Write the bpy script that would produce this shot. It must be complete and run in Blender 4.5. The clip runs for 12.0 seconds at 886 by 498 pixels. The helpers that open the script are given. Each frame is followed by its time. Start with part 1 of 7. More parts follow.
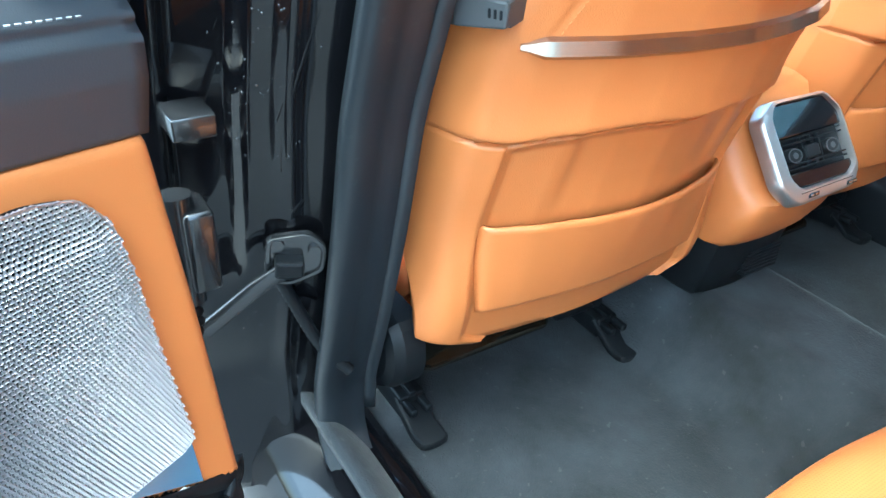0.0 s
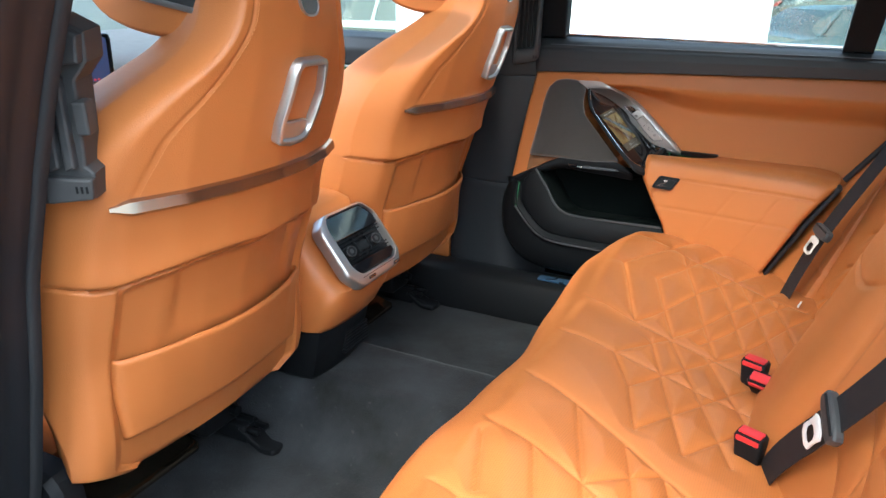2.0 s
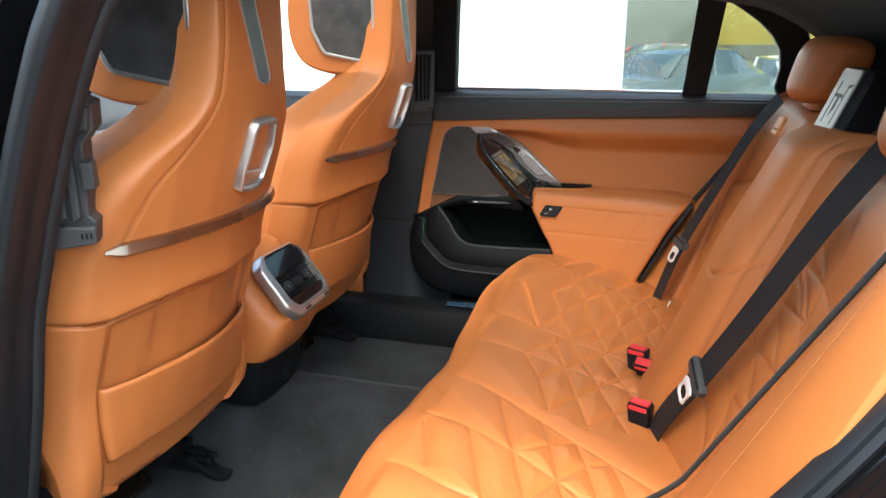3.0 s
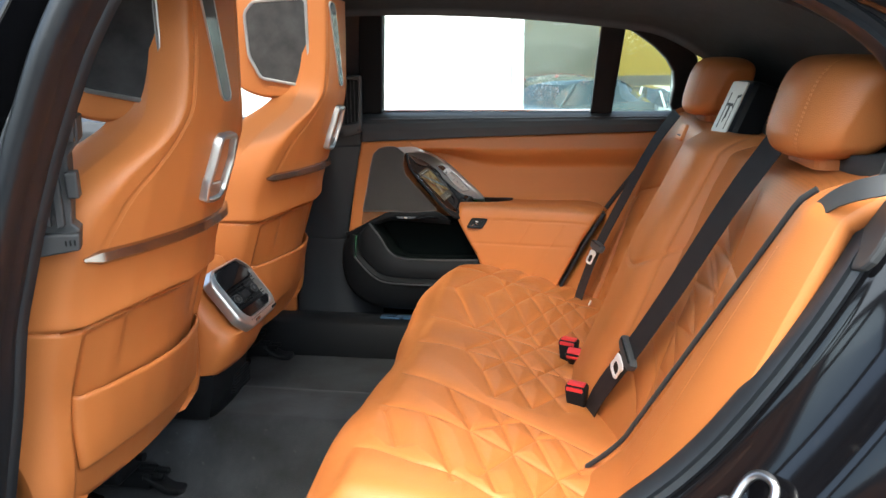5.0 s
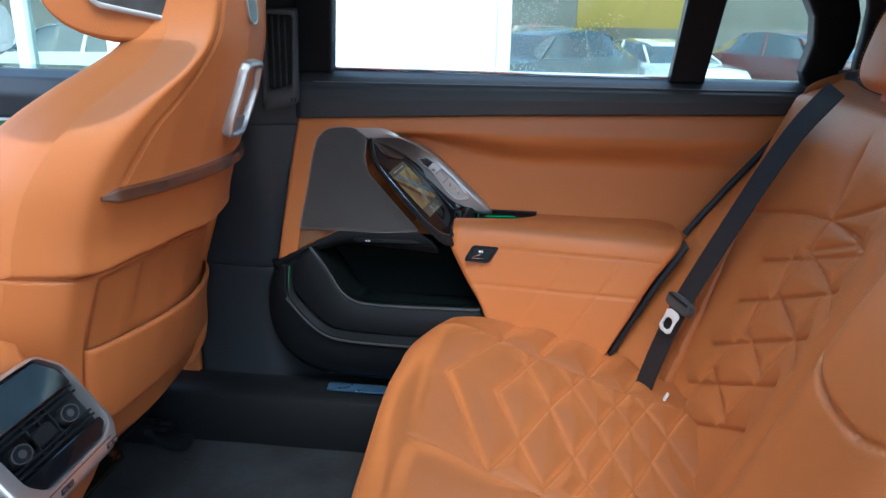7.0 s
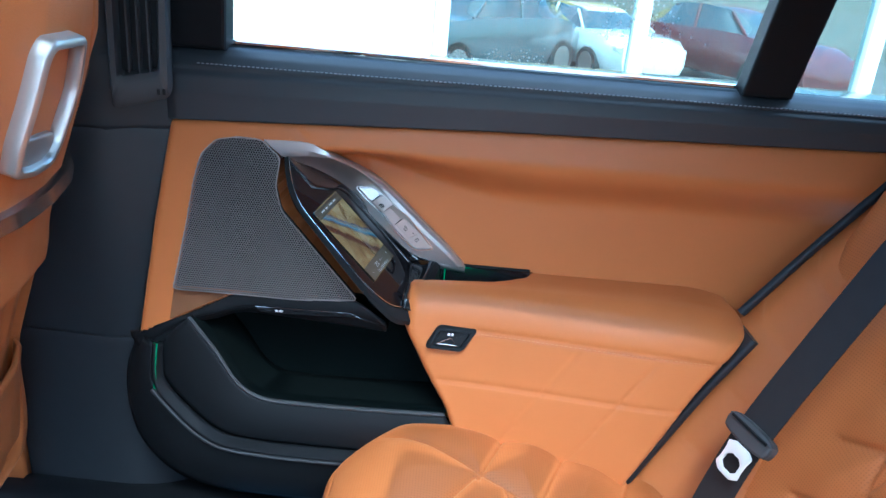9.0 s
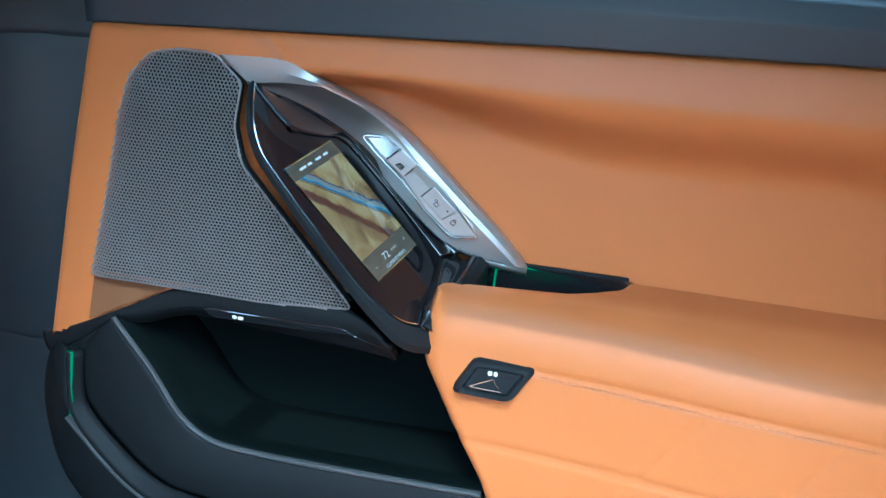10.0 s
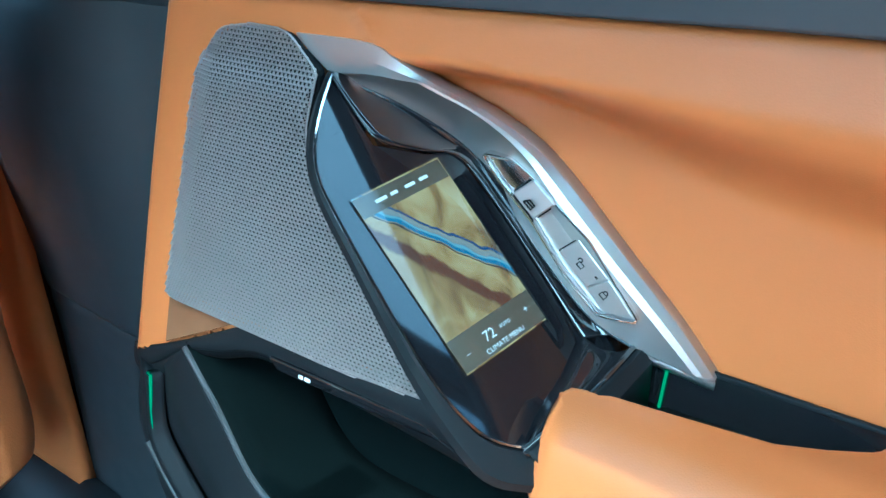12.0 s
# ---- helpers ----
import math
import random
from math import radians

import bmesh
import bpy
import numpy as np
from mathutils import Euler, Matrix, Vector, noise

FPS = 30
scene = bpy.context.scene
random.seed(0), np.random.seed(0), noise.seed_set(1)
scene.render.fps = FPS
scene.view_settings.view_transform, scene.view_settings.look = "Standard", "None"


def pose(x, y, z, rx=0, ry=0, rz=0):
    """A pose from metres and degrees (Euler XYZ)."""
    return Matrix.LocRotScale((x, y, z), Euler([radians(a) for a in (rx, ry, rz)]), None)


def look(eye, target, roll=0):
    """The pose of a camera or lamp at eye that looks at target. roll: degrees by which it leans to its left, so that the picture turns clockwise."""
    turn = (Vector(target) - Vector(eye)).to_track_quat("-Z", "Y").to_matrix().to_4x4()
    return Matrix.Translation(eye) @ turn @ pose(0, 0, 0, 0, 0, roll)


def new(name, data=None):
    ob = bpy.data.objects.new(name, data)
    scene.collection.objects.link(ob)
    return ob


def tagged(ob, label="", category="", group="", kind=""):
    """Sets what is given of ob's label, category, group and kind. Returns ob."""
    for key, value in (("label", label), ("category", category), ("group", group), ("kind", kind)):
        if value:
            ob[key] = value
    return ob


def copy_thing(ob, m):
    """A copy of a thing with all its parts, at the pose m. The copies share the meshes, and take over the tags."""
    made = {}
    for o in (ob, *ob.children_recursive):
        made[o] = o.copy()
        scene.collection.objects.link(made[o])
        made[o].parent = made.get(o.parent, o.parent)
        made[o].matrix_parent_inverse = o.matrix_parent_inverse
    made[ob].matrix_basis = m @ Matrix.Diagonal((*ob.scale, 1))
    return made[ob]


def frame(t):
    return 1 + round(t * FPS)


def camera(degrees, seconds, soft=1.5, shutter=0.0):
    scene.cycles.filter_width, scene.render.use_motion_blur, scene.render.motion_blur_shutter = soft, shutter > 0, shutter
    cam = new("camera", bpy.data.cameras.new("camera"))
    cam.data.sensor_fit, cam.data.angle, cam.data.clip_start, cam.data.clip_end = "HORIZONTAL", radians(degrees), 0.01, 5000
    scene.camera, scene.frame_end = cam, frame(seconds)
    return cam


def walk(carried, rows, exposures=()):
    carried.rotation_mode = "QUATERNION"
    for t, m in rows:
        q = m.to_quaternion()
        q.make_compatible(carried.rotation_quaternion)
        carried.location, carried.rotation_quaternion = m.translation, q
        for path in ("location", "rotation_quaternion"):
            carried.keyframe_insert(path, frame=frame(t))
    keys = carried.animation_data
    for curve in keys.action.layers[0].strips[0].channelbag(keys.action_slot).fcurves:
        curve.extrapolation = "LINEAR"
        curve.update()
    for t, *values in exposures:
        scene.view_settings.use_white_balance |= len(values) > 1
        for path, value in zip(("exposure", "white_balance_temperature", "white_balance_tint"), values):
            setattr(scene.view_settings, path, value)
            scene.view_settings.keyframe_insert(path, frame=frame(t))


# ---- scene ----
cam = camera(61.7, 12.0)
PATH = [
    (0, (0.39, -1.028, 1.133), (-1.022, -0.092, 0.069), 2.9),
    (0.5, (0.43, -1.039, 1.143), (-0.845, 0.169, 0.186), 2.7),
    (1, (0.46, -1.066, 1.155), (-0.648, 0.36, 0.296), 2.4),
    (1.5, (0.51, -1.098, 1.174), (-0.448, 0.48, 0.406), 1.6),
    (2, (0.584, -1.178, 1.198), (-0.245, 0.505, 0.505), 0.9),
    (2.5, (0.619, -1.299, 1.224), (-0.088, 0.465, 0.6), 0.1),
    (3, (0.594, -1.401, 1.227), (0.036, 0.433, 0.656), -0.3),
    (3.5, (0.563, -1.513, 1.223), (0.101, 0.358, 0.687), -0.9),
    (3.7, (0.558, -1.548, 1.225), (0.137, 0.335, 0.699), -1.1),
    (5.3, (0.539, -1.53, 1.201), (0.229, 0.385, 0.713), -0.7),
    (5.5, (0.535, -1.453, 1.199), (0.217, 0.456, 0.697), -0.6),
    (6, (0.527, -1.179, 1.187), (0.178, 0.713, 0.643), -0.3),
    (6.5, (0.476, -0.938, 1.187), (0.162, 0.95, 0.605), 0.3),
    (7, (0.376, -0.713, 1.174), (0.161, 1.177, 0.557), 1.1),
    (7.5, (0.346, -0.602, 1.21), (0.245, 1.289, 0.567), 1.9),
    (7.7, (0.335, -0.576, 1.225), (0.306, 1.317, 0.579), 2.5),
    (9.5, (0.27, -0.053, 1.116), (0.237, 1.805, 0.377), 6.4),
    (10, (0.326, 0.097, 1.047), (0.05, 1.932, 0.302), 5.0),
    (10.5, (0.347, 0.208, 1.029), (-0.147, 1.982, 0.249), 3.0),
    (11, (0.358, 0.269, 1.034), (-0.318, 1.972, 0.232), 1.6),
    (11.5, (0.379, 0.312, 1.052), (-0.427, 1.939, 0.212), 1.4),
    (12, (0.355, 0.328, 1.038), (-0.576, 1.86, 0.15), 2.3),
]
EXPOSURES = [
    (0.0, 3.42, 4960, -15), (0.5, 3.44, 4060, -21), (1.0, 3.27, 4170, -14), (1.5, 2.86, 5150, -8), (2.0, 2.60, 5850, -2), (2.5, 2.49, 6100, 0), (5.5, 2.32, 6280, 0),
    (6.5, 2.14, 5850, 0), (7.0, 2.22, 5060, -2), (7.7, 2.44, 4650, -5), (9.5, 2.94, 4380, -7), (10.0, 3.20, 4200, -17), (10.5, 3.54, 4020, -24), (12.0, 3.70, 3980, -26),
]
walk(cam, [(t, look(eye, target, roll)) for t, eye, target, roll in PATH], EXPOSURES)

# ---- light ----
world = bpy.data.worlds.new("overcast")
scene.world = world
world.use_nodes = True
_wn = world.node_tree.nodes
_sky = _wn.new("ShaderNodeTexSky")
_sky.sky_type, _sky.sun_disc = "NISHITA", False
_sky.sun_elevation, _sky.sun_rotation = radians(63), radians(168)
_sky.air_density, _sky.dust_density, _sky.ozone_density = 1.0, 6.0, 1.0
world.node_tree.links.new(_sky.outputs[0], _wn["Background"].inputs[0])
_wn["Background"].inputs[1].default_value = 0.15
sun_data = bpy.data.lights.new("sun", "SUN")
sun_data.energy, sun_data.angle, sun_data.color = 0.50, radians(112), (0.94, 0.98, 1.0)
sun = new("sun", sun_data)
sun.matrix_world = look((0.5, -2.4, 5.4), (0, 0, 0.6))

# ---- geometry helpers ----


def arr(p):
    return np.array(p, dtype=float)


def mesh_ob(name, verts, faces, material, parent=None, label="", angle=40, thick=0.0):
    me = bpy.data.meshes.new(name)
    me.from_pydata([tuple(map(float, v)) for v in verts], [], [tuple(map(int, f)) for f in faces])
    bm = bmesh.new()
    bm.from_mesh(me)
    bmesh.ops.remove_doubles(bm, verts=bm.verts, dist=1e-6)
    bmesh.ops.recalc_face_normals(bm, faces=bm.faces)
    bm.to_mesh(me)
    bm.free()
    me.shade_smooth()
    me.set_sharp_from_angle(angle=radians(angle))
    me.materials.append(material)
    ob = new(name, me)
    if parent is not None:
        ob.parent = parent
    if label:
        tagged(ob, label)
    if thick:
        mod = ob.modifiers.new("thickness", "SOLIDIFY")
        mod.thickness, mod.offset = thick, -1.0
    return ob


def thing(name, label, category, at=(0, 0, 0), group="", kind=""):
    ob = new(name)
    ob.location = at
    ob.empty_display_size = 0.05
    return tagged(ob, label, category, group, kind)


def grid_faces(nu, nv, wrap_u=False):
    out = []
    for j in range(nv - 1):
        for i in range(nu if wrap_u else nu - 1):
            a, b = j * nu + i, j * nu + (i + 1) % nu
            out.append((a, b, b + nu, a + nu))
    return out


def sheet(name, f, nu, nv, material, parent=None, label="", thick=0.0, angle=60):
    """A surface f(u, v) over the unit square."""
    verts = [f(i / (nu - 1), j / (nv - 1)) for j in range(nv) for i in range(nu)]
    return mesh_ob(name, verts, grid_faces(nu, nv), material, parent, label, angle, thick)


def chaikin(pts, times=2, closed=True):
    p = arr(pts)
    for _ in range(times):
        if closed:
            q = np.roll(p, -1, 0)
            p = np.stack([0.75 * p + 0.25 * q, 0.25 * p + 0.75 * q], 1).reshape(-1, p.shape[1])
        else:
            a, b = p[:-1], p[1:]
            mid = np.stack([0.75 * a + 0.25 * b, 0.25 * a + 0.75 * b], 1).reshape(-1, p.shape[1])
            p = np.concatenate([p[:1], mid, p[-1:]])
    return p


def resample(pts, n, closed=False):
    p = arr(pts)
    if closed:
        p = np.concatenate([p, p[:1]])
    d = np.r_[0, np.cumsum(np.linalg.norm(np.diff(p, axis=0), axis=1))]
    s = np.linspace(0, d[-1], n + 1)[:-1] if closed else np.linspace(0, d[-1], n)
    return np.stack([np.interp(s, d, p[:, k]) for k in range(p.shape[1])], 1)


def curve_at(xs, ys):
    """A smooth function through few points (monotone in x)."""
    xs, ys = arr(xs), arr(ys)
    fine = np.linspace(xs[0], xs[-1], 200)
    v = np.interp(fine, xs, ys)
    k = np.hanning(21)
    pad = np.r_[np.full(10, v[0]) + (v[0] - v[1]) * np.arange(10, 0, -1), v, np.full(10, v[-1]) + (v[-1] - v[-2]) * np.arange(1, 11)]
    v = np.convolve(pad, k / k.sum(), "valid")
    return lambda x: np.interp(x, fine, v)


def round_poly(pts, r, n=3):
    """A closed outline with its corners rounded by r."""
    p = arr(pts)
    out = []
    for a, b, c in zip(np.roll(p, 1, 0), p, np.roll(p, -1, 0)):
        u, v = a - b, c - b
        ru, rv = min(r, 0.45 * np.linalg.norm(u)), min(r, 0.45 * np.linalg.norm(v))
        s, e = b + u / np.linalg.norm(u) * ru, b + v / np.linalg.norm(v) * rv
        for k in range(n + 1):
            t = k / n
            out.append(s * (1 - t) ** 2 + 2 * b * t * (1 - t) + e * t * t)
    return arr(out)


def inset(poly, d):
    """A closed outline moved inwards by d."""
    p = arr(poly)
    a, b = p - np.roll(p, 1, 0), np.roll(p, -1, 0) - p
    area = 0.5 * np.sum(p[:, 0] * np.roll(p[:, 1], -1) - np.roll(p[:, 0], -1) * p[:, 1])
    sign = 1.0 if area > 0 else -1.0
    na, nb = np.stack([-a[:, 1], a[:, 0]], 1), np.stack([-b[:, 1], b[:, 0]], 1)
    na /= np.linalg.norm(na, axis=1)[:, None] + 1e-12
    nb /= np.linalg.norm(nb, axis=1)[:, None] + 1e-12
    n = na + nb
    n /= np.maximum(np.linalg.norm(n, axis=1)[:, None], 0.4)
    return p + sign * d * n


def loft(name, rings, material, parent=None, label="", caps=True, angle=50):
    n = len(rings[0])
    verts = [v for r in rings for v in r]
    faces = grid_faces(n, len(rings), True)
    if caps:
        faces += [tuple(range(n))[::-1], tuple(range((len(rings) - 1) * n, len(rings) * n))]
    return mesh_ob(name, verts, faces, material, parent, label, angle)


def slab(name, outline, to3d, depth, material, parent=None, label="", bevel=0.003, angle=15):
    """A plate over a flat outline; to3d(a, b, c) places it, c is the height above the base."""
    b = min(bevel, depth * 0.9)
    steps = [(0, 0), (0, depth - b), (0.3 * b, depth - 0.3 * b), (b, depth)]
    rings = [[to3d(p[0], p[1], c) for p in inset(outline, i)] for i, c in steps]
    return loft(name, rings, material, parent, label, True, angle)


def frame_ring(name, outer, inner, to3d, depth, material, parent=None, label="", bevel=0.002):
    """A flat frame between two outlines of equally many points."""
    prof = [(0.0, 0.0), (0.0, depth - bevel), (0.2, depth), (0.8, depth), (1.0, depth - bevel), (1.0, 0.0)]
    rings = [[to3d(*(o * (1 - k) + i * k), c) for o, i in zip(arr(outer), arr(inner))] for k, c in prof]
    return loft(name, rings, material, parent, label, False)


def sweep(name, pts, profile, material, parent=None, label="", up=(0, 0, 1), closed=False, caps=True, angle=45, ups=None, widths=None):
    """A profile (side, up) carried along points."""
    p = arr(pts)
    n = len(p)
    t = np.roll(p, -1, 0) - np.roll(p, 1, 0) if closed else np.gradient(p, axis=0)
    t /= np.linalg.norm(t, axis=1)[:, None]
    rings = []
    for i in range(n):
        u = arr(ups[i] if ups is not None else up)
        side = np.cross(t[i], u)
        side /= np.linalg.norm(side)
        nrm = np.cross(side, t[i])
        w = widths[i] if widths is not None else 1.0
        rings.append([p[i] + a * w * side + b * w * nrm for a, b in profile])
    if closed:
        m = len(profile)
        verts = [v for r in rings for v in r]
        faces = [(j * m + i, j * m + (i + 1) % m, ((j + 1) % n) * m + (i + 1) % m, ((j + 1) % n) * m + i) for j in range(n) for i in range(m)]
        return mesh_ob(name, verts, faces, material, parent, label, angle)
    return loft(name, rings, material, parent, label, caps, angle)


def circle(r, n=12, flat=1.0):
    return [(r * math.cos(2 * math.pi * k / n), flat * r * math.sin(2 * math.pi * k / n)) for k in range(n)]


def rrect(w, h, r, n=4):
    """A rounded rectangle outline about the origin."""
    out = []
    for cx, cy, a0 in ((w / 2 - r, h / 2 - r, 0), (r - w / 2, h / 2 - r, 90), (r - w / 2, r - h / 2, 180), (w / 2 - r, r - h / 2, 270)):
        for k in range(n + 1):
            a = radians(a0 + 90 * k / n)
            out.append((cx + r * math.cos(a), cy + r * math.sin(a)))
    return out


def box(name, lo, hi, material, parent=None, label="", bevel=0.005):
    lo, hi = arr(lo), arr(hi)
    c, s = (lo + hi) / 2, hi - lo
    r = min(bevel, s[0] * 0.45, s[1] * 0.45, s[2] * 0.45)
    rings = []
    for i, z in ((r, lo[2]), (0.3 * r, lo[2] + 0.3 * r), (0, lo[2] + r), (0, hi[2] - r), (0.3 * r, hi[2] - 0.3 * r), (r, hi[2])):
        rings.append([(c[0] + a, c[1] + b, z) for a, b in rrect(s[0] - 2 * i, s[1] - 2 * i, max(r - i, 1e-4), 3)])
    return loft(name, rings, material, parent, label)


def frame_axes(origin, right, up):
    """to3d for a plane: a along right, b along up, c along the normal right x up."""
    o, r, u = arr(origin), arr(right), arr(up)
    r = r / np.linalg.norm(r)
    u = u - (u @ r) * r
    u = u / np.linalg.norm(u)
    n = np.cross(r, u)
    return lambda a, b, c=0.0: o + a * r + b * u + c * n


def stitches(name, pts, material, parent=None, normal=(0, -1, 0), length=0.0035, gap=0.0022, r=0.0005):
    """A row of short threads along a line."""
    p = arr(pts)
    total = np.linalg.norm(np.diff(p, axis=0), axis=1).sum()
    n = max(2, int(total / (length + gap)))
    q = resample(p, n * 2)
    verts, faces = [], []
    up = arr(normal)
    for k in range(n - 1):
        a, b = q[2 * k], q[2 * k] + (q[2 * k + 1] - q[2 * k]) * 1.25
        t = (b - a) / (np.linalg.norm(b - a) + 1e-9)
        s = np.cross(t, up) * r
        o = len(verts)
        for e, lift in ((a, 0.2), ((a + b) / 2, 1.3), (b, 0.2)):
            verts += [e - s, e + up * r * (lift + 0.6), e + s]
        faces += [(o, o + 1, o + 4, o + 3), (o + 1, o + 2, o + 5, o + 4), (o + 3, o + 4, o + 7, o + 6), (o + 4, o + 5, o + 8, o + 7)]
    return mesh_ob(name, verts, faces, material, parent)


def smooth01(x):
    x = np.clip(x, 0, 1)
    return x * x * (3 - 2 * x)


def seg_dist(px, py, segs):
    """The distance from points to the nearest of the segments."""
    d = np.full(np.shape(px), 9.0)
    for x0, y0, x1, y1 in segs:
        dx, dy = x1 - x0, y1 - y0
        k = np.clip(((px - x0) * dx + (py - y0) * dy) / (dx * dx + dy * dy), 0, 1)
        d = np.minimum(d, np.hypot(px - x0 - k * dx, py - y0 - k * dy))
    return d


# ---- materials ----


def mat(name, color, rough=0.5, metal=0.0, coat=0.0, vary=0.12, vscale=6.0, grain=0.0, gscale=400.0, gkind="noise", bump=0.0003, spec=0.5, sheen=0.0, rvary=0.1, dust=0.0):
    m = bpy.data.materials.new(name)
    m.use_nodes = True
    nt = m.node_tree
    n, link = nt.nodes, nt.links.new
    b = n["Principled BSDF"]
    b.inputs["Metallic"].default_value = metal
    b.inputs["Coat Weight"].default_value = coat
    b.inputs["Coat Roughness"].default_value = 0.04
    b.inputs["Specular IOR Level"].default_value = spec
    b.inputs["Sheen Weight"].default_value = sheen
    b.inputs["Sheen Roughness"].default_value = 0.4
    tc = n.new("ShaderNodeTexCoord")
    big = n.new("ShaderNodeTexNoise")
    big.inputs["Scale"].default_value, big.inputs["Detail"].default_value = vscale, 4
    link(tc.outputs["Object"], big.inputs["Vector"])
    ramp = n.new("ShaderNodeMapRange")
    ramp.inputs["To Min"].default_value, ramp.inputs["To Max"].default_value = 1 - vary, 1 + vary
    link(big.outputs["Fac"], ramp.inputs["Value"])
    mul = n.new("ShaderNodeVectorMath")
    mul.operation = "SCALE"
    mul.inputs[0].default_value = color[:3]
    link(ramp.outputs[0], mul.inputs["Scale"])
    out = mul.outputs[0]
    fine = None
    if grain:
        if gkind == "voronoi":
            fine = n.new("ShaderNodeTexVoronoi")
            fine.inputs["Scale"].default_value = gscale
            height = fine.outputs["Distance"]
        else:
            fine = n.new("ShaderNodeTexNoise")
            fine.inputs["Scale"].default_value, fine.inputs["Detail"].default_value = gscale, 3
            height = fine.outputs["Fac"]
        link(tc.outputs["Object"], fine.inputs["Vector"])
        bp = n.new("ShaderNodeBump")
        bp.inputs["Strength"].default_value, bp.inputs["Distance"].default_value = grain, bump
        link(height, bp.inputs["Height"])
        link(bp.outputs[0], b.inputs["Normal"])
    if dust:
        spot = n.new("ShaderNodeTexNoise")
        spot.inputs["Scale"].default_value, spot.inputs["Detail"].default_value = 90, 6
        link(tc.outputs["Object"], spot.inputs["Vector"])
        sr = n.new("ShaderNodeMapRange")
        sr.inputs["From Min"].default_value, sr.inputs["From Max"].default_value = 0.66, 0.71
        link(spot.outputs["Fac"], sr.inputs["Value"])
        mx = n.new("ShaderNodeMix")
        mx.data_type = "RGBA"
        mx.inputs["B"].default_value = (0.35, 0.34, 0.32, 1)
        sc = n.new("ShaderNodeMath")
        sc.operation = "MULTIPLY"
        sc.inputs[1].default_value = dust
        link(sr.outputs[0], sc.inputs[0])
        link(sc.outputs[0], mx.inputs["Factor"])
        link(out, mx.inputs["A"])
        out = mx.outputs["Result"]
    link(out, b.inputs["Base Color"])
    rr = n.new("ShaderNodeMapRange")
    rr.inputs["To Min"].default_value, rr.inputs["To Max"].default_value = max(0.02, rough - rvary * rough), min(1, rough + rvary * rough)
    rn = n.new("ShaderNodeTexNoise")
    rn.inputs["Scale"].default_value = vscale * 7
    link(tc.outputs["Object"], rn.inputs["Vector"])
    link(rn.outputs["Fac"], rr.inputs["Value"])
    link(rr.outputs[0], b.inputs["Roughness"])
    return m


def add_dots(m, axes, pitch, depth=0.45, size=0.32):
    """Perforation: a lattice of small dark holes in the plane of two axes."""
    nt = m.node_tree
    n, link = nt.nodes, nt.links.new
    b = n["Principled BSDF"]
    tc = n.new("ShaderNodeTexCoord")
    sep = n.new("ShaderNodeSeparateXYZ")
    com = n.new("ShaderNodeCombineXYZ")
    link(tc.outputs["Object"], sep.inputs[0])
    link(sep.outputs[axes[0]], com.inputs[0])
    link(sep.outputs[axes[1]], com.inputs[1])
    vor = n.new("ShaderNodeTexVoronoi")
    vor.voronoi_dimensions = "2D"
    vor.inputs["Scale"].default_value, vor.inputs["Randomness"].default_value = 1 / pitch, 0.0
    link(com.outputs[0], vor.inputs["Vector"])
    mr = n.new("ShaderNodeMapRange")
    mr.inputs["From Min"].default_value, mr.inputs["From Max"].default_value = size * 0.7, size
    mr.inputs["To Min"].default_value = depth
    link(vor.outputs["Distance"], mr.inputs["Value"])
    old = b.inputs["Base Color"].links[0].from_socket
    mul = n.new("ShaderNodeVectorMath")
    mul.operation = "SCALE"
    link(old, mul.inputs[0])
    link(mr.outputs[0], mul.inputs["Scale"])
    link(mul.outputs[0], b.inputs["Base Color"])
    return m


TAN = (0.480, 0.161, 0.042)
M_tan = mat("tan_leather", TAN, 0.46, vary=0.07, vscale=5, grain=0.35, gscale=620, gkind="voronoi", bump=0.0005)
M_tan_fine = mat("tan_door_leather", TAN, 0.42, vary=0.05, vscale=4, grain=0.16, gscale=1000, gkind="voronoi", bump=0.0004)
M_perf = add_dots(mat("perforated_tan_leather", TAN, 0.46, vary=0.07, vscale=5, grain=0.3, gscale=620, gkind="voronoi", bump=0.0004), (0, 1), 0.0034, 0.80, 0.28)
M_perf_back = add_dots(mat("perforated_tan_back_leather", TAN, 0.46, vary=0.07, vscale=5, grain=0.3, gscale=620, gkind="voronoi", bump=0.0004), (1, 2), 0.0034, 0.80, 0.28)
M_brown = mat("brown_wood_trim", (0.16, 0.075, 0.035), 0.25, coat=0.4, vary=0.2, vscale=20)
M_black_leather = mat("black_leather", (0.034, 0.037, 0.042), 0.42, vary=0.08, vscale=5, grain=0.16, gscale=900, gkind="voronoi", bump=0.0003)
M_plastic = mat("black_plastic", (0.0070, 0.0080, 0.0095), 0.50, spec=0.20, vary=0.15, grain=0.25, gscale=900, bump=0.0003)
M_plastic_grey = mat("grey_plastic", (0.045, 0.047, 0.05), 0.5, vary=0.1, grain=0.2, gscale=900, bump=0.0003)
M_pillar = mat("dark_pillar_trim", (0.017, 0.020, 0.024), 0.55, vary=0.1, grain=0.2, gscale=900, bump=0.0003)
M_rubber = mat("black_rubber", (0.012, 0.0145, 0.018), 0.38, spec=0.42, vary=0.15, vscale=15, grain=0.2, gscale=500, dust=0.02)
M_paint = mat("black_paint", (0.004, 0.004, 0.005), 0.10, coat=0.22, spec=0.36, vary=0.2, vscale=3, dust=0.02)
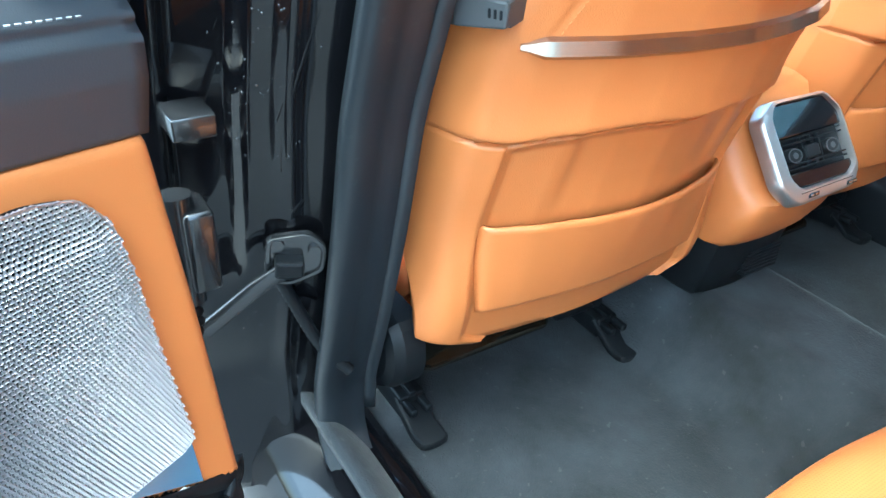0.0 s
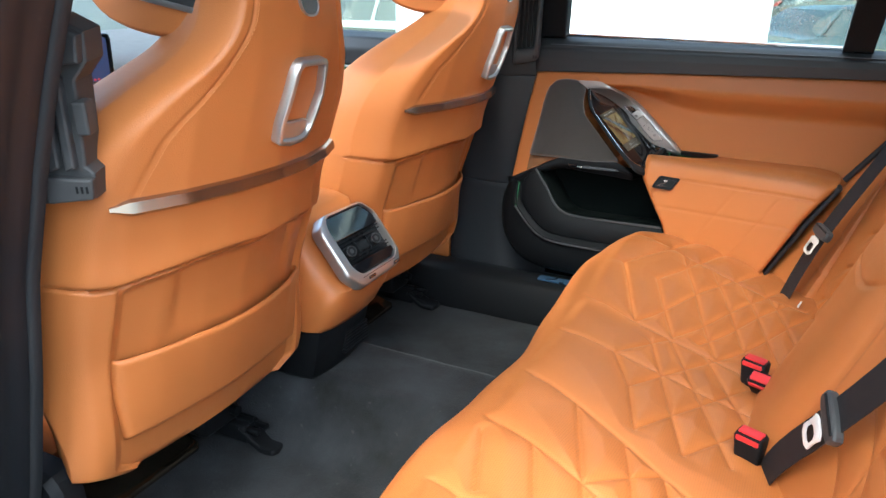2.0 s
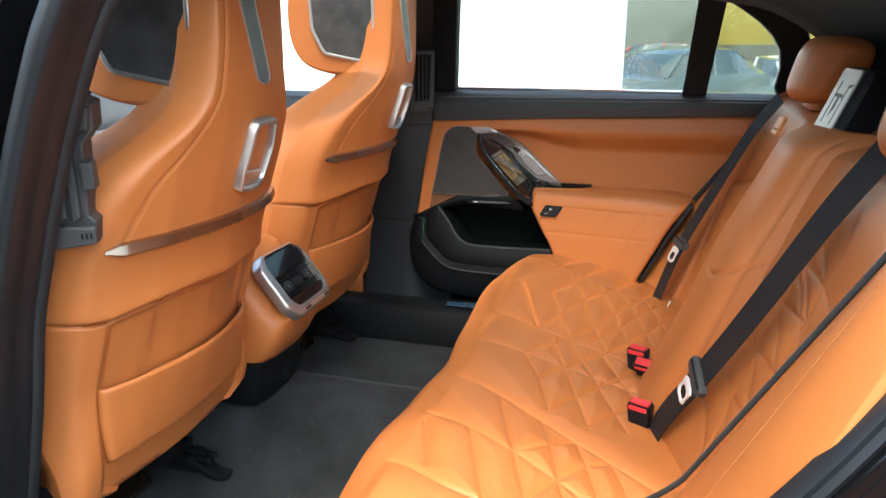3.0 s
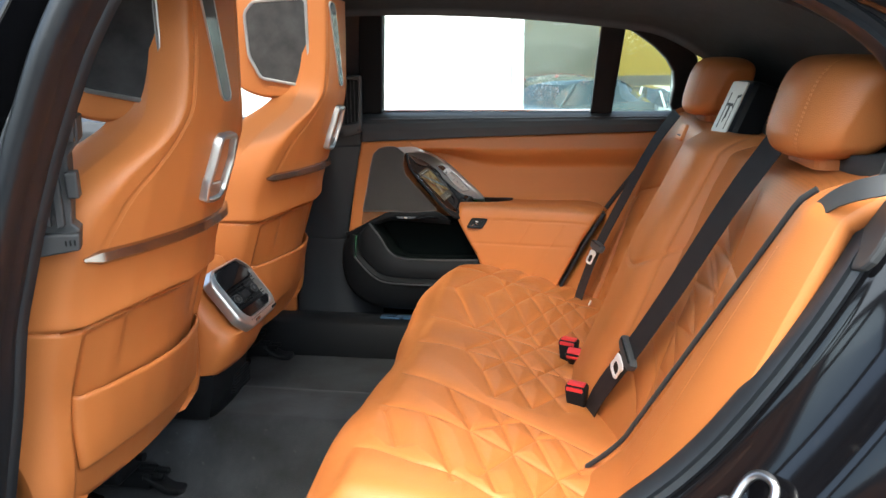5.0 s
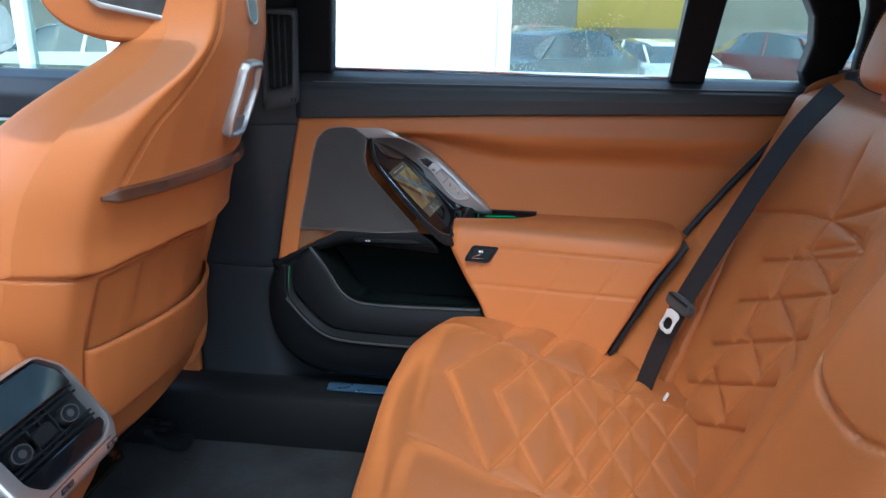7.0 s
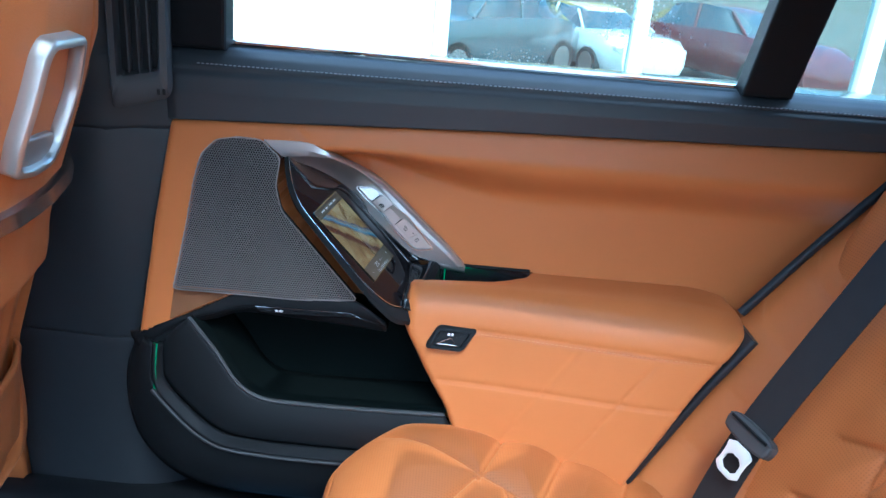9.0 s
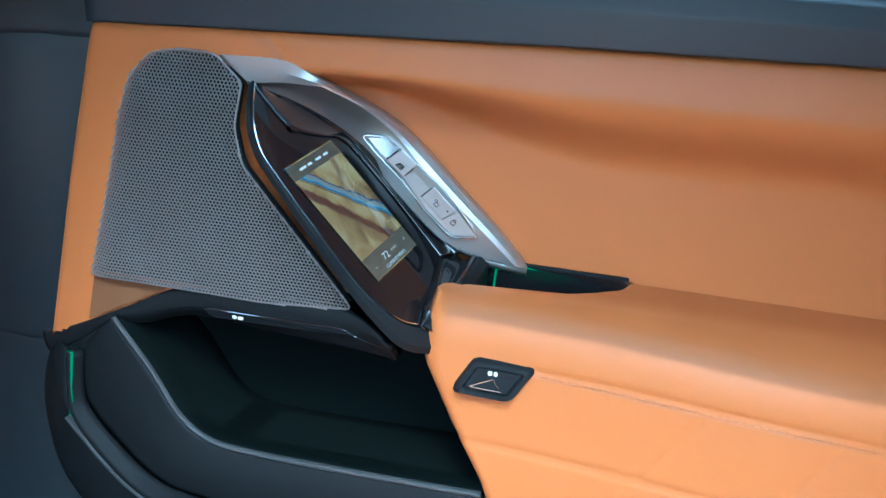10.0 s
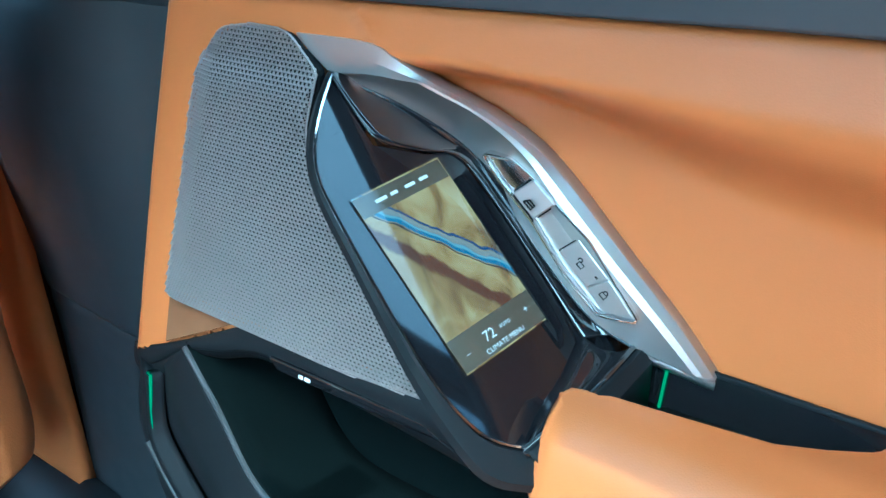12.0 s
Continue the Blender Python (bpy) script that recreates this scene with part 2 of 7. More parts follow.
M_carpet = mat("dark_carpet", (0.016, 0.0185, 0.022), 0.95, vary=1.5, vscale=11, grain=0.7, gscale=300, bump=0.002, sheen=0.08, dust=0.06)
M_liner = mat("dark_headliner", (0.012, 0.0125, 0.014), 0.9, vary=0.15, grain=0.5, gscale=600, bump=0.0005, sheen=0.1)
M_satin = mat("satin_aluminium", (0.53, 0.51, 0.50), 0.32, metal=0.88, vary=0.05, vscale=30)
M_bronze = mat("brushed_bronze_trim", (0.42, 0.35, 0.30), 0.25, metal=1.0, vary=0.08, vscale=40)
M_chrome = mat("chrome", (0.75, 0.75, 0.75), 0.10, metal=1.0, vary=0.03)
M_mesh = mat("speaker_metal", (0.42, 0.39, 0.38), 0.44, metal=0.8, vary=0.05)
M_drop = mat("water_drop", (0.012, 0.013, 0.014), 0.04, spec=0.7, coat=1.0, vary=0.05)
M_piano = mat("piano_black", (0.006, 0.006, 0.007), 0.05, spec=0.6, coat=1.0, vary=0.1)
# Gold reflection of the seat leather is put into this metal's tint.
M_gold_tint_plate = mat("gold_reflection_plate", (0.16, 0.13, 0.09), 0.10, metal=0.9, vary=0.1)
M_display = mat("display_glass", (0.004, 0.004, 0.005), 0.05, spec=0.40, coat=0.2, vary=0.1)
# Grain and streaky grey reflections both go into this tone variation.
M_smoke = mat("grain_reflection_black", (0.045, 0.045, 0.046), 0.22, coat=0.6, vary=0.8, vscale=26)
M_belt = mat("black_webbing", (0.008, 0.008, 0.0095), 0.7, vary=0.1, grain=0.6, gscale=900, bump=0.0006)
M_slot = mat("smoked_slot_glass", (0.12, 0.14, 0.14), 0.12, coat=0.8, vary=0.2, vscale=20)
M_tongue = mat("pale_steel", (0.80, 0.80, 0.79), 0.35, metal=0.25, vary=0.05)
# Darker than the door plastic: the deep pocket's shade is in this colour.
M_pocket_shade = mat("pocket_shade_black", (0.0030, 0.0050, 0.0050), 0.95, spec=0.06, vary=0.3, grain=0.4, gscale=500, bump=0.0005)
M_red = mat("red_button", (0.65, 0.03, 0.035), 0.35, vary=0.05)
M_white_mark = mat("white_print", (0.75, 0.75, 0.75), 0.5, vary=0.03)
M_thread = mat("pale_thread", (0.30, 0.31, 0.32), 0.7, vary=0.1)
M_thread_tan = mat("tan_thread", (0.50, 0.20, 0.065), 0.7, vary=0.1)
M_steel = mat("zinc_steel", (0.45, 0.45, 0.46), 0.3, metal=1.0, vary=0.1, vscale=30)
# The sky mirrored in the near inlay is painted as a blue base.
M_sky_inlay = mat("sky_reflection_inlay", (0.22, 0.42, 0.62), 0.16, metal=0.6, coat=0.5, vary=0.1)
M_darksteel = mat("black_coated_steel", (0.016, 0.016, 0.017), 0.24, coat=0.5, vary=0.3, vscale=30, dust=0.02)
# Scuff plate metal: its blue reflection is part of the base colour.
M_sill_tint = mat("blue_reflection_sill_metal", (0.10, 0.20, 0.36), 0.28, metal=0.8, vary=0.1)
M_liquid_grey = mat("grey_guide_plastic", (0.42, 0.43, 0.41), 0.35, vary=0.05, vscale=12)


def glass_mat(name, tint=(1, 1, 1), drops=0.0):
    """Thin window glass: clear with a reflection, with rain drops as bump."""
    m = bpy.data.materials.new(name)
    m.use_nodes = True
    n, link = m.node_tree.nodes, m.node_tree.links.new
    n.remove(n["Principled BSDF"])
    tr, gl, mx, fr = (n.new(k) for k in ("ShaderNodeBsdfTransparent", "ShaderNodeBsdfGlossy", "ShaderNodeMixShader", "ShaderNodeLayerWeight"))
    tr.inputs[0].default_value = (*tint, 1)
    gl.inputs["Roughness"].default_value = 0.01
    fr.inputs[0].default_value = 0.5
    pw, sc = n.new("ShaderNodeMath"), n.new("ShaderNodeMath")
    pw.operation, sc.operation = "POWER", "MULTIPLY_ADD"
    pw.inputs[1].default_value = 4.0
    sc.inputs[1].default_value, sc.inputs[2].default_value = 0.55, 0.03
    link(fr.outputs["Facing"], pw.inputs[0])
    link(pw.outputs[0], sc.inputs[0])
    link(sc.outputs[0], mx.inputs[0])
    link(tr.outputs[0], mx.inputs[1])
    link(gl.outputs[0], mx.inputs[2])
    out = mx.outputs[0]
    if drops:
        tc, vor, mr = n.new("ShaderNodeTexCoord"), n.new("ShaderNodeTexVoronoi"), n.new("ShaderNodeMapRange")
        vor.inputs["Scale"].default_value = 170
        link(tc.outputs["Object"], vor.inputs["Vector"])
        mr.inputs["From Min"].default_value, mr.inputs["From Max"].default_value = 0.28, 0.20
        link(vor.outputs["Distance"], mr.inputs["Value"])
        ns, m2, mu = n.new("ShaderNodeTexNoise"), n.new("ShaderNodeMapRange"), n.new("ShaderNodeMath")
        ns.inputs["Scale"].default_value = 7
        link(tc.outputs["Object"], ns.inputs["Vector"])
        m2.inputs["From Min"].default_value, m2.inputs["From Max"].default_value = 0.45, 0.65
        link(ns.outputs["Fac"], m2.inputs["Value"])
        mu.operation = "MULTIPLY"
        link(mr.outputs[0], mu.inputs[0])
        link(m2.outputs[0], mu.inputs[1])
        mu2 = n.new("ShaderNodeMath")
        mu2.operation = "MULTIPLY"
        mu2.inputs[1].default_value = drops
        link(mu.outputs[0], mu2.inputs[0])
        df, m3 = n.new("ShaderNodeBsdfDiffuse"), n.new("ShaderNodeMixShader")
        df.inputs[0].default_value = (0.75, 0.78, 0.8, 1)
        link(mu2.outputs[0], m3.inputs[0])
        link(out, m3.inputs[1])
        link(df.outputs[0], m3.inputs[2])
        out = m3.outputs[0]
    link(out, n["Material Output"].inputs[0])
    return m


M_glass = glass_mat("rainy_window_glass", (0.93, 0.96, 0.95), 0.5)
M_roofglass = glass_mat("tinted_roof_glass", (0.34, 0.36, 0.37))
M_shopglass = glass_mat("showroom_glass", (0.72, 0.78, 0.74))


def glow(name, color, strength):
    m = bpy.data.materials.new(name)
    m.use_nodes = True
    b = m.node_tree.nodes["Principled BSDF"]
    b.inputs["Base Color"].default_value = (0.02, 0.02, 0.02, 1)
    b.inputs["Emission Color"].default_value = (*color, 1)
    b.inputs["Emission Strength"].default_value = strength
    return m


M_green = glow("green_ambient_light", (0.02, 0.55, 0.16), 0.05)
M_green_bright = glow("green_tray_light", (0.02, 0.55, 0.16), 2.0)
M_blue_screen = glow("blue_instrument_screen", (0.02, 0.06, 0.2), 0.10)

# ---- the car's shell ----
YC = -0.014  # the car's middle plane


def floor_z(x, y):
    d = abs(y - YC)
    z = 0.298 + 0.135 * (1 - smooth01((d - 0.07) / 0.13))
    z += 0.10 * smooth01((d - 0.64) / 0.10)
    return z + 0.02 * smooth01((x - 0.12) / 0.1)


def car_floor():
    def f(u, v):
        x, y = -1.35 + 1.75 * u, -0.76 + 1.5 * v
        z = floor_z(x, y) + 0.0016 * noise.noise((x * 9, y * 9, 0))
        return (x, y, z)
    ob = sheet("floor", f, 150, 150, M_carpet, None, thick=0.02)
    return tagged(ob, "dark grey velour carpet with lint over the transmission tunnel", "carpet", kind="structure")


car_floor()

GY = [(-60, 0.0), (5.0, 0.0), (9.5, -0.61), (60, -0.61)]
ground = mesh_ob("ground", [(x, y, z) for y, z in GY for x in (-60, 60)], grid_faces(2, 4), mat("wet_asphalt", (0.10, 0.10, 0.10), 0.5, vary=0.3, vscale=0.7, grain=0.6, gscale=120, bump=0.004))
tagged(ground, "grey asphalt of the dealer's yard", "ground", kind="structure")


def roof():
    """Dark headliner and black roof around a long glass panel."""
    X0, X1, SG = -0.52, 0.74, 0.52

    def z_at(x, s, base):
        return base - 0.10 * x ** 2 - 0.18 * smooth01((x - 0.75) / 0.5) - 0.085 * abs(s) ** 3

    def shell(name, base, half, x_a, x_b, material, thick):
        xs = np.concatenate([np.linspace(x_a, X0, 8), np.linspace(X0, X1, 24)[1:], np.linspace(X1, x_b, 14)[1:]])
        ss = np.concatenate([np.linspace(-1, -SG, 7), np.linspace(-SG, SG, 20)[1:], np.linspace(SG, 1, 7)[1:]])
        verts = [(x, YC + half * s, z_at(x, s, base)) for x in xs for s in ss]
        n = len(ss)
        faces = []
        for a in range(len(xs) - 1):
            for b in range(n - 1):
                if X0 - 1e-6 < 0.5 * (xs[a] + xs[a + 1]) < X1 and abs(0.5 * (ss[b] + ss[b + 1])) < SG:
                    continue
                faces.append((a * n + b, a * n + b + 1, (a + 1) * n + b + 1, (a + 1) * n + b))
        return mesh_ob(name, verts, faces, material, None, "", 50, thick)
    tagged(shell("ceiling", 1.445, 0.60, -0.75, 1.20, M_liner, 0.03), "dark anthracite fabric headliner", "headliner", kind="structure")
    tagged(shell("roof", 1.50, 0.66, -0.80, 1.25, M_paint, 0.01), "glossy black painted steel roof panel", "roof", kind="structure")
    ob = sheet("window_roof", lambda u, v: (X0 - 0.02 + (X1 - X0 + 0.04) * u, YC + 0.66 * (SG + 0.02) * (2 * v - 1), z_at(X0 + (X1 - X0) * u, (SG + 0.02) * (2 * v - 1), 1.492)), 20, 16, M_roofglass, None, thick=0.004)
    ob.visible_shadow = False
    tagged(ob, "tinted glass roof panel over the seats", "glass roof", kind="structure")


roof()


def rear_end():
    """Parcel shelf and the dark closing wall behind the seats."""
    ob = sheet("parcel_shelf", lambda u, v: (0.90 + 0.45 * u, YC - 0.70 + 1.40 * v, 1.085 + 0.02 * u), 20, 20, M_liner, None, thick=0.03)
    tagged(ob, "dark fabric parcel shelf behind the rear seats", "parcel shelf", kind="structure")
    ob = sheet("wall_rear", lambda u, v: (1.30 - 0.14 * v, YC - 0.72 + 1.44 * u, 0.3 + 1.05 * v), 12, 12, M_liner, None, thick=0.03)
    tagged(ob, "dark rear blind and trunk wall", "wall", kind="structure")
    for s, nm in ((1, "wall_far"), (-1, "wall_near")):
        xs = 0.93 if s > 0 else 0.95
        def f(u, v, s=s, xs=xs):
            z = 0.3 + 1.08 * v
            lean = 0.16 * smooth01((z - 1.06) / 0.4)
            lo = xs - 0.10 * smooth01((z - 1.15) / 0.25)
            return (lo + (1.35 - lo) * u, YC + s * (0.72 - lean), z)
        ob = sheet(nm, f, 12, 24, M_liner, None, thick=0.03)
        tagged(ob, "dark fabric rear pillar trim", "pillar trim", kind="structure")


rear_end()


def pillars():
    """Far middle pillar with its seat belt parts, seen between seat and door."""
    p = thing("pillar_far", "dark plastic middle pillar trim with belt outlet beside the far door", "pillar", (-0.16, 0.66, 0.3), kind="structure")
    off = arr((-0.16, 0.66, 0.3))

    def f(u, v):
        z = 0.36 + 1.04 * v
        k = float(smooth01((z - 0.98) / 0.07))
        right = (0.02 + 0.12 * (z - 0.7)) * (1 - k) + (-0.055 + 0.08 * (z - 1.05)) * k
        x = -0.30 + (right + 0.30) * (0.69 * u + 0.31 * u * u)
        y = 0.650 + 0.02 * (1 - u) + 0.075 * max(0.0, u - 0.7) / 0.3 + 0.03 * smooth01((0.9 - z) / 0.3) - 0.11 * smooth01((z - 1.05) / 0.4)
        y += 0.030 * float(smooth01((x + 0.145) / 0.05))
        y += 0.004 * math.exp(-((z - 0.957) / 0.004) ** 2) + 0.004 * math.exp(-((z - 0.668) / 0.004) ** 2)
        return arr((x, y, z)) - off
    sheet("pillar_trim", f, 16, 260, M_pillar, p, thick=0.03)
    b = thing("pillar_near", "glossy black middle pillar trim and rubber door seal", "pillar", (-0.2, -0.74, 0.3), kind="structure")
    off = arr((-0.2, -0.74, 0.3))
    # seal path, from above the head to the sill and back to the rear wheel arch
    xs = curve_at([0.36, 0.45, 0.58, 0.74, 0.87, 0.92, 1.0, 1.11, 1.23, 1.40], [-0.302, -0.303, -0.262, -0.220, -0.193, -0.174, -0.146, -0.100, -0.040, 0.045])
    seal = [(float(xs(z)), -0.70 + 0.06 * float(smooth01((z - 1.2) / 0.25)), z) for z in np.linspace(1.42, 0.42, 40)]
    seal += [(-0.300, -0.70, 0.375), (-0.280, -0.70, 0.335), (-0.235, -0.70, 0.308), (-0.17, -0.70, 0.30), (-0.10, -0.70, 0.30)]
    seal = chaikin(seal, 1, False)
    prof = [(0.70 * a, 0.88 * b) for a, b in ((-0.022, -0.004), (-0.024, 0.012), (-0.018, 0.020), (-0.021, 0.030), (-0.020, 0.056), (-0.010, 0.068), (0.008, 0.068), (0.020, 0.058), (0.021, 0.032), (0.017, 0.022), (0.023, 0.012), (0.022, -0.004))]
    sweep("door_seal", [q - off for q in arr(seal)], prof, M_rubber, b, "black rubber door seal", up=(0, -1, 0), angle=60)
    # inner trim strip beside the seat
    def g(u, v):
        z = 0.40 + 1.0 * v
        x = float(xs(z)) + 0.012 - 0.20 * u
        return arr((x, -0.700 + 0.05 * u ** 0.6 + 0.06 * float(smooth01((z - 1.2) / 0.25)), z)) - off
    sheet("pillar_trim", g, 10, 40, M_pillar, b, thick=0.02)
    # painted flange outside the seal
    def h(u, v):
        z = 0.22 + 1.25 * v
        u = u * (1 - 0.70 * float(smooth01((z - 1.05) / 0.07)))
        x0 = float(xs(max(z, 0.36))) - 0.028
        rib = 0.004 * math.exp(-((u - 0.30 - 0.10 * (z - 0.7)) / 0.05) ** 2) - 0.010 * float(smooth01((u - 0.5) / 0.08) * (1 - smooth01((u - 0.8) / 0.08))) * float(smooth01((z - 0.62) / 0.05) * (1 - smooth01((z - 1.02) / 0.1)))
        lean = 0.08 * float(smooth01((z - 1.1) / 0.35))
        return arr((x0 - 0.015 - 0.07 * u + rib, -0.722 - 0.20 * u + lean, z)) - off
    sheet("painted_flange", h, 50, 90, M_paint, b, "glossy black painted steel flange", thick=0.012)
    def on_flange(u, z, lift=0.0):
        return h(u, (z - 0.22) / 1.25) + arr((0.94, -0.33, 0)) * lift
    # pressed ridges and rain drops on the flange
    ridges = ([(0.31, 1.05), (0.32, 1.02), (0.37, 0.97), (0.43, 0.94), (0.44, 0.88), (0.48, 0.865), (0.50, 0.81), (0.45, 0.79), (0.39, 0.815), (0.30, 0.895), (0.25, 0.945), (0.16, 1.015), (0.12, 1.05)],
              [(0.56, 1.05), (0.60, 0.97), (0.66, 0.93), (0.68, 0.87)], [(0.10, 0.745), (0.22, 0.755), (0.30, 0.735), (0.36, 0.725)])
    for row in ridges:
        line = [on_flange(u, z, -0.0012) for u, z in resample(chaikin(row, 2, False), 60)]
        sweep("pressed_ridge", line, [(-0.008, -0.0015), (-0.003, 0.0008), (0.003, 0.0008), (0.008, -0.0015)], M_paint, b, "pressed ridge in the black paint", up=(0.94, -0.33, 0))
    rng = random.Random(11)
    verts, faces = [], []
    for i in range(190):
        u, z = (rng.gauss(0.44, 0.10), rng.uniform(0.80, 1.06)) if i < 120 else (rng.uniform(0.15, 0.6), rng.uniform(0.42, 0.62))
        r = rng.uniform(0.0006, 0.0015)
        c = on_flange(u, z, -0.0002)
        n0 = len(verts)
        for rad, up_ in ((1.0, 0.0), (0.7, 0.45)):
            verts += [c + arr((0.33, 0.94, 0)) * (r * rad * math.cos(t)) + arr((0, 0, 1)) * (1.25 * r * rad * math.sin(t)) + arr((0.94, -0.33, 0)) * (r * up_) for t in np.arange(6) * math.pi / 3]
        verts.append(c + arr((0.94, -0.33, 0)) * (0.6 * r))
        for k_ in range(6):
            m_ = (k_ + 1) % 6
            faces += [(n0 + k_, n0 + m_, n0 + 6 + m_, n0 + 6 + k_), (n0 + 6 + k_, n0 + 6 + m_, n0 + 12)]
    mesh_ob("rain_drops", verts, faces, M_drop, b, "small rain drops on the paint", 80)

    # outer trim upright on the outside
    def k(u, v):
        z = 0.95 + 0.16 * v
        lean = 0.10 * float(smooth01((z - 1.0) / 0.45))
        return arr((float(xs(z)) - 0.10 - 0.16 * u, -0.925 + lean - 0.006 * u, z)) - off
    sheet("outer_trim", k, 6, 30, M_piano, b, "gloss black outer pillar trim", thick=0.01)


pillars()


def pillar_vent():
    """The louvred air vent on the near middle pillar."""
    v = thing("pillar_vent", "dark grey louvred air vent on the middle pillar", "air vent", (-0.112, -0.655, 1.05))
    to = frame_axes((0, 0, 0), (0.86, 0.42, 0.0), (0.30, 0.05, 1.0))
    hl = [(-0.052, -0.098), (0.010, -0.090), (0.014, -0.060), (0.006, -0.052), (0.012, 0.040), (0.028, 0.060), (0.030, 0.090), (0.004, 0.104), (-0.052, 0.092)]
    slab("housing", hl, lambda a, b, c: to(a, b, c - 0.040), 0.040, M_plastic_grey, v, bevel=0.003)
    slab("upper_block", [(-0.046, 0.052), (0.024, 0.060), (0.028, 0.088), (0.004, 0.102), (-0.046, 0.090)], lambda p, q, c: to(p, q, c - 0.002), 0.014, M_plastic_grey, v, bevel=0.004)
    for k in range(3):
        a = -0.046 + 0.0165 * k
        slab("slat", [(a, -0.056), (a + 0.011, -0.052), (a + 0.013, 0.044), (a + 0.003, 0.048)], lambda p, q, c: to(p, q, c - 0.001), 0.011, M_plastic_grey, v, bevel=0.003)
    slab("thumb_wheel", rrect(0.016, 0.036, 0.003), lambda p, q, c: to(p + 0.013, q + 0.002, c - 0.012), 0.020, M_plastic_grey, v, bevel=0.003)
    slab("lower_knob", round_poly([(-0.040, -0.094), (0.012, -0.088), (0.014, -0.064), (-0.040, -0.062)], 0.004), lambda p, q, c: to(p, q, c - 0.002), 0.012, M_plastic_grey, v, bevel=0.003)
    for k in range(3):
        slab("mark", rrect(0.0025, 0.008, 0.0008), lambda p, q, c: to(p - 0.004 + 0.0055 * k, q - 0.076, 0.0095 + c), 0.0012, M_plastic, v, bevel=0.0003)


pillar_vent()


def far_pillar_vent():
    """The matching vent on the far pillar: dark vertical louvres over a chin."""
    v = thing("pillar_vent", "dark grey louvred air vent on the far middle pillar", "air vent", (-0.08, 0.63, 1.07))
    to = frame_axes((0, 0, 0), (0.93, 0.22, 0.0), (0.10, -0.06, 1.0))
    ro, ri = resample(round_poly([(-0.034, -0.082), (0.030, -0.066), (0.034, 0.100), (-0.030, 0.100)], 0.006), 60, True), resample(round_poly([(-0.024, -0.044), (0.018, -0.036), (0.024, 0.088), (-0.020, 0.090)], 0.004), 60, True)
    frame_ring("housing", ro, ri, lambda a, b, c: to(a, b, c - 0.006), 0.026, M_plastic_grey, v, bevel=0.005)
    slab("recess", ro, lambda a, b, c: to(a, b, c - 0.012), 0.006, M_plastic, v, bevel=0.002)
    for k in range(3):
        a = -0.014 + 0.011 * k
        slab("vane", [(a, -0.040), (a + 0.002, -0.040), (a + 0.004, 0.088), (a + 0.002, 0.088)], lambda p, q, c: to(p, q, c - 0.006), 0.018, M_plastic_grey, v, bevel=0.0008)
    for k in range(2):
        slab("mark", rrect(0.0035, 0.007, 0.001), lambda p, q, c: to(p + 0.018 + 0.006 * k, q - 0.058, 0.0195 + c), 0.0015, M_plastic, v, bevel=0.0003)


far_pillar_vent()


def sill(s):
    y0 = YC + s * 0.60
    nm = "sill_far" if s > 0 else "sill_near"
    p = thing(nm, "black door sill with a metal scuff plate" if s > 0 else "glossy black painted door sill", "door sill", (0.1, y0, 0.3), kind="structure")
    off = arr((0.1, y0, 0.3))
    prof = [(0.0, 0.30), (0.0, 0.405), (0.012, 0.42), (0.07, 0.425), (0.10, 0.41), (0.125, 0.40), (0.145, 0.33), (0.15, 0.15), (0.12, 0.12), (0.02, 0.2)]
    if s < 0:
        prof = [(0.03, 0.30), (0.05, 0.335), (0.09, 0.345), (0.14, 0.335), (0.19, 0.31), (0.22, 0.27), (0.23, 0.15), (0.14, 0.12), (0.05, 0.15), (0.03, 0.25)]
    rings = [[arr((x, y0 + s * a, b)) - off for a, b in prof] for x in np.linspace(-0.45, 0.62, 12)]
    loft("sill_body", rings, M_plastic if s > 0 else M_paint, p)
    if s > 0:
        slab("scuff_plate", rrect(0.42, 0.030, 0.006), lambda a, b, c: arr((a + 0.20, y0 + 0.037 + b, 0.425 + c)) - off, 0.004, M_sill_tint, p, "brushed metal scuff plate with a blue reflection in its colour", bevel=0.001)


sill(1)
sill(-1)


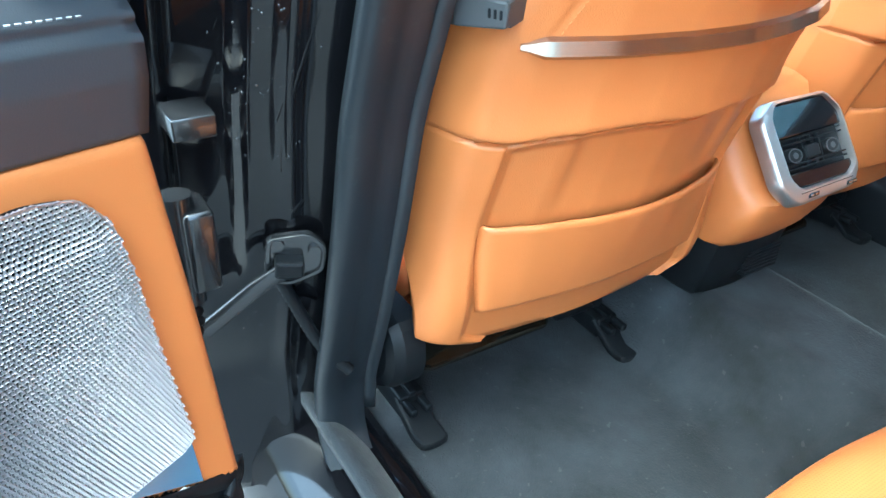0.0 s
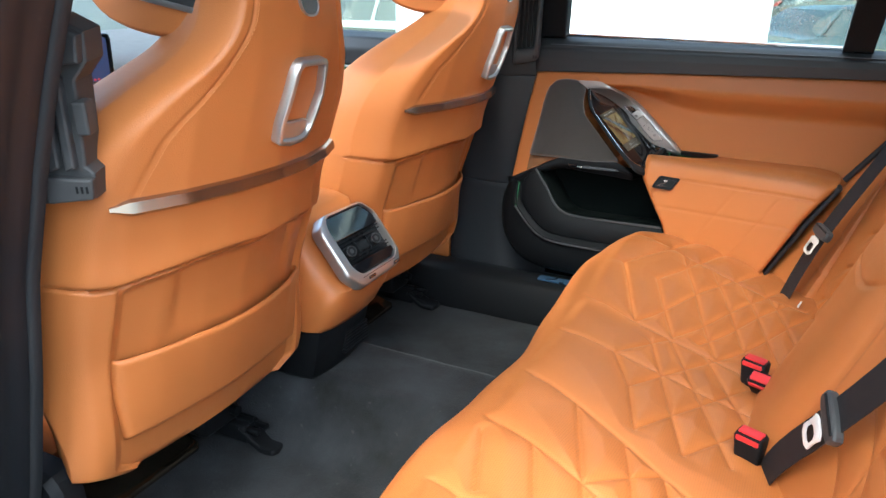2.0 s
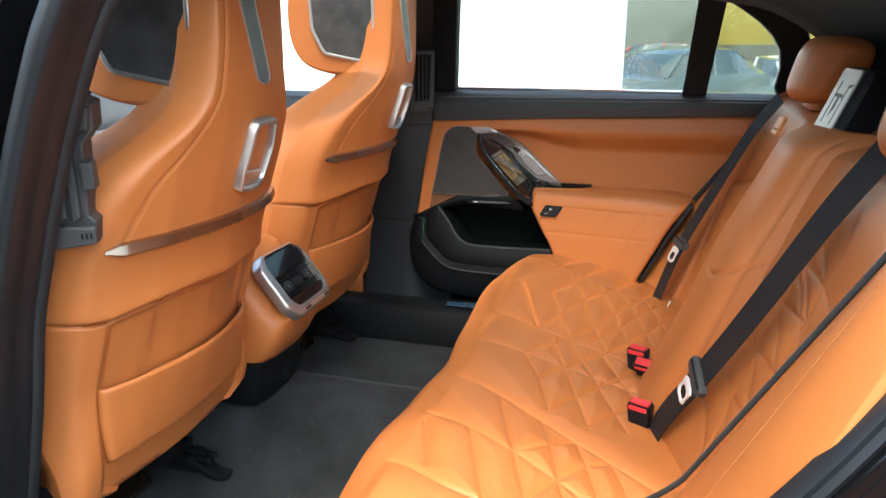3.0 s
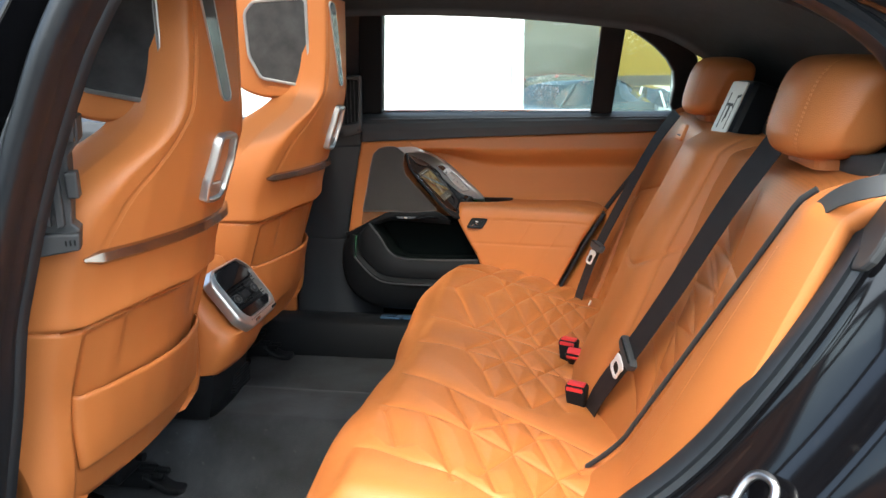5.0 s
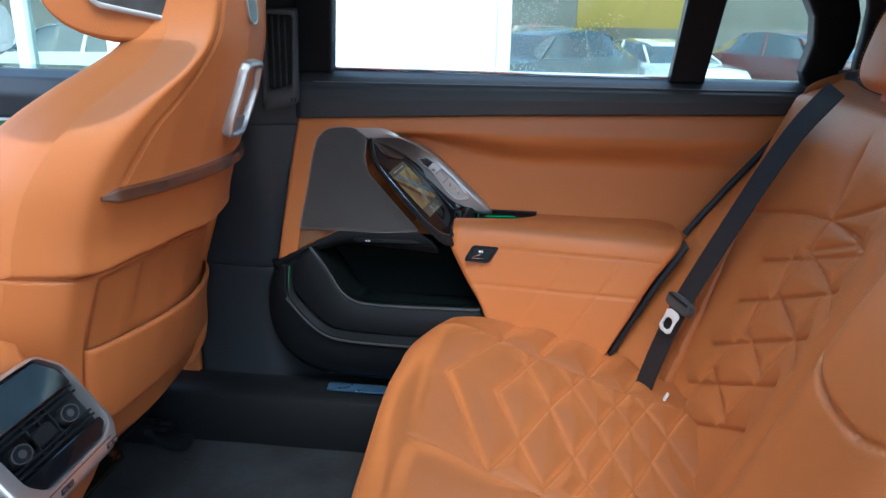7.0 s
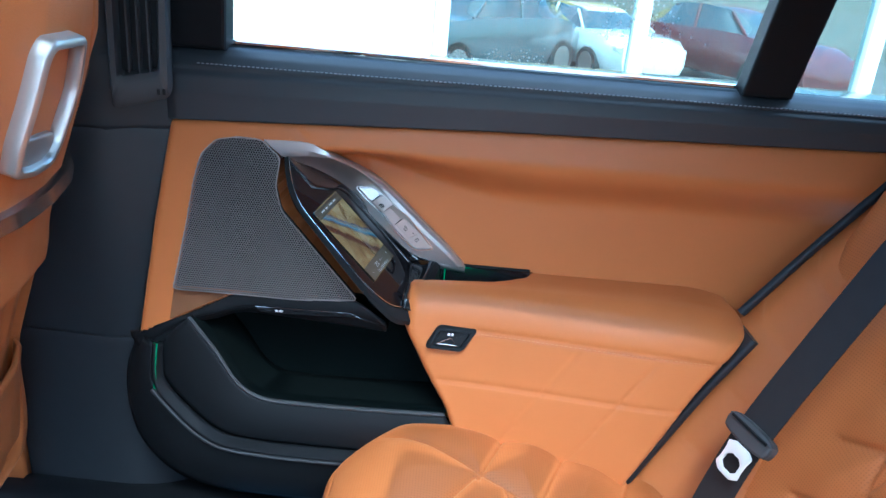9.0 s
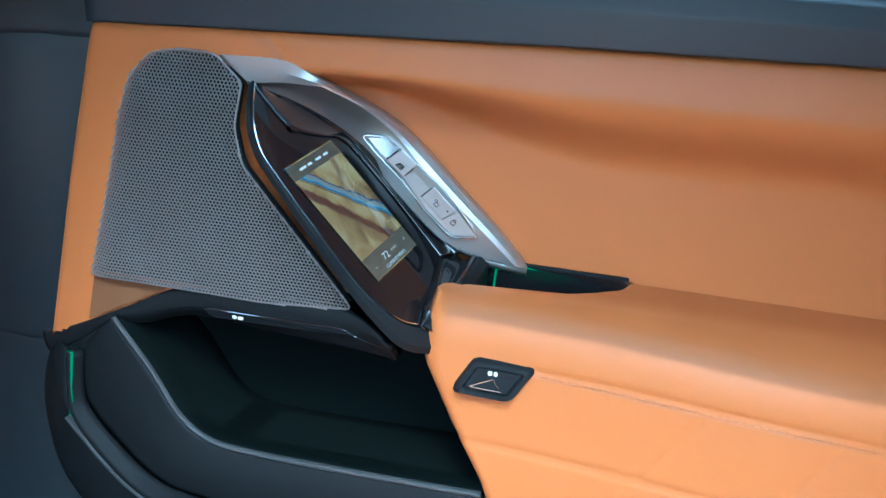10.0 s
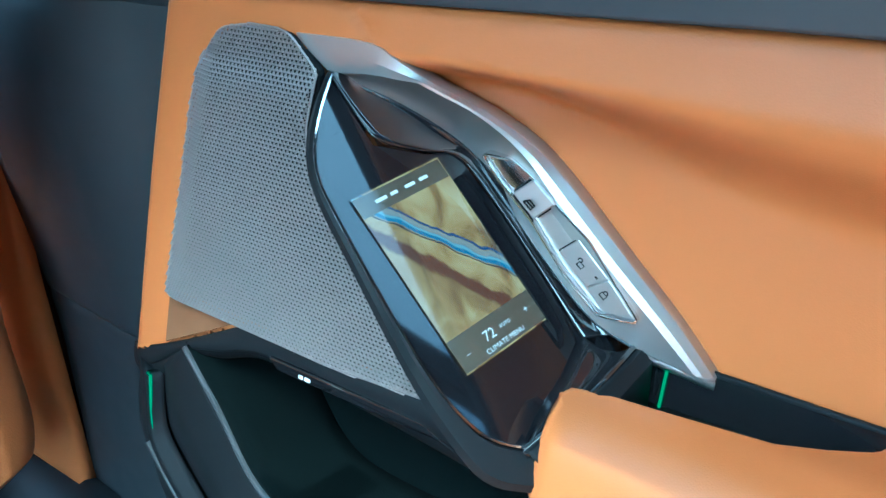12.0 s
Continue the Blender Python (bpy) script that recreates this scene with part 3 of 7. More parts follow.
def near_aperture():
    """Rubber seal and black paint behind the near rear door opening."""
    p = thing("rear_quarter", "glossy black rear quarter panel with rubber door seal", "body panel", (0.6, -0.76, 0.3), kind="structure")
    off = arr((0.6, -0.76, 0.3))
    path = arr([(0.06, -0.742, 0.315), (0.25, -0.742, 0.318), (0.37, -0.742, 0.36), (0.44, -0.742, 0.46), (0.51, -0.742, 0.575), (0.60, -0.742, 0.675), (0.69, -0.738, 0.755), (0.768, -0.735, 0.870), (0.836, -0.725, 0.988), (0.885, -0.70, 1.09), (0.910, -0.67, 1.165), (0.87, -0.64, 1.235), (0.76, -0.62, 1.30), (0.60, -0.61, 1.365), (0.35, -0.61, 1.40), (0.09, -0.63, 1.42)])
    path = resample(chaikin(path, 3, False), 110) + arr((0.010, 0, -0.004))
    prof = [(-0.013, -0.012), (-0.014, 0.004), (-0.007, 0.014), (0.0, 0.010), (0.006, 0.015), (0.012, 0.010), (0.014, -0.012)]
    sweep("door_seal", [q - off for q in path], prof, M_rubber, p, "black rubber door seal", up=(0, -1, 0), angle=60)
    t = np.gradient(path, axis=0)
    out = np.stack([t[:, 2], 0 * t[:, 0], -t[:, 0]], 1)
    out /= np.linalg.norm(out, axis=1)[:, None]
    prof2 = [(0.015, 0.005), (0.035, 0.002), (0.075, -0.035), (0.085, -0.075), (0.10, -0.10), (0.16, -0.125), (0.26, -0.15), (0.40, -0.17)]
    rings = []
    for q, o in zip(path[18:], out[18:]):
        k = 1.0 if q[2] < 1.1 else max(0.25, 1 - (q[2] - 1.1) * 4)
        rings.append([q + o * a * k + arr((0, b * (0.6 + 0.4 * k), 0)) - off for a, b in prof2])
    n = len(prof2)
    mesh_ob("painted_panel", [v for r in rings for v in r], grid_faces(n, len(rings)), M_paint, p, "glossy black painted panel", 60, 0.012)
    # latch striker
    to = frame_axes(arr((0.745, -0.80, 0.735)) - off, (0.55, -0.83, 0), (0.5, 0.3, 0.8))
    loop = [to(a, b, 0) for a, b in chaikin([(-0.018, -0.012), (-0.018, 0.045), (0.022, 0.045), (0.022, -0.012)], 3, False)]
    sweep("striker_loop", loop, circle(0.0055, 10), M_steel, p, "bright steel latch striker", up=(0, 1, 0.3))
    slab("striker_plate", rrect(0.075, 0.035, 0.012), lambda a, b, c: to(a, b - 0.012, c - 0.004), 0.006, M_steel, p, "bright steel striker plate")


near_aperture()

# ---- front seats ----
X_C = curve_at([0.50, 0.60, 0.95, 1.05, 1.12, 1.20, 1.40], [-0.205, -0.170, -0.054, -0.018, 0.000, 0.006, 0.012])
HALF = curve_at([0.50, 0.53, 0.60, 0.72, 0.85, 0.95, 1.02, 1.07, 1.11, 1.15, 1.22, 1.40], [0.245, 0.248, 0.252, 0.258, 0.262, 0.258, 0.235, 0.185, 0.130, 0.108, 0.100, 0.092])
DEPTH = curve_at([0.50, 0.60, 0.85, 1.0, 1.08, 1.13, 1.2, 1.4], [0.13, 0.17, 0.19, 0.17, 0.12, 0.07, 0.055, 0.05])
CREASE = curve_at([-0.27, -0.21, -0.15, -0.07, 0.0, 0.07, 0.15, 0.21, 0.27], [0.838, 0.826, 0.838, 0.846, 0.842, 0.846, 0.838, 0.826, 0.838])


BOW_D, BOW_X = (0.0, 0.03, 0.07, 0.14, 0.20, 0.23, 0.27), (0.0, 0.0025, 0.008, 0.0265, 0.053, 0.071, 0.100)


def back_x(d, z):
    """Rear face of the front seat's backrest: d across from its middle."""
    h = HALF(z)
    flat = 1.0 - 0.35 * float(smooth01((z - 1.05) / 0.1))
    flat *= 0.30 + 0.70 * float(smooth01((z - 0.53) / 0.20))
    s = min(abs(d) / h, 1.0)
    return float(X_C(z)) - flat * float(np.interp(abs(d), BOW_D, BOW_X)) - (0.025 + 0.030 * float(smooth01((z - 0.53) / 0.2))) * max(0.0, (s - 0.86) / 0.14) ** 2.5


def back_point(d, z, lift=0.0):
    return (back_x(d, z) + lift * 0.95, d, z - lift * 0.3)


def seat_shell_rings():
    rings = []
    zs = np.concatenate([np.linspace(0.532, 0.78, 60), np.linspace(0.784, 0.90, 44), np.linspace(0.904, 1.36, 90)])
    n_back, n_front = 150, 26
    for z in zs:
        h, dep = float(HALF(z)), float(DEPTH(z))
        ring = []
        for k in range(n_back):
            a = -1 + 2 * k / (n_back - 1)
            d = h * math.sin(a * math.pi / 2) if abs(a) > 0.9 else h * a * math.sin(0.45 * math.pi) / 0.9
            x = back_x(d, z)
            zc = float(CREASE(d))
            g = -0.012 * math.exp(-((z - zc) / 0.0030) ** 2) * float(smooth01((1.16 - z) / 0.1))
            g += 0.007 * math.exp(-(max(0.0, z - zc - 0.003) / 0.03) ** 2) * (1 if z > zc else 0)
            if z < zc:
                side = abs(abs(d) - 0.198)
                g -= 0.006 * math.exp(-(side / 0.003) ** 2)
                g -= 0.012 * float(smooth01((0.20 - abs(d)) / 0.012)) * float(smooth01((zc - z) / 0.02))
                g -= 0.006 * float(smooth01((0.13 - abs(d)) / 0.02)) * float(smooth01((zc - z) / 0.015)) * float(smooth01((z - 0.715) / 0.06))
            # piping seam from the shoulder to the neck
            sx = float(SEAM(z))
            if z > 0.93:
                g -= 0.0022 * math.exp(-((abs(d) - sx) / 0.0022) ** 2)
            ring.append((x + g, d, z))
        for k in range(1, n_front):
            a = 1 - 2 * k / n_front
            s = abs(a)
            xe = back_x(h, z)
            bol = 0.03 * math.exp(-((s - 0.8) / 0.2) ** 2)
            ring.append((xe - dep * (1 - s ** 3) - bol * (1 - s ** 8), h * a * (1.0 + 0.02 * (1 - s)), z))
        rings.append(ring)
    first = arr(rings[0])
    c = first.mean(0)
    under = [list(c + (first - c) * k + arr((0, 0, dz))) for k, dz in ((0.80, -0.020), (0.93, -0.008))]
    return under + rings


SEAM = curve_at([0.90, 0.95, 1.02, 1.08, 1.14, 1.22, 1.40], [0.205, 0.198, 0.172, 0.122, 0.085, 0.073, 0.068])


def front_seat():
    seat = thing("front_seat", "tan leather front seat with map pocket and black-sided headrest", "car seat", (0, 0, 0.3), group="front seats")
    o = arr((0, 0, 0.3))
    loft("backrest", [[arr(p) - o for p in r] for r in seat_shell_rings()], M_tan, seat, angle=70)
    # map pocket
    top = curve_at([-0.2, -0.1, 0.0, 0.1, 0.2], [0.711, 0.716, 0.718, 0.716, 0.711])

    def pocket(u, v):
        d = 0.200 * (2 * u - 1) * (1 - 0.06 * (1 - v) ** 2)
        z = 0.578 + (float(top(d)) - 0.578) * v
        edge = min(1.0, min(u, 1 - u) / 0.04, v / 0.08)
        lift = -0.002 + 0.010 * math.sqrt(max(0.0, 1 - (1 - edge) ** 2)) + 0.002 * v * (1 - (2 * u - 1) ** 2)
        if v > 0.97:
            lift -= 0.004 * (v - 0.97) / 0.03
        return arr(back_point(d, z, lift - 0.004)) - o
    sheet("map_pocket", pocket, 60, 30, M_tan, seat, "tan leather map pocket", thick=0.004)
    # decor strip
    ds = np.linspace(-0.222, 0.222, 70)
    pts = [arr(back_point(d, 0.943 - 0.004 * abs(d) / 0.2, 0.003)) - o for d in ds]
    wid = [0.30 + 0.70 * float(smooth01((0.222 - abs(d)) / 0.022)) for d in ds]
    sweep("decor_strip", pts, [(-0.0100, -0.004), (-0.0100, 0.003), (-0.005, 0.008), (0.008, 0.006), (0.0105, -0.004)], M_bronze, seat, "satin bronze metal decor strip", up=(1, 0, 0.3), widths=wid, angle=30)
    # pull handle
    to = lambda a, b, c: arr(back_point(a, 1.040 + b, c)) - o
    hex_o = [(-0.026, -0.050), (0.000, -0.055), (0.032, -0.054), (0.047, -0.040), (0.059, 0.010), (0.052, 0.052), (0.046, 0.057), (-0.010, 0.058), (-0.019, 0.046), (-0.029, -0.022)]
    outer, inner = resample(round_poly(hex_o, 0.006), 90, True), resample(round_poly(inset(hex_o, 0.0085), 0.005), 90, True)
    frame_ring("handle_frame", outer, inner, to, 0.014, M_satin, seat, "satin metal handle surround")
    slab("handle_recess", inner, lambda a, b, c: to(a, b, c - 0.004), 0.006, M_tan, seat, bevel=0.001)
    slab("handle_bar", round_poly([(-0.022, -0.046), (0.000, -0.050), (0.030, -0.049), (0.040, -0.036), (0.036, -0.026), (-0.022, -0.022)], 0.003), lambda a, b, c: to(a, b, c + 0.001), 0.007, M_satin, seat, "satin pull step", bevel=0.002)
    # slot window in the neck
    to2 = lambda a, b, c: arr(back_point(a + 0.014 - 0.33 * (b + 0.10), 1.250 + b, c)) - o
    so = rrect(0.040, 0.205, 0.016, 6)
    si = rrect(0.034, 0.199, 0.013, 6)
    frame_ring("slot_frame", so, si, to2, 0.004, M_satin, seat, "satin slot surround", bevel=0.001)
    slab("slot_insert", si, lambda a, b, c: to2(a, b, c - 0.002), 0.0055, M_slot, seat, "pale grey glossy slot insert", bevel=0.001)
    # headrest: a deep pad whose leather wraps round the dark side panels
    side = resample(chaikin([(-0.036, 1.128), (-0.10, 1.116), (-0.17, 1.120), (-0.226, 1.142), (-0.252, 1.19), (-0.258, 1.26), (-0.248, 1.33), (-0.20, 1.378), (-0.10, 1.388), (-0.036, 1.376)], 2), 60, True)
    mid_ = arr((-0.14, 1.25))
    def hring(s):
        q = math.sqrt(max(0.0, 1 - abs(s) ** 5))
        out = []
        for p in side:
            x, z = mid_ + (p - mid_) * (0.90 + 0.10 * q)
            groove = 0.0025 * math.exp(-((abs(s) - 0.70) / 0.03) ** 2)
            out.append(arr((x + (groove if x < -0.2 else 0.0), 0.124 * s * (1 - 0.22 * (x + 0.25) / 0.2), z)) - o)
        return out
    loft("headrest", [hring(s) for s in np.concatenate([[-1, -0.99, -0.965, -0.92], np.linspace(-0.86, 0.86, 41), [0.92, 0.965, 0.99, 1]])], M_tan, seat, "padded tan leather headrest", angle=70)
    for s in (-1, 1):
        ol = round_poly([(-0.042, 1.146), (-0.160, 1.170), (-0.186, 1.225), (-0.190, 1.325), (-0.168, 1.352), (-0.042, 1.360)], 0.008)
        to3 = lambda a, b, c: arr((a, s * (0.113 - 0.26 * (a + 0.16) * 0.8 + c), b)) - o
        slab("side_panel", ol, to3, 0.008, M_smoke, seat, "glossy grained black side panel with grey reflection streaks in its tone", bevel=0.002)
        ro, ri = resample(ol, 60, True), resample(inset(ol, 0.005), 60, True)
        frame_ring("panel_trim", resample(inset(ol, -0.002), 60, True), ri, to3, 0.0095, M_satin, seat, "thin satin metal edge", bevel=0.001)
    # seat cushion block and its dark valance
    def cring(x, w, z0, z1):
        return [arr((x, a, 0.5 * (z0 + z1) + b)) - o for a, b in rrect(w, z1 - z0, 0.04, 4)]
    loft("seat_cushion", [cring(-0.37, 0.40, 0.46, 0.52), cring(-0.42, 0.46, 0.43, 0.56), cring(-0.5, 0.52, 0.42, 0.57), cring(-0.74, 0.52, 0.43, 0.60), cring(-0.80, 0.46, 0.46, 0.56)], M_tan, seat)
    loft("seat_base", [cring(-0.43, 0.36, 0.40, 0.44), cring(-0.46, 0.40, 0.39, 0.45), cring(-0.76, 0.44, 0.37, 0.45), cring(-0.78, 0.40, 0.385, 0.44)], M_plastic, seat, "black plastic seat base")
    for s in (-1, 1):
        y = s * 0.20
        box("seat_rail", arr((-0.85, y - 0.022, 0.306)) - o, arr((-0.325, y + 0.022, 0.345)) - o, M_plastic, seat, "black seat rail", bevel=0.004)
        box("rail_groove", arr((-0.40, y - 0.006, 0.343)) - o, arr((-0.323, y + 0.006, 0.352)) - o, M_plastic, seat, bevel=0.002)
        foot = chaikin([(-0.35, -0.026), (-0.30, -0.024), (-0.262, -0.026), (-0.252, -0.015), (-0.252, 0.015), (-0.262, 0.026), (-0.30, 0.024), (-0.35, 0.026)], 1)
        def fz(a, b, c):
            return arr((a, y + b, 0.300 + c + 0.030 * float(smooth01((-0.29 - a) / 0.05)))) - o
        slab("rail_foot", foot, fz, 0.012, M_plastic, seat, "black plastic rail cover foot", bevel=0.005)
        for k in (-1, 1):
            box("rail_clip", arr((-0.325, y + k * 0.013 - 0.006, 0.33)) - o, arr((-0.295, y + k * 0.013 + 0.006, 0.342)) - o, M_plastic, seat, bevel=0.003)
    # frame bolts and bracket under the backrest
    for k, (yy, zz) in enumerate(((0.10, 0.43), (0.14, 0.46), (0.155, 0.40))):
        sweep("frame_bolt", [arr((-0.34, yy, zz)) - o, arr((-0.315, yy, zz)) - o], circle(0.010, 10), M_plastic, seat, up=(0, 0, 1))
    box("frame_bracket", arr((-0.42, 0.08, 0.37)) - o, arr((-0.33, 0.175, 0.45)) - o, M_plastic, seat, bevel=0.01)
    for s in (-1, 1):
        zs = np.linspace(0.935, 1.33, 160)
        stitches("seam_thread", [arr(back_point(s * (float(SEAM(z)) - 0.005), z, 0.0006)) - o for z in zs], M_thread_tan, seat, (0.9, 0, 0.3))
    return seat


seat_a = front_seat()
seat_a.location = (0, -0.396, 0.3)
copy_thing(seat_a, pose(-0.034, 0.359, 0.3))
slab("side_valance", chaikin([(-0.290, 0.25), (-0.250, 0.215), (-0.255, 0.14), (-0.33, 0.085), (-0.70, 0.08), (-0.74, 0.15), (-0.5, 0.22)], 2), lambda a, b, c: (a, -0.225 - c, b), 0.050, M_plastic, seat_a, "black plastic seat side cover", bevel=0.02)


def floor_plate():
    """Gloss black cover on the floor beneath the near front seat, gold reflection put in its tint."""
    for y in (-0.396, 0.368):
        p = thing("underseat_cover", "gloss black plastic cover on the carpet under the seat, gold reflection in its tint", "floor cover", (-0.46, y, 0.305), group="underseat covers")
        slab("cover", rrect(0.13, 0.27, 0.02), lambda a, b, c: (a, b, c + 0.03 * (a < 0)), 0.012, M_gold_tint_plate, p, bevel=0.006)


floor_plate()


# ---- rear console ----
def console():
    c = thing("rear_console", "tan leather centre console end with chrome-framed rear air vents", "console", (-0.25, -0.035, 0.43))
    o = arr((-0.25, -0.035, 0.43))
    yc = -0.035

    def ring(x0, z, hw, fr=-0.62, r=0.03):
        pts = [(fr, -hw * 1.02), (x0 - r, -hw), (x0 - r * 0.3, -hw + r * 0.3), (x0, -hw + r * 1.2), (x0 + 0.006, 0), (x0, hw - r * 1.2), (x0 - r * 0.3, hw - r * 0.3), (x0 - r, hw), (fr, hw * 1.02)]
        return [arr((a, yc + b, z)) - o for a, b in resample(chaikin(pts, 2, False), 40)]
    prof = [(0.545, -0.185, 0.105), (0.56, -0.172, 0.108), (0.60, -0.150, 0.112), (0.640, -0.135, 0.110), (0.655, -0.165, 0.110), (0.70, -0.198, 0.112), (0.745, -0.230, 0.112), (0.762, -0.236, 0.110), (0.772, -0.26, 0.104)]
    loft("console_body", [ring(x, z, w) for z, x, w in prof], M_tan, c, angle=60)
    loft("console_base", [ring(x, z, w, r=0.02) for z, x, w in [(0.43, -0.222, 0.088), (0.436, -0.216, 0.092), (0.50, -0.200, 0.095), (0.548, -0.190, 0.098)]], M_plastic, c, "black plastic console base", angle=40)
    for k in range(7):
        z = 0.462 + 0.007 * k
        box("base_slat", arr((-0.216, yc - 0.01, z)) - o, arr((-0.192, yc + 0.075, z + 0.0035)) - o, M_plastic, c, bevel=0.0015)
    # vent panel plane
    to = frame_axes(arr((-0.163, yc, 0.702)) - o, (0, 1, 0), (-0.080, 0, 0.112))
    outer = round_poly([(-0.058, -0.075), (0.078, -0.072), (0.099, -0.047), (0.093, 0.048), (0.064, 0.078), (-0.060, 0.080), (-0.089, 0.058), (-0.084, -0.044)], 0.012, 5)
    inner = round_poly([(-0.043, -0.053), (0.068, -0.053), (0.089, -0.040), (0.086, 0.045), (0.060, 0.073), (-0.056, 0.074), (-0.068, 0.054), (-0.061, -0.034)], 0.010, 5)
    prof2 = [(0.0, -0.014), (0.0, 0.002), (0.08, 0.007), (0.20, 0.010), (0.90, 0.012), (1.0, 0.009), (1.0, -0.01)]
    loft("bezel", [[to(*(p * (1 - k) + q * k), h) for p, q in zip(outer, inner)] for k, h in prof2], M_satin, c, "satin aluminium vent bezel", caps=False)
    slab("vent_recess", inner, lambda a, b, h: to(a, b, h - 0.008), 0.004, M_plastic, c, bevel=0.001)
    slab("climate_display", round_poly([(-0.062, 0.024), (0.086, 0.024), (0.085, 0.044), (0.060, 0.0715), (-0.055, 0.0725), (-0.066, 0.054)], 0.004), lambda a, b, h: to(a, b, h + 0.001), 0.006, M_display, c, "glossy black climate display", bevel=0.002)
    slab("touch_panel", round_poly([(-0.060, -0.028), (0.086, -0.030), (0.087, -0.040), (0.067, -0.0515), (-0.042, -0.0515), (-0.059, -0.034)], 0.004), lambda a, b, h: to(a, b, h + 0.001), 0.006, M_display, c, "glossy black touch panel", bevel=0.002)
    for b in (0.0195, 0.0120, -0.0185, -0.0250):
        slab("vent_slat", [(-0.060, b), (0.085, b), (0.085, b + 0.0026), (-0.060, b + 0.0026)], lambda p, q, h: to(p, q, h - 0.004), 0.009, M_plastic, c, bevel=0.001)
    for a in (-0.010, 0.012, 0.030):
        slab("vent_vane", [(a, -0.026), (a + 0.003, -0.026), (a + 0.003, 0.022), (a, 0.022)], lambda p, q, h: to(p, q, h - 0.004), 0.007, M_plastic, c, bevel=0.0008)
    slab("vent_block", rrect(0.034, 0.020, 0.004), lambda p, q, h: to(p + 0.007, q - 0.004, h - 0.004), 0.011, M_plastic, c, "black vent centre block", bevel=0.003)
    for a in (-0.037, 0.051):
        oval = [(a + 0.0165 * math.cos(k), -0.004 + 0.0115 * math.sin(k)) for k in np.linspace(0, 2 * math.pi, 29)[:-1]]
        slab("vent_knob", oval, lambda p, q, h: to(p, q, h - 0.004), 0.013, M_plastic, c, "black rubber vent knob", bevel=0.004)
        sweep("knob_ring", [to(a + (p - a) * 0.86, -0.004 + (q + 0.004) * 0.86, 0.0085) for p, q in oval], circle(0.0010, 6), M_plastic_grey, c, up=(0.8, 0, 0.6), closed=True)
        slab("knob_dimple", [(a + 0.006 * math.cos(k), -0.004 + 0.005 * math.sin(k)) for k in np.linspace(0, 2 * math.pi, 15)[:-1]], lambda p, q, h: to(p, q, h + 0.008), 0.0012, M_plastic_grey, c, bevel=0.0005)
    for a in (-0.024, 0.068):
        slab("usb_socket", round_poly([(a - 0.013, -0.0675), (a - 0.009, -0.0620), (a + 0.013, -0.0620), (a + 0.009, -0.0675)], 0.001), lambda p, q, h: to(p, q, h + 0.009), 0.0035, M_plastic, c, "black charging socket", bevel=0.0005)
        for k in (-1, 1):
            slab("socket_rim", rrect(0.008, 0.0032, 0.001), lambda p, q, h: to(p + a + 0.0055 * k, q - 0.0648, h + 0.012), 0.0012, M_chrome, c, bevel=0.0003)
    sweep("panel_gap", [to(-0.050, -0.0585, 0.0115), to(0.074, -0.0575, 0.0115)], circle(0.0006, 5), M_plastic, c, up=(0.8, 0, 0.6))
    # leather seam on the side
    for s in (-1, 1):
        ln = [arr((x, yc + s * 0.1125, z)) - o for x, z in chaikin([(-0.245, 0.565), (-0.215, 0.66), (-0.235, 0.69), (-0.32, 0.73)], 2, False)]
        sweep("seam", ln, circle(0.0016, 6), M_tan, c, up=(0, 1, 0))


console()

# ---- rear bench ----
SEAT_Y = (-0.405, 0.385)  # middles of the outer rear seats


def chain(*pts):
    """Segments through a row of points."""
    return [(*a, *b) for a, b in zip(pts, pts[1:])]


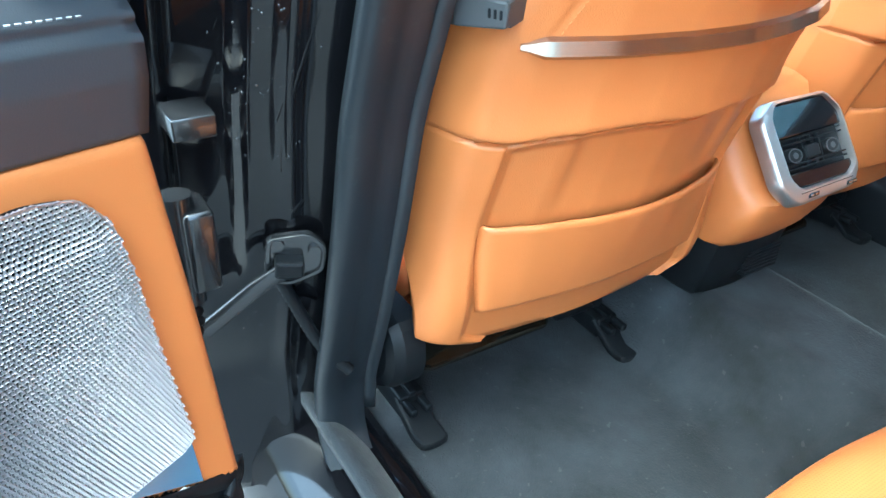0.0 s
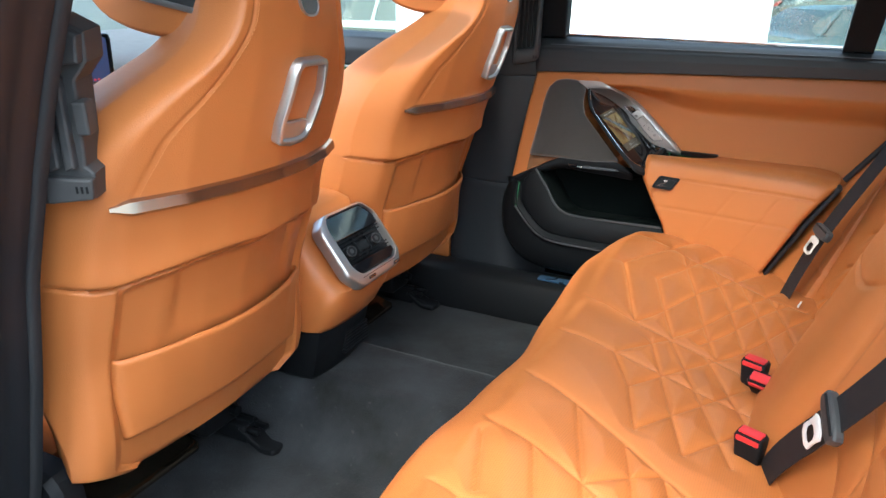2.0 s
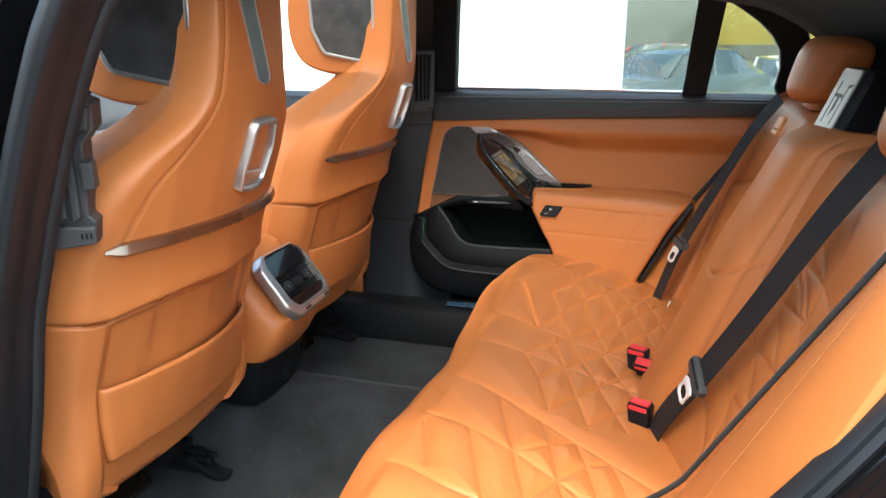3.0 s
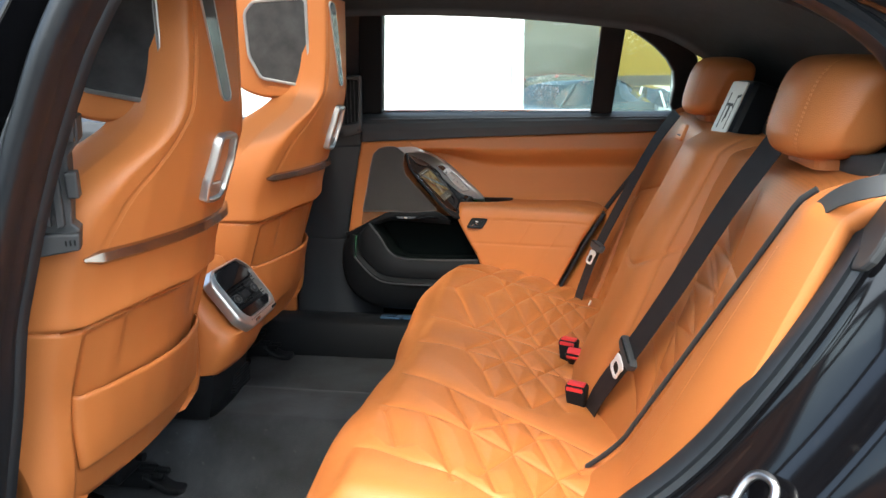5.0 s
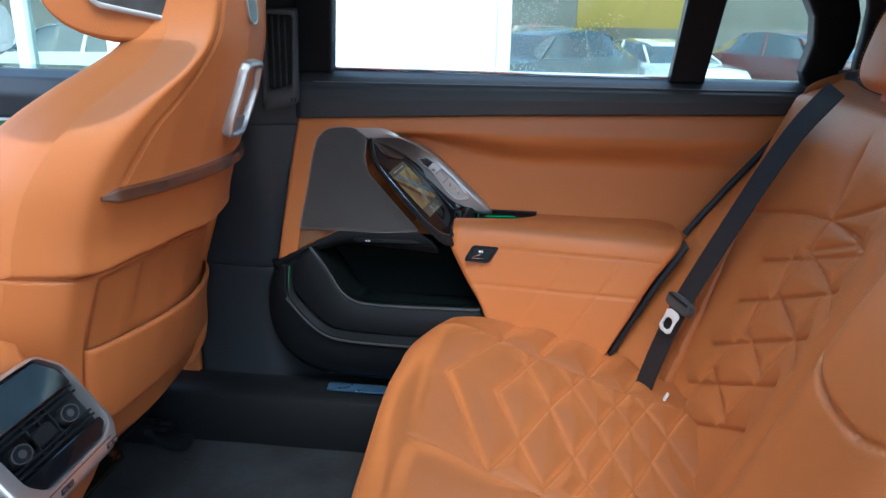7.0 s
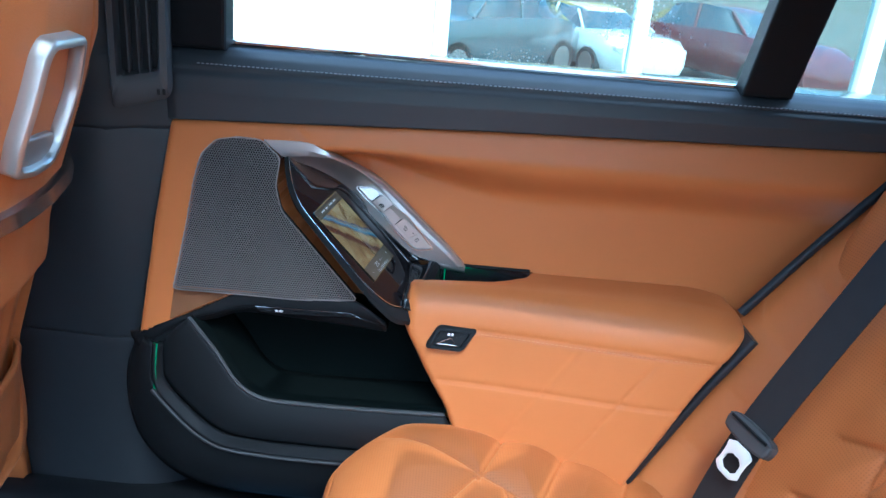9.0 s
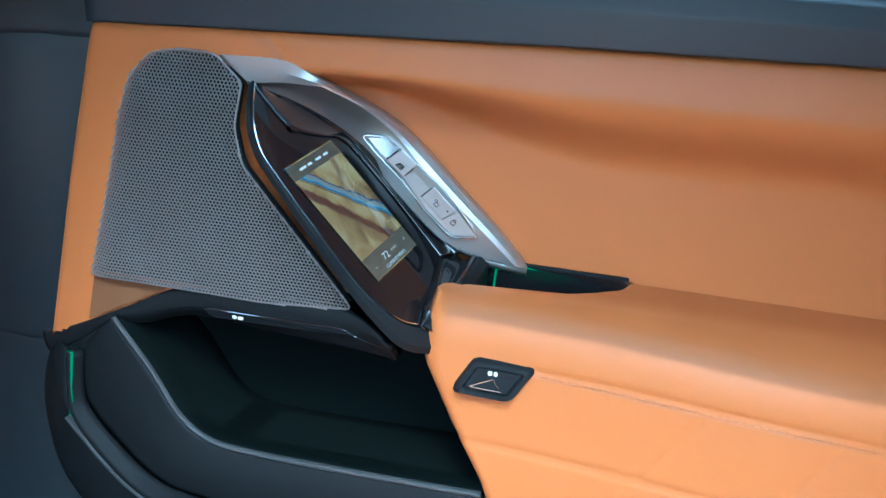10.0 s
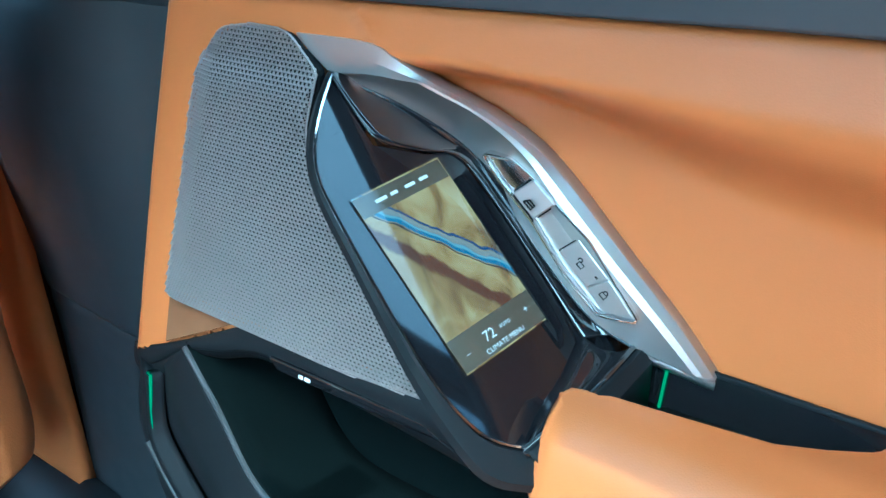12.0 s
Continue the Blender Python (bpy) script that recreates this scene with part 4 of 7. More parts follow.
def quilt_lines():
    """Diamond quilting of the cushion as line segments (x, y)."""
    segs = []
    # far seat: two long seams, chevrons and the diamond field
    segs += chain((0.180, 0.600), (0.284, 0.557), (0.355, 0.506), (0.414, 0.475), (0.498, 0.450), (0.560, 0.436), (0.640, 0.426))
    segs += chain((0.185, 0.246), (0.273, 0.205), (0.340, 0.160), (0.416, 0.131), (0.484, 0.116), (0.60, 0.090))
    for a, b in (((0.340, 0.505), (0.262, 0.395)), ((0.262, 0.395), (0.344, 0.160)), ((0.407, 0.467), (0.347, 0.346)), ((0.347, 0.346), (0.421, 0.140)), ((0.377, 0.491), (0.500, 0.125)), ((0.449, 0.462), (0.562, 0.150)), ((0.512, 0.443), (0.612, 0.180)), ((0.573, 0.432), (0.645, 0.240))):
        segs += chain(a, b)
    for x0, y0 in ((0.344, 0.160), (0.421, 0.148), (0.465, 0.150), (0.515, 0.135)):
        segs += chain((x0, y0), (x0 + 0.142, y0 + 0.282))
    for x0, y0 in ((0.344, 0.501), (0.417, 0.475), (0.498, 0.450), (0.560, 0.430)):
        segs += chain((x0, y0), (x0 + 0.060, y0 + 0.160))
    # middle place
    segs += chain((0.190, 0.070), (0.270, 0.045), (0.340, 0.016), (0.425, -0.004), (0.506, -0.020), (0.60, -0.030))
    segs += chain((0.340, 0.016), (0.388, -0.080), (0.425, -0.195)) + chain((0.340, 0.016), (0.416, 0.131))
    for a, b in (((0.388, -0.080), (0.529, 0.159)), ((0.423, -0.192), (0.560, 0.050)), ((0.500, -0.205), (0.62, 0.0)), ((0.387, 0.102), (0.499, -0.208)), ((0.420, 0.127), (0.565, -0.190)), ((0.484, 0.116), (0.62, -0.150))):
        segs += chain(a, b)
    # near seat
    segs += chain((0.190, -0.105), (0.277, -0.150), (0.333, -0.184), (0.421, -0.240), (0.486, -0.288), (0.549, -0.330), (0.62, -0.375))
    segs += chain((0.190, -0.282), (0.304, -0.336), (0.399, -0.388), (0.476, -0.430), (0.550, -0.475), (0.62, -0.520))
    segs += chain((0.176, -0.503), (0.210, -0.478), (0.246, -0.488), (0.330, -0.530), (0.394, -0.545), (0.44, -0.571), (0.50, -0.60))
    for row in (((0.332, -0.186), (0.373, -0.308), (0.399, -0.389), (0.460, -0.566)), ((0.421, -0.240), (0.453, -0.345), (0.476, -0.430), (0.525, -0.570)), ((0.486, -0.289), (0.513, -0.371), (0.550, -0.475), (0.58, -0.56)),
                ((0.549, -0.332), (0.587, -0.443)), ((0.316, -0.344), (0.356, -0.455), (0.396, -0.566)), ((0.240, -0.345), (0.290, -0.482)), ((0.399, -0.389), (0.438, -0.341), (0.484, -0.289)),
                ((0.476, -0.430), (0.513, -0.362), (0.549, -0.331)), ((0.430, -0.535), (0.476, -0.430)), ((0.510, -0.565), (0.550, -0.475), (0.592, -0.423))):
        segs += chain(*row)
    return segs


def cushion():
    c = thing("rear_bench_cushion", "tan perforated leather rear bench cushion with diamond quilting", "seat cushion", (0.4, YC, 0.42))
    o = arr((0.4, YC, 0.42))
    prof = resample(chaikin([(0.22, 0.33), (0.185, 0.38), (0.150, 0.47), (0.150, 0.535), (0.175, 0.575), (0.235, 0.592), (0.33, 0.592), (0.45, 0.575), (0.56, 0.553), (0.66, 0.535), (0.72, 0.52)], 3, False), 360)
    ys = np.linspace(-0.690, 0.655, 520)
    P, Y = np.meshgrid(np.arange(len(prof)), ys)
    X, Z = prof[P, 0], prof[P, 1]
    # round ends and front corners
    e = np.maximum(np.abs(Y + 0.0175) - 0.585, 0) / 0.087
    X = X + 0.16 * np.clip(e, 0, 1) ** 2.2 * np.clip((0.45 - X) / 0.3, 0, 1)
    drop = 0.11 * (1 - np.sqrt(np.clip(1 - np.clip(e, 0, 1) ** 2.4, 0, 1)))
    topness = smooth01((Z - 0.42) / 0.15)
    drop = drop * (1 - 0.7 * smooth01((X - 0.38) / 0.14) * (Y > 0))
    Z = Z - drop * topness
    Z = Z + topness * 0.034 * smooth01((np.abs(Y + 0.0175) - 0.40) / 0.17) * smooth01((X - 0.16) / 0.10) * (1 - 0.6 * smooth01((X - 0.42) / 0.2))
    near_mid = np.minimum(np.abs(Y - SEAT_Y[0]), np.abs(Y - SEAT_Y[1]))
    Z = Z + topness * 0.012 * np.cos(np.clip(near_mid / 0.20, 0, 1) * math.pi)
    X = X + 0.018 * np.exp(-((Y - YC) / 0.12) ** 2) * np.clip((0.40 - X) / 0.2, 0, 1)
    d = seg_dist(X, Y, quilt_lines())
    puff = 0.0150 * (1 - np.exp(-(d / 0.030) ** 0.78)) - 0.0055 - 0.0024 * np.exp(-(d / 0.0030) ** 2)
    mask = smooth01((X - 0.215) / 0.03) * (1 - smooth01((np.abs(Y + 0.0175) - 0.60) / 0.05))
    Z = Z + puff * mask * topness
    seam = np.abs(np.arange(len(prof))[None, :] - int(0.30 * len(prof)))
    Z = Z - 0.003 * np.exp(-(seam / 1.3) ** 2)
    verts = np.stack([X - o[0], Y - o[1], Z - o[2]], -1).reshape(-1, 3)
    mesh_ob("cushion_cover", verts, grid_faces(len(prof), len(ys)), M_perf, c, angle=80, thick=0.01)


cushion()


def back_plane(z):
    return 0.640 + 0.40 * (z - 0.53)


def back_quilt(m):
    """Quilting of one outer backrest as segments (y, z) about its middle m."""
    s = 1 if m > 0 else -1
    star = (-0.027, 0.897)
    rows = [[(0.25, 0.833), (0.172, 0.856), (0.05, 0.886), star], [star, (-0.025, 0.935), (-0.022, 1.03)], [star, (-0.165, 0.957)], [star, (-0.19, 0.897)],
            [star, (-0.016, 0.834), (0.006, 0.76), (0.030, 0.681), (0.058, 0.598), (0.075, 0.52)]]
    for a, b in ((0.793, 0.897), (0.720, 0.847), (0.640, 0.783), (0.565, 0.712), (0.490, 0.640)):
        rows.append([(0.095, a), (-0.185, b)])
    rows.append([star, (-0.156, 0.904), (-0.138, 0.834), (-0.124, 0.759), (-0.100, 0.670), (-0.07, 0.58)])
    for p, q in (((-0.016, 0.848), (-0.138, 0.834)), ((0.001, 0.776), (-0.124, 0.759)), ((0.024, 0.705), (-0.108, 0.685)), ((0.050, 0.620), (-0.085, 0.60)), ((-0.138, 0.834), (-0.21, 0.825)), ((-0.124, 0.759), (-0.21, 0.75)),
                 ((-0.016, 0.848), (-0.156, 0.904)), ((0.020, 0.830), (0.001, 0.776)), ((0.036, 0.750), (0.024, 0.705))):
        rows.append([p, q])
    segs = []
    for r in rows:
        segs += chain(*[(m + s * p[0], p[1]) for p in r])
    return segs


DOOR_EDGE = curve_at([0.40, 0.57, 0.70, 0.787, 0.90, 1.011, 1.07], [0.46, 0.555, 0.62, 0.672, 0.745, 0.822, 0.86])  # rear edge of the far door's lining
GAP = curve_at([0.44, 0.56, 0.76, 0.875, 0.98, 1.02, 1.10], [0.47, 0.551, 0.664, 0.746, 0.827, 0.862, 0.92])  # line between far bolster and door


def backrest():
    b = thing("rear_bench", "tan leather rear seat backrest with quilted outer seats", "backrest", (0.7, YC, 0.53))
    o = arr((0.7, YC, 0.53))
    ys = np.linspace(-0.600, 0.640, 420)
    zs = np.linspace(0.46, 1.085, 260)
    Y, Z = np.meshgrid(ys, zs)
    X = back_plane(Z)
    for m in SEAT_Y:
        w = np.clip(np.abs(Y - m) / 0.25, 0, 1.3)
        X = X + 0.020 * np.exp(-(w / 0.7) ** 4) - 0.014 * np.exp(-((w - 1.0) / 0.25) ** 2)
        d = seg_dist(Y, Z, back_quilt(m))
        inm = smooth01((0.26 - np.abs(Y - m)) / 0.03) * smooth01((1.03 - Z) / 0.05)
        X = X - ((0.0140 if m > 0 else 0.0070) * (1 - np.exp(-(d / 0.030) ** 0.78)) - (0.0050 if m > 0 else 0.0030) - (0.0022 if m > 0 else 0.0012) * np.exp(-(d / 0.0030) ** 2)) * inm
        X = X - 0.012 * np.exp(-((Z - 1.0) / 0.07) ** 2) * np.exp(-((Y - m) / 0.17) ** 4)
    top = smooth01((Z - 1.03) / 0.055)
    X = X + 0.05 * top ** 2
    verts = np.stack([X - o[0], Y - o[1], Z - 0.012 * top - o[2]], -1).reshape(-1, 3)
    mesh_ob("back_cover", verts, grid_faces(len(ys), len(zs)), M_perf_back, b, angle=80, thick=0.04)
    # proud middle section (folded armrest)
    def mid(u, v):
        z = 0.50 + 0.575 * v
        w = 0.118 + 0.020 * (1 - v) + 0.01 * math.sin(v * 3)
        a = 2 * u - 1
        y = -0.066 + 0.036 * (1 - v) + 1.07 * w * math.copysign(abs(a) ** 0.8, a)
        roll = abs(a) ** 4
        x = back_plane(z) - 0.066 + 0.075 * roll + 0.05 * max(0.0, (v - 0.93) / 0.07) ** 2 - 0.008 * math.exp(-((v - 0.62) / 0.2) ** 2)
        g = 0.006 * math.exp(-((abs(a) - 0.80) / 0.025) ** 2)
        cut = 0.640 - 0.13 * (1 - a * a) * 0.9 + 0.02
        g += 0.0055 * math.exp(-((v - cut) / 0.006) ** 2)
        return arr((x + g, y, z)) - o
    sheet("middle_armrest", mid, 90, 160, M_tan, b, "folded-up tan leather middle armrest", thick=0.02, angle=80)
    to = frame_axes(arr((0.772, -0.046, 1.066)) - o, (0.05, -0.99, 0.02), (0.37, 0.0, 0.93))
    slab("pull_loop", round_poly([(-0.026, -0.016), (0.026, -0.016), (0.022, 0.018), (-0.022, 0.018)], 0.008), lambda a, q, c: to(a, q, c), 0.006, M_tan, b, "tan leather pull loop", bevel=0.003)
    slab("loop_bar", rrect(0.028, 0.003, 0.001), lambda a, q, c: to(a, q - 0.006, c + 0.0055), 0.0012, M_plastic, b, bevel=0.0004)
    for y, z in ((-0.245, 0.516), (0.437, 0.558)):
        tg = frame_axes(arr((back_plane(z) - 0.022, y, z)) - o, (0, -1, 0), (0.37, 0, 0.93))
        slab("anchor_tag", rrect(0.008, 0.016, 0.003), lambda a, q, c: tg(a, q, c), 0.003, M_white_mark, b, "small white child-seat tag", bevel=0.001)
    # side bolsters
    for s in (-1, 1):
        y_out = -0.735 if s < 0 else 0.705
        def bol(u, v, s=s, y_out=y_out):
            z = 0.44 + 0.66 * v
            y_in = YC + s * (0.452 + 0.44 * (z - 0.65)) if s < 0 else 0.525 + 0.25 * (z - 0.63)
            x0 = back_plane(z) - 0.020
            a = u * math.pi * 0.5
            k = 0.5 + 0.5 * math.cos(math.pi * u)
            x = x0 + 0.004 - 0.010 * math.sqrt(1 - (1 - min(1.0, u * 6)) ** 2) - 0.012 * math.sin(min(1.0, u * 1.6) * math.pi / 2) + 0.070 * max(0.0, u - 0.45) ** 1.8
            if s > 0:
                k = float(smooth01(u / 0.75))
                x = (back_plane(z) - 0.010) * (1 - k) + (float(GAP(z)) + 0.006) * k - 0.004 * math.sin(min(1.0, u * 6) * math.pi)
                for zq in (0.60, 0.675, 0.75, 0.825, 0.915):
                    x += 0.003 * math.exp(-((z - zq - 0.05 * u) / 0.004) ** 2)
                return arr((x + 0.12 * max(0.0, (v - 0.93) / 0.07) ** 2, y_in + (0.668 - y_in) * u, z)) - o
            x += 0.12 * max(0.0, (v - 0.90) / 0.10) ** 2
            x -= 0.10 * max(0.0, (0.28 - v) / 0.28) ** 1.5
            return arr((x, y_in + (y_out - y_in) * u, z)) - o
        # Solid dark strips are added in place of the shade inside the gaps.
        if s < 0:
            line = [arr(bol(0.0, v)) + arr((-0.010, 0.005, 0.004)) for v in np.linspace(0.16, 0.93, 40)]
            sweep("gap_shade_strip", line, circle(0.0052, 8, 0.7), M_liner, b, "dark strip for the shade in the gap between backrest and bolster", up=(-0.9, 0, 0.4))
            stitches("bolster_thread", [arr(bol(0.42, v)) + arr((-0.0006, 0, 0)) for v in np.linspace(0.30, 0.85, 60)], M_thread_tan, b, (-0.9, -0.2, 0.3))
        else:
            line = [arr((float(GAP(z)) - 0.004, 0.663, z)) - o for z in np.linspace(0.78, 1.06, 24)]
            sweep("gap_shade_strip", line, circle(0.0065, 8, 0.8), M_rubber, b, "black strip for the shade in the gap between bolster and far door", up=(0, 1, 0))
            line = [arr((float(DOOR_EDGE(z)) - 0.001, 0.609, z)) - o for z in np.linspace(0.53, 0.778, 24)]
            sweep("gap_shade_strip", line, rrect(0.011, 0.050, 0.004, 2), M_rubber, b, "black strip for the shade in the gap between bolster and armrest", up=(0, 1, 0))
        sheet("side_bolster", bol, 40, 150, M_tan, b, "smooth tan leather side bolster", thick=0.03, angle=80)
    return b


backrest()


def bench_gap():
    """Dark filler between cushion and backrest, and the body behind the bench."""
    ob = box("bench_carcass", (0.70, -0.70, 0.30), (0.90, 0.68, 0.62), M_liner)
    tagged(ob, "dark fabric bench carcass behind the cushion", "seat base", kind="structure")


bench_gap()


def rear_headrest():
    h = thing("rear_headrest", "rounded tan leather rear headrest", "headrest", (0.88, 0, 1.09), group="rear headrests")

    def ring(s):
        out = []
        for k in range(44):
            a = 2 * math.pi * k / 44
            cx, cz = math.cos(a), math.sin(a)
            px = 0.054 * math.copysign(abs(cx) ** 0.6, cx)
            pz = 0.068 * math.copysign(abs(cz) ** 0.62, cz)
            q = max(0.0, 1 - abs(s) ** 3.2) ** 0.45
            w = 0.134 * s * (1.0 - 0.10 * (0.5 - 0.5 * cz))
            g = 0.0016 * math.exp(-((abs(s) - 0.55) / 0.02) ** 2)
            out.append((0.03 + (px * (1 - g / 0.05)) * (0.45 + 0.55 * q) + 0.03 * s * s + 0.25 * pz, w, 0.068 + pz * (0.55 + 0.45 * q)))
        return out
    loft("pad", [ring(s) for s in np.sin(np.linspace(-math.pi / 2, math.pi / 2, 60))], M_tan, h, angle=80)
    for s in (-0.56, 0.56):
        r = ring(s)
        stitches("pad_thread", [arr(p) + arr((-0.0008, 0, 0)) for p in r[12:33]], M_thread_tan, h, (-0.95, 0, 0.2))
        stitches("pad_thread", [arr(p) + arr((-0.0008, 0.006 if s > 0 else -0.006, 0)) for p in r[12:33]], M_thread_tan, h, (-0.95, 0, 0.2))
    slab("foot", rrect(0.14, 0.05, 0.02), lambda a, b, c: (0.035 + b, a, c - 0.012), 0.03, M_tan, h, bevel=0.008)
    return h


hr = rear_headrest()
hr.location = (0.862, 0.375, 1.072)
copy_thing(hr, pose(0.862, -0.435, 1.072))


def belt_guide():
    g = thing("centre_belt_guide", "grey plastic centre belt guide with slots and black side", "belt guide", (0.858, -0.085, 1.07))
    to = frame_axes((-0.012, 0.018, 0.045), (0.10, -0.99, 0.0), (0.36, 0.04, 0.93))
    slab("guide_body", rrect(0.100, 0.170, 0.012), lambda a, b, c: to(a + 0.006, b - 0.026, -0.055 + c), 0.050, M_plastic, g, "black plastic guide housing", bevel=0.012)
    slab("guide_face", rrect(0.086, 0.104, 0.008), lambda a, b, c: to(a - 0.003, b, -0.006 + c), 0.004, M_liquid_grey, g, "pale grey plastic face", bevel=0.0015)
    for ol in ([(-0.024, -0.040), (-0.019, -0.040), (-0.019, 0.030), (-0.024, 0.030)], [(-0.019, 0.004), (0.012, 0.004), (0.012, 0.010), (-0.019, 0.010)], [(-0.006, -0.030), (0.004, -0.016), (0.004, 0.004), (-0.006, 0.004)], [(0.018, -0.040), (0.022, -0.040), (0.022, -0.004), (0.018, -0.004)], [(0.022, -0.004), (0.022, 0.000), (0.012, 0.010), (0.012, 0.006)], [(0.022, 0.020), (0.036, 0.024), (0.036, 0.029), (0.022, 0.026)], [(0.018, 0.000), (0.022, 0.000), (0.022, 0.026), (0.018, 0.026)]):
        slab("guide_slot", ol, lambda a, b, c: to(a, b, -0.0025 + c), 0.0008, M_plastic, g, bevel=0.0002)


belt_guide()


def rear_belt(pts, tongue_at, face, label):
    b = thing("rear_seat_belt", label, "seat belt", tuple(pts[0]), group="rear seat belts")
    o = arr(pts[0])
    path = resample(chaikin(pts, 2, False), 40) + arr((-0.92, 0, 0.38)) * 0.017
    sweep("webbing", [p - o for p in path], [(-0.0235, -0.0008), (0.0235, -0.0008), (0.0235, 0.0008), (-0.0235, 0.0008)], M_belt, b, up=face)
    k = int(np.argmin(np.linalg.norm(path - arr(tongue_at), axis=1)))
    t = path[k - 1] - path[min(k + 1, 39)]
    up = arr(face)
    side = np.cross(t / np.linalg.norm(t), up)
    to = frame_axes(path[k] - o, side, t)
    n = to(0, 0, 1) - to(0, 0, 0)
    sg = 1.0 if n @ up > 0 else -1.0
    slab("tongue_grip", chaikin([(-0.036, -0.004), (-0.030, -0.015), (0.030, -0.015), (0.036, -0.004), (0.034, 0.012), (-0.034, 0.012)], 2), lambda a, q, c: to(a, q, sg * (c - 0.003)), 0.013, M_plastic_grey, b, "grey plastic tongue grip", bevel=0.004)
    sweep("grip_slot", [to(-0.028, 0.005, sg * 0.011), to(0.028, 0.005, sg * 0.011)], circle(0.002, 6), M_plastic, b, up=tuple(n))
    plate_o = resample(chaikin([(-0.016, -0.012), (0.016, -0.012), (0.013, -0.026), (0.015, -0.044), (-0.015, -0.044), (-0.013, -0.026)], 1), 40, True)
    plate_i = resample(chaikin([(-0.009, -0.023), (0.009, -0.023), (0.010, -0.039), (-0.010, -0.039)], 1), 40, True)
    frame_ring("tongue_plate", plate_o, plate_i, lambda a, q, c: to(1.25 * a + 0.006, 1.25 * q, sg * (c + 0.009)), 0.003, M_tongue, b, "bright steel latch tongue", bevel=0.0008)
    return b


rear_belt([(0.852, 0.500, 1.062), (0.80, 0.515, 0.985), (0.712, 0.508, 0.80), (0.660, 0.500, 0.690), (0.628, 0.488, 0.60), (0.612, 0.478, 0.545)], (0.662, 0.502, 0.698), (-0.86, -0.34, 0.36), "black seat belt with steel tongue hanging on the backrest")
rear_belt([(0.858, -0.425, 1.085), (0.81, -0.405, 1.00), (0.74, -0.330, 0.82), (0.682, -0.262, 0.680), (0.640, -0.205, 0.585), (0.622, -0.175, 0.520), (0.622, -0.160, 0.50)], (0.686, -0.266, 0.690), (-0.84, -0.40, 0.34), "black seat belt with steel tongue across the near seat")


def near_shoulder_belt():
    """The belt that climbs the near rear pillar beside the bolster."""
    b = thing("pillar_belt_loop", "grey belt running over the near bolster", "seat belt", (0.80, -0.60, 0.95))
    o = arr((0.80, -0.60, 0.95))
    pts = resample(chaikin([(0.790, -0.640, 0.945), (0.797, -0.658, 0.985), (0.808, -0.672, 1.018), (0.824, -0.705, 1.055), (0.836, -0.755, 1.078), (0.88, -0.78, 1.09)], 2, False), 24)
    sweep("webbing", [p - o for p in pts], [(-0.012, -0.001), (0.012, -0.001), (0.012, 0.001), (-0.012, 0.001)], M_plastic_grey, b, up=(-0.9, -0.2, 0.38))


near_shoulder_belt()


def belt_cover():
    c = thing("pillar_cover_cap", "dark grey oval plastic cap on the near bolster", "trim cap", (0.862, -0.710, 1.022))
    to = frame_axes((0, 0, 0), (0.10, -0.75, -0.05), (0.37, -0.3, 0.93))
    slab("cap", chaikin([(-0.035, -0.02), (-0.02, -0.04), (0.05, -0.035), (0.05, 0.05), (-0.02, 0.04)], 2), lambda a, b, h: to(a, b, h), 0.010, M_plastic_grey, c, bevel=0.004)


belt_cover()


def buckle(at, lean, button_up, label):
    b = thing("belt_buckle", label, "belt buckle", tuple(at), group="belt buckles")
    to = frame_axes((0, 0, 0), (0.93, -0.36, 0), lean)
    rings = []
    for q, w, h in ((-0.06, 0.034, 0.020), (0.0, 0.038, 0.025), (0.032, 0.043, 0.028), (0.037, 0.039, 0.024)):
        rings.append([to(p, q, c) for p, c in rrect(w, h, 0.005, 3)])
    loft("housing", rings, M_plastic, b)
    slab("release_button", rrect(0.034, 0.017, 0.002), lambda p, c, h: to(p, 0.036 + h, -c), 0.004, M_red, b, "red release button", bevel=0.001)
    slab("button_edge", rrect(0.034, 0.008, 0.002), lambda p, q, h: to(p, q + 0.031, 0.0128 + h), 0.0025, M_red, b, "red release button edge", bevel=0.001)


buckle((0.585, -0.152, 0.545), (-0.25, 0.0, 0.95), 1, "black seat belt buckle with red button in the quilted cushion")
buckle((0.570, 0.070, 0.553), (-0.25, 0.05, 0.95), 1, "black seat belt buckle with red button")
buckle((0.590, 0.050, 0.545), (-0.45, -0.35, 0.75), 1, "tilted black seat belt buckle with red button")
buckle((0.665, -0.555, 0.585), (-0.5, 0.3, 0.7), 1, "black plastic belt anchor by the near bolster")

# ---- rear doors ----
LEFT = curve_at([0.40, 0.47, 0.53, 0.60, 0.69, 0.85, 0.976, 1.06, 1.10], [-0.06, -0.085, -0.125, -0.128, -0.104, -0.084, -0.065, -0.052, -0.048])
RIGHT = DOOR_EDGE


def front_y(z):
    """The door's front skin, nearer to the cabin towards its foot."""
    return 0.658 - 0.155 * (0.97 - z)


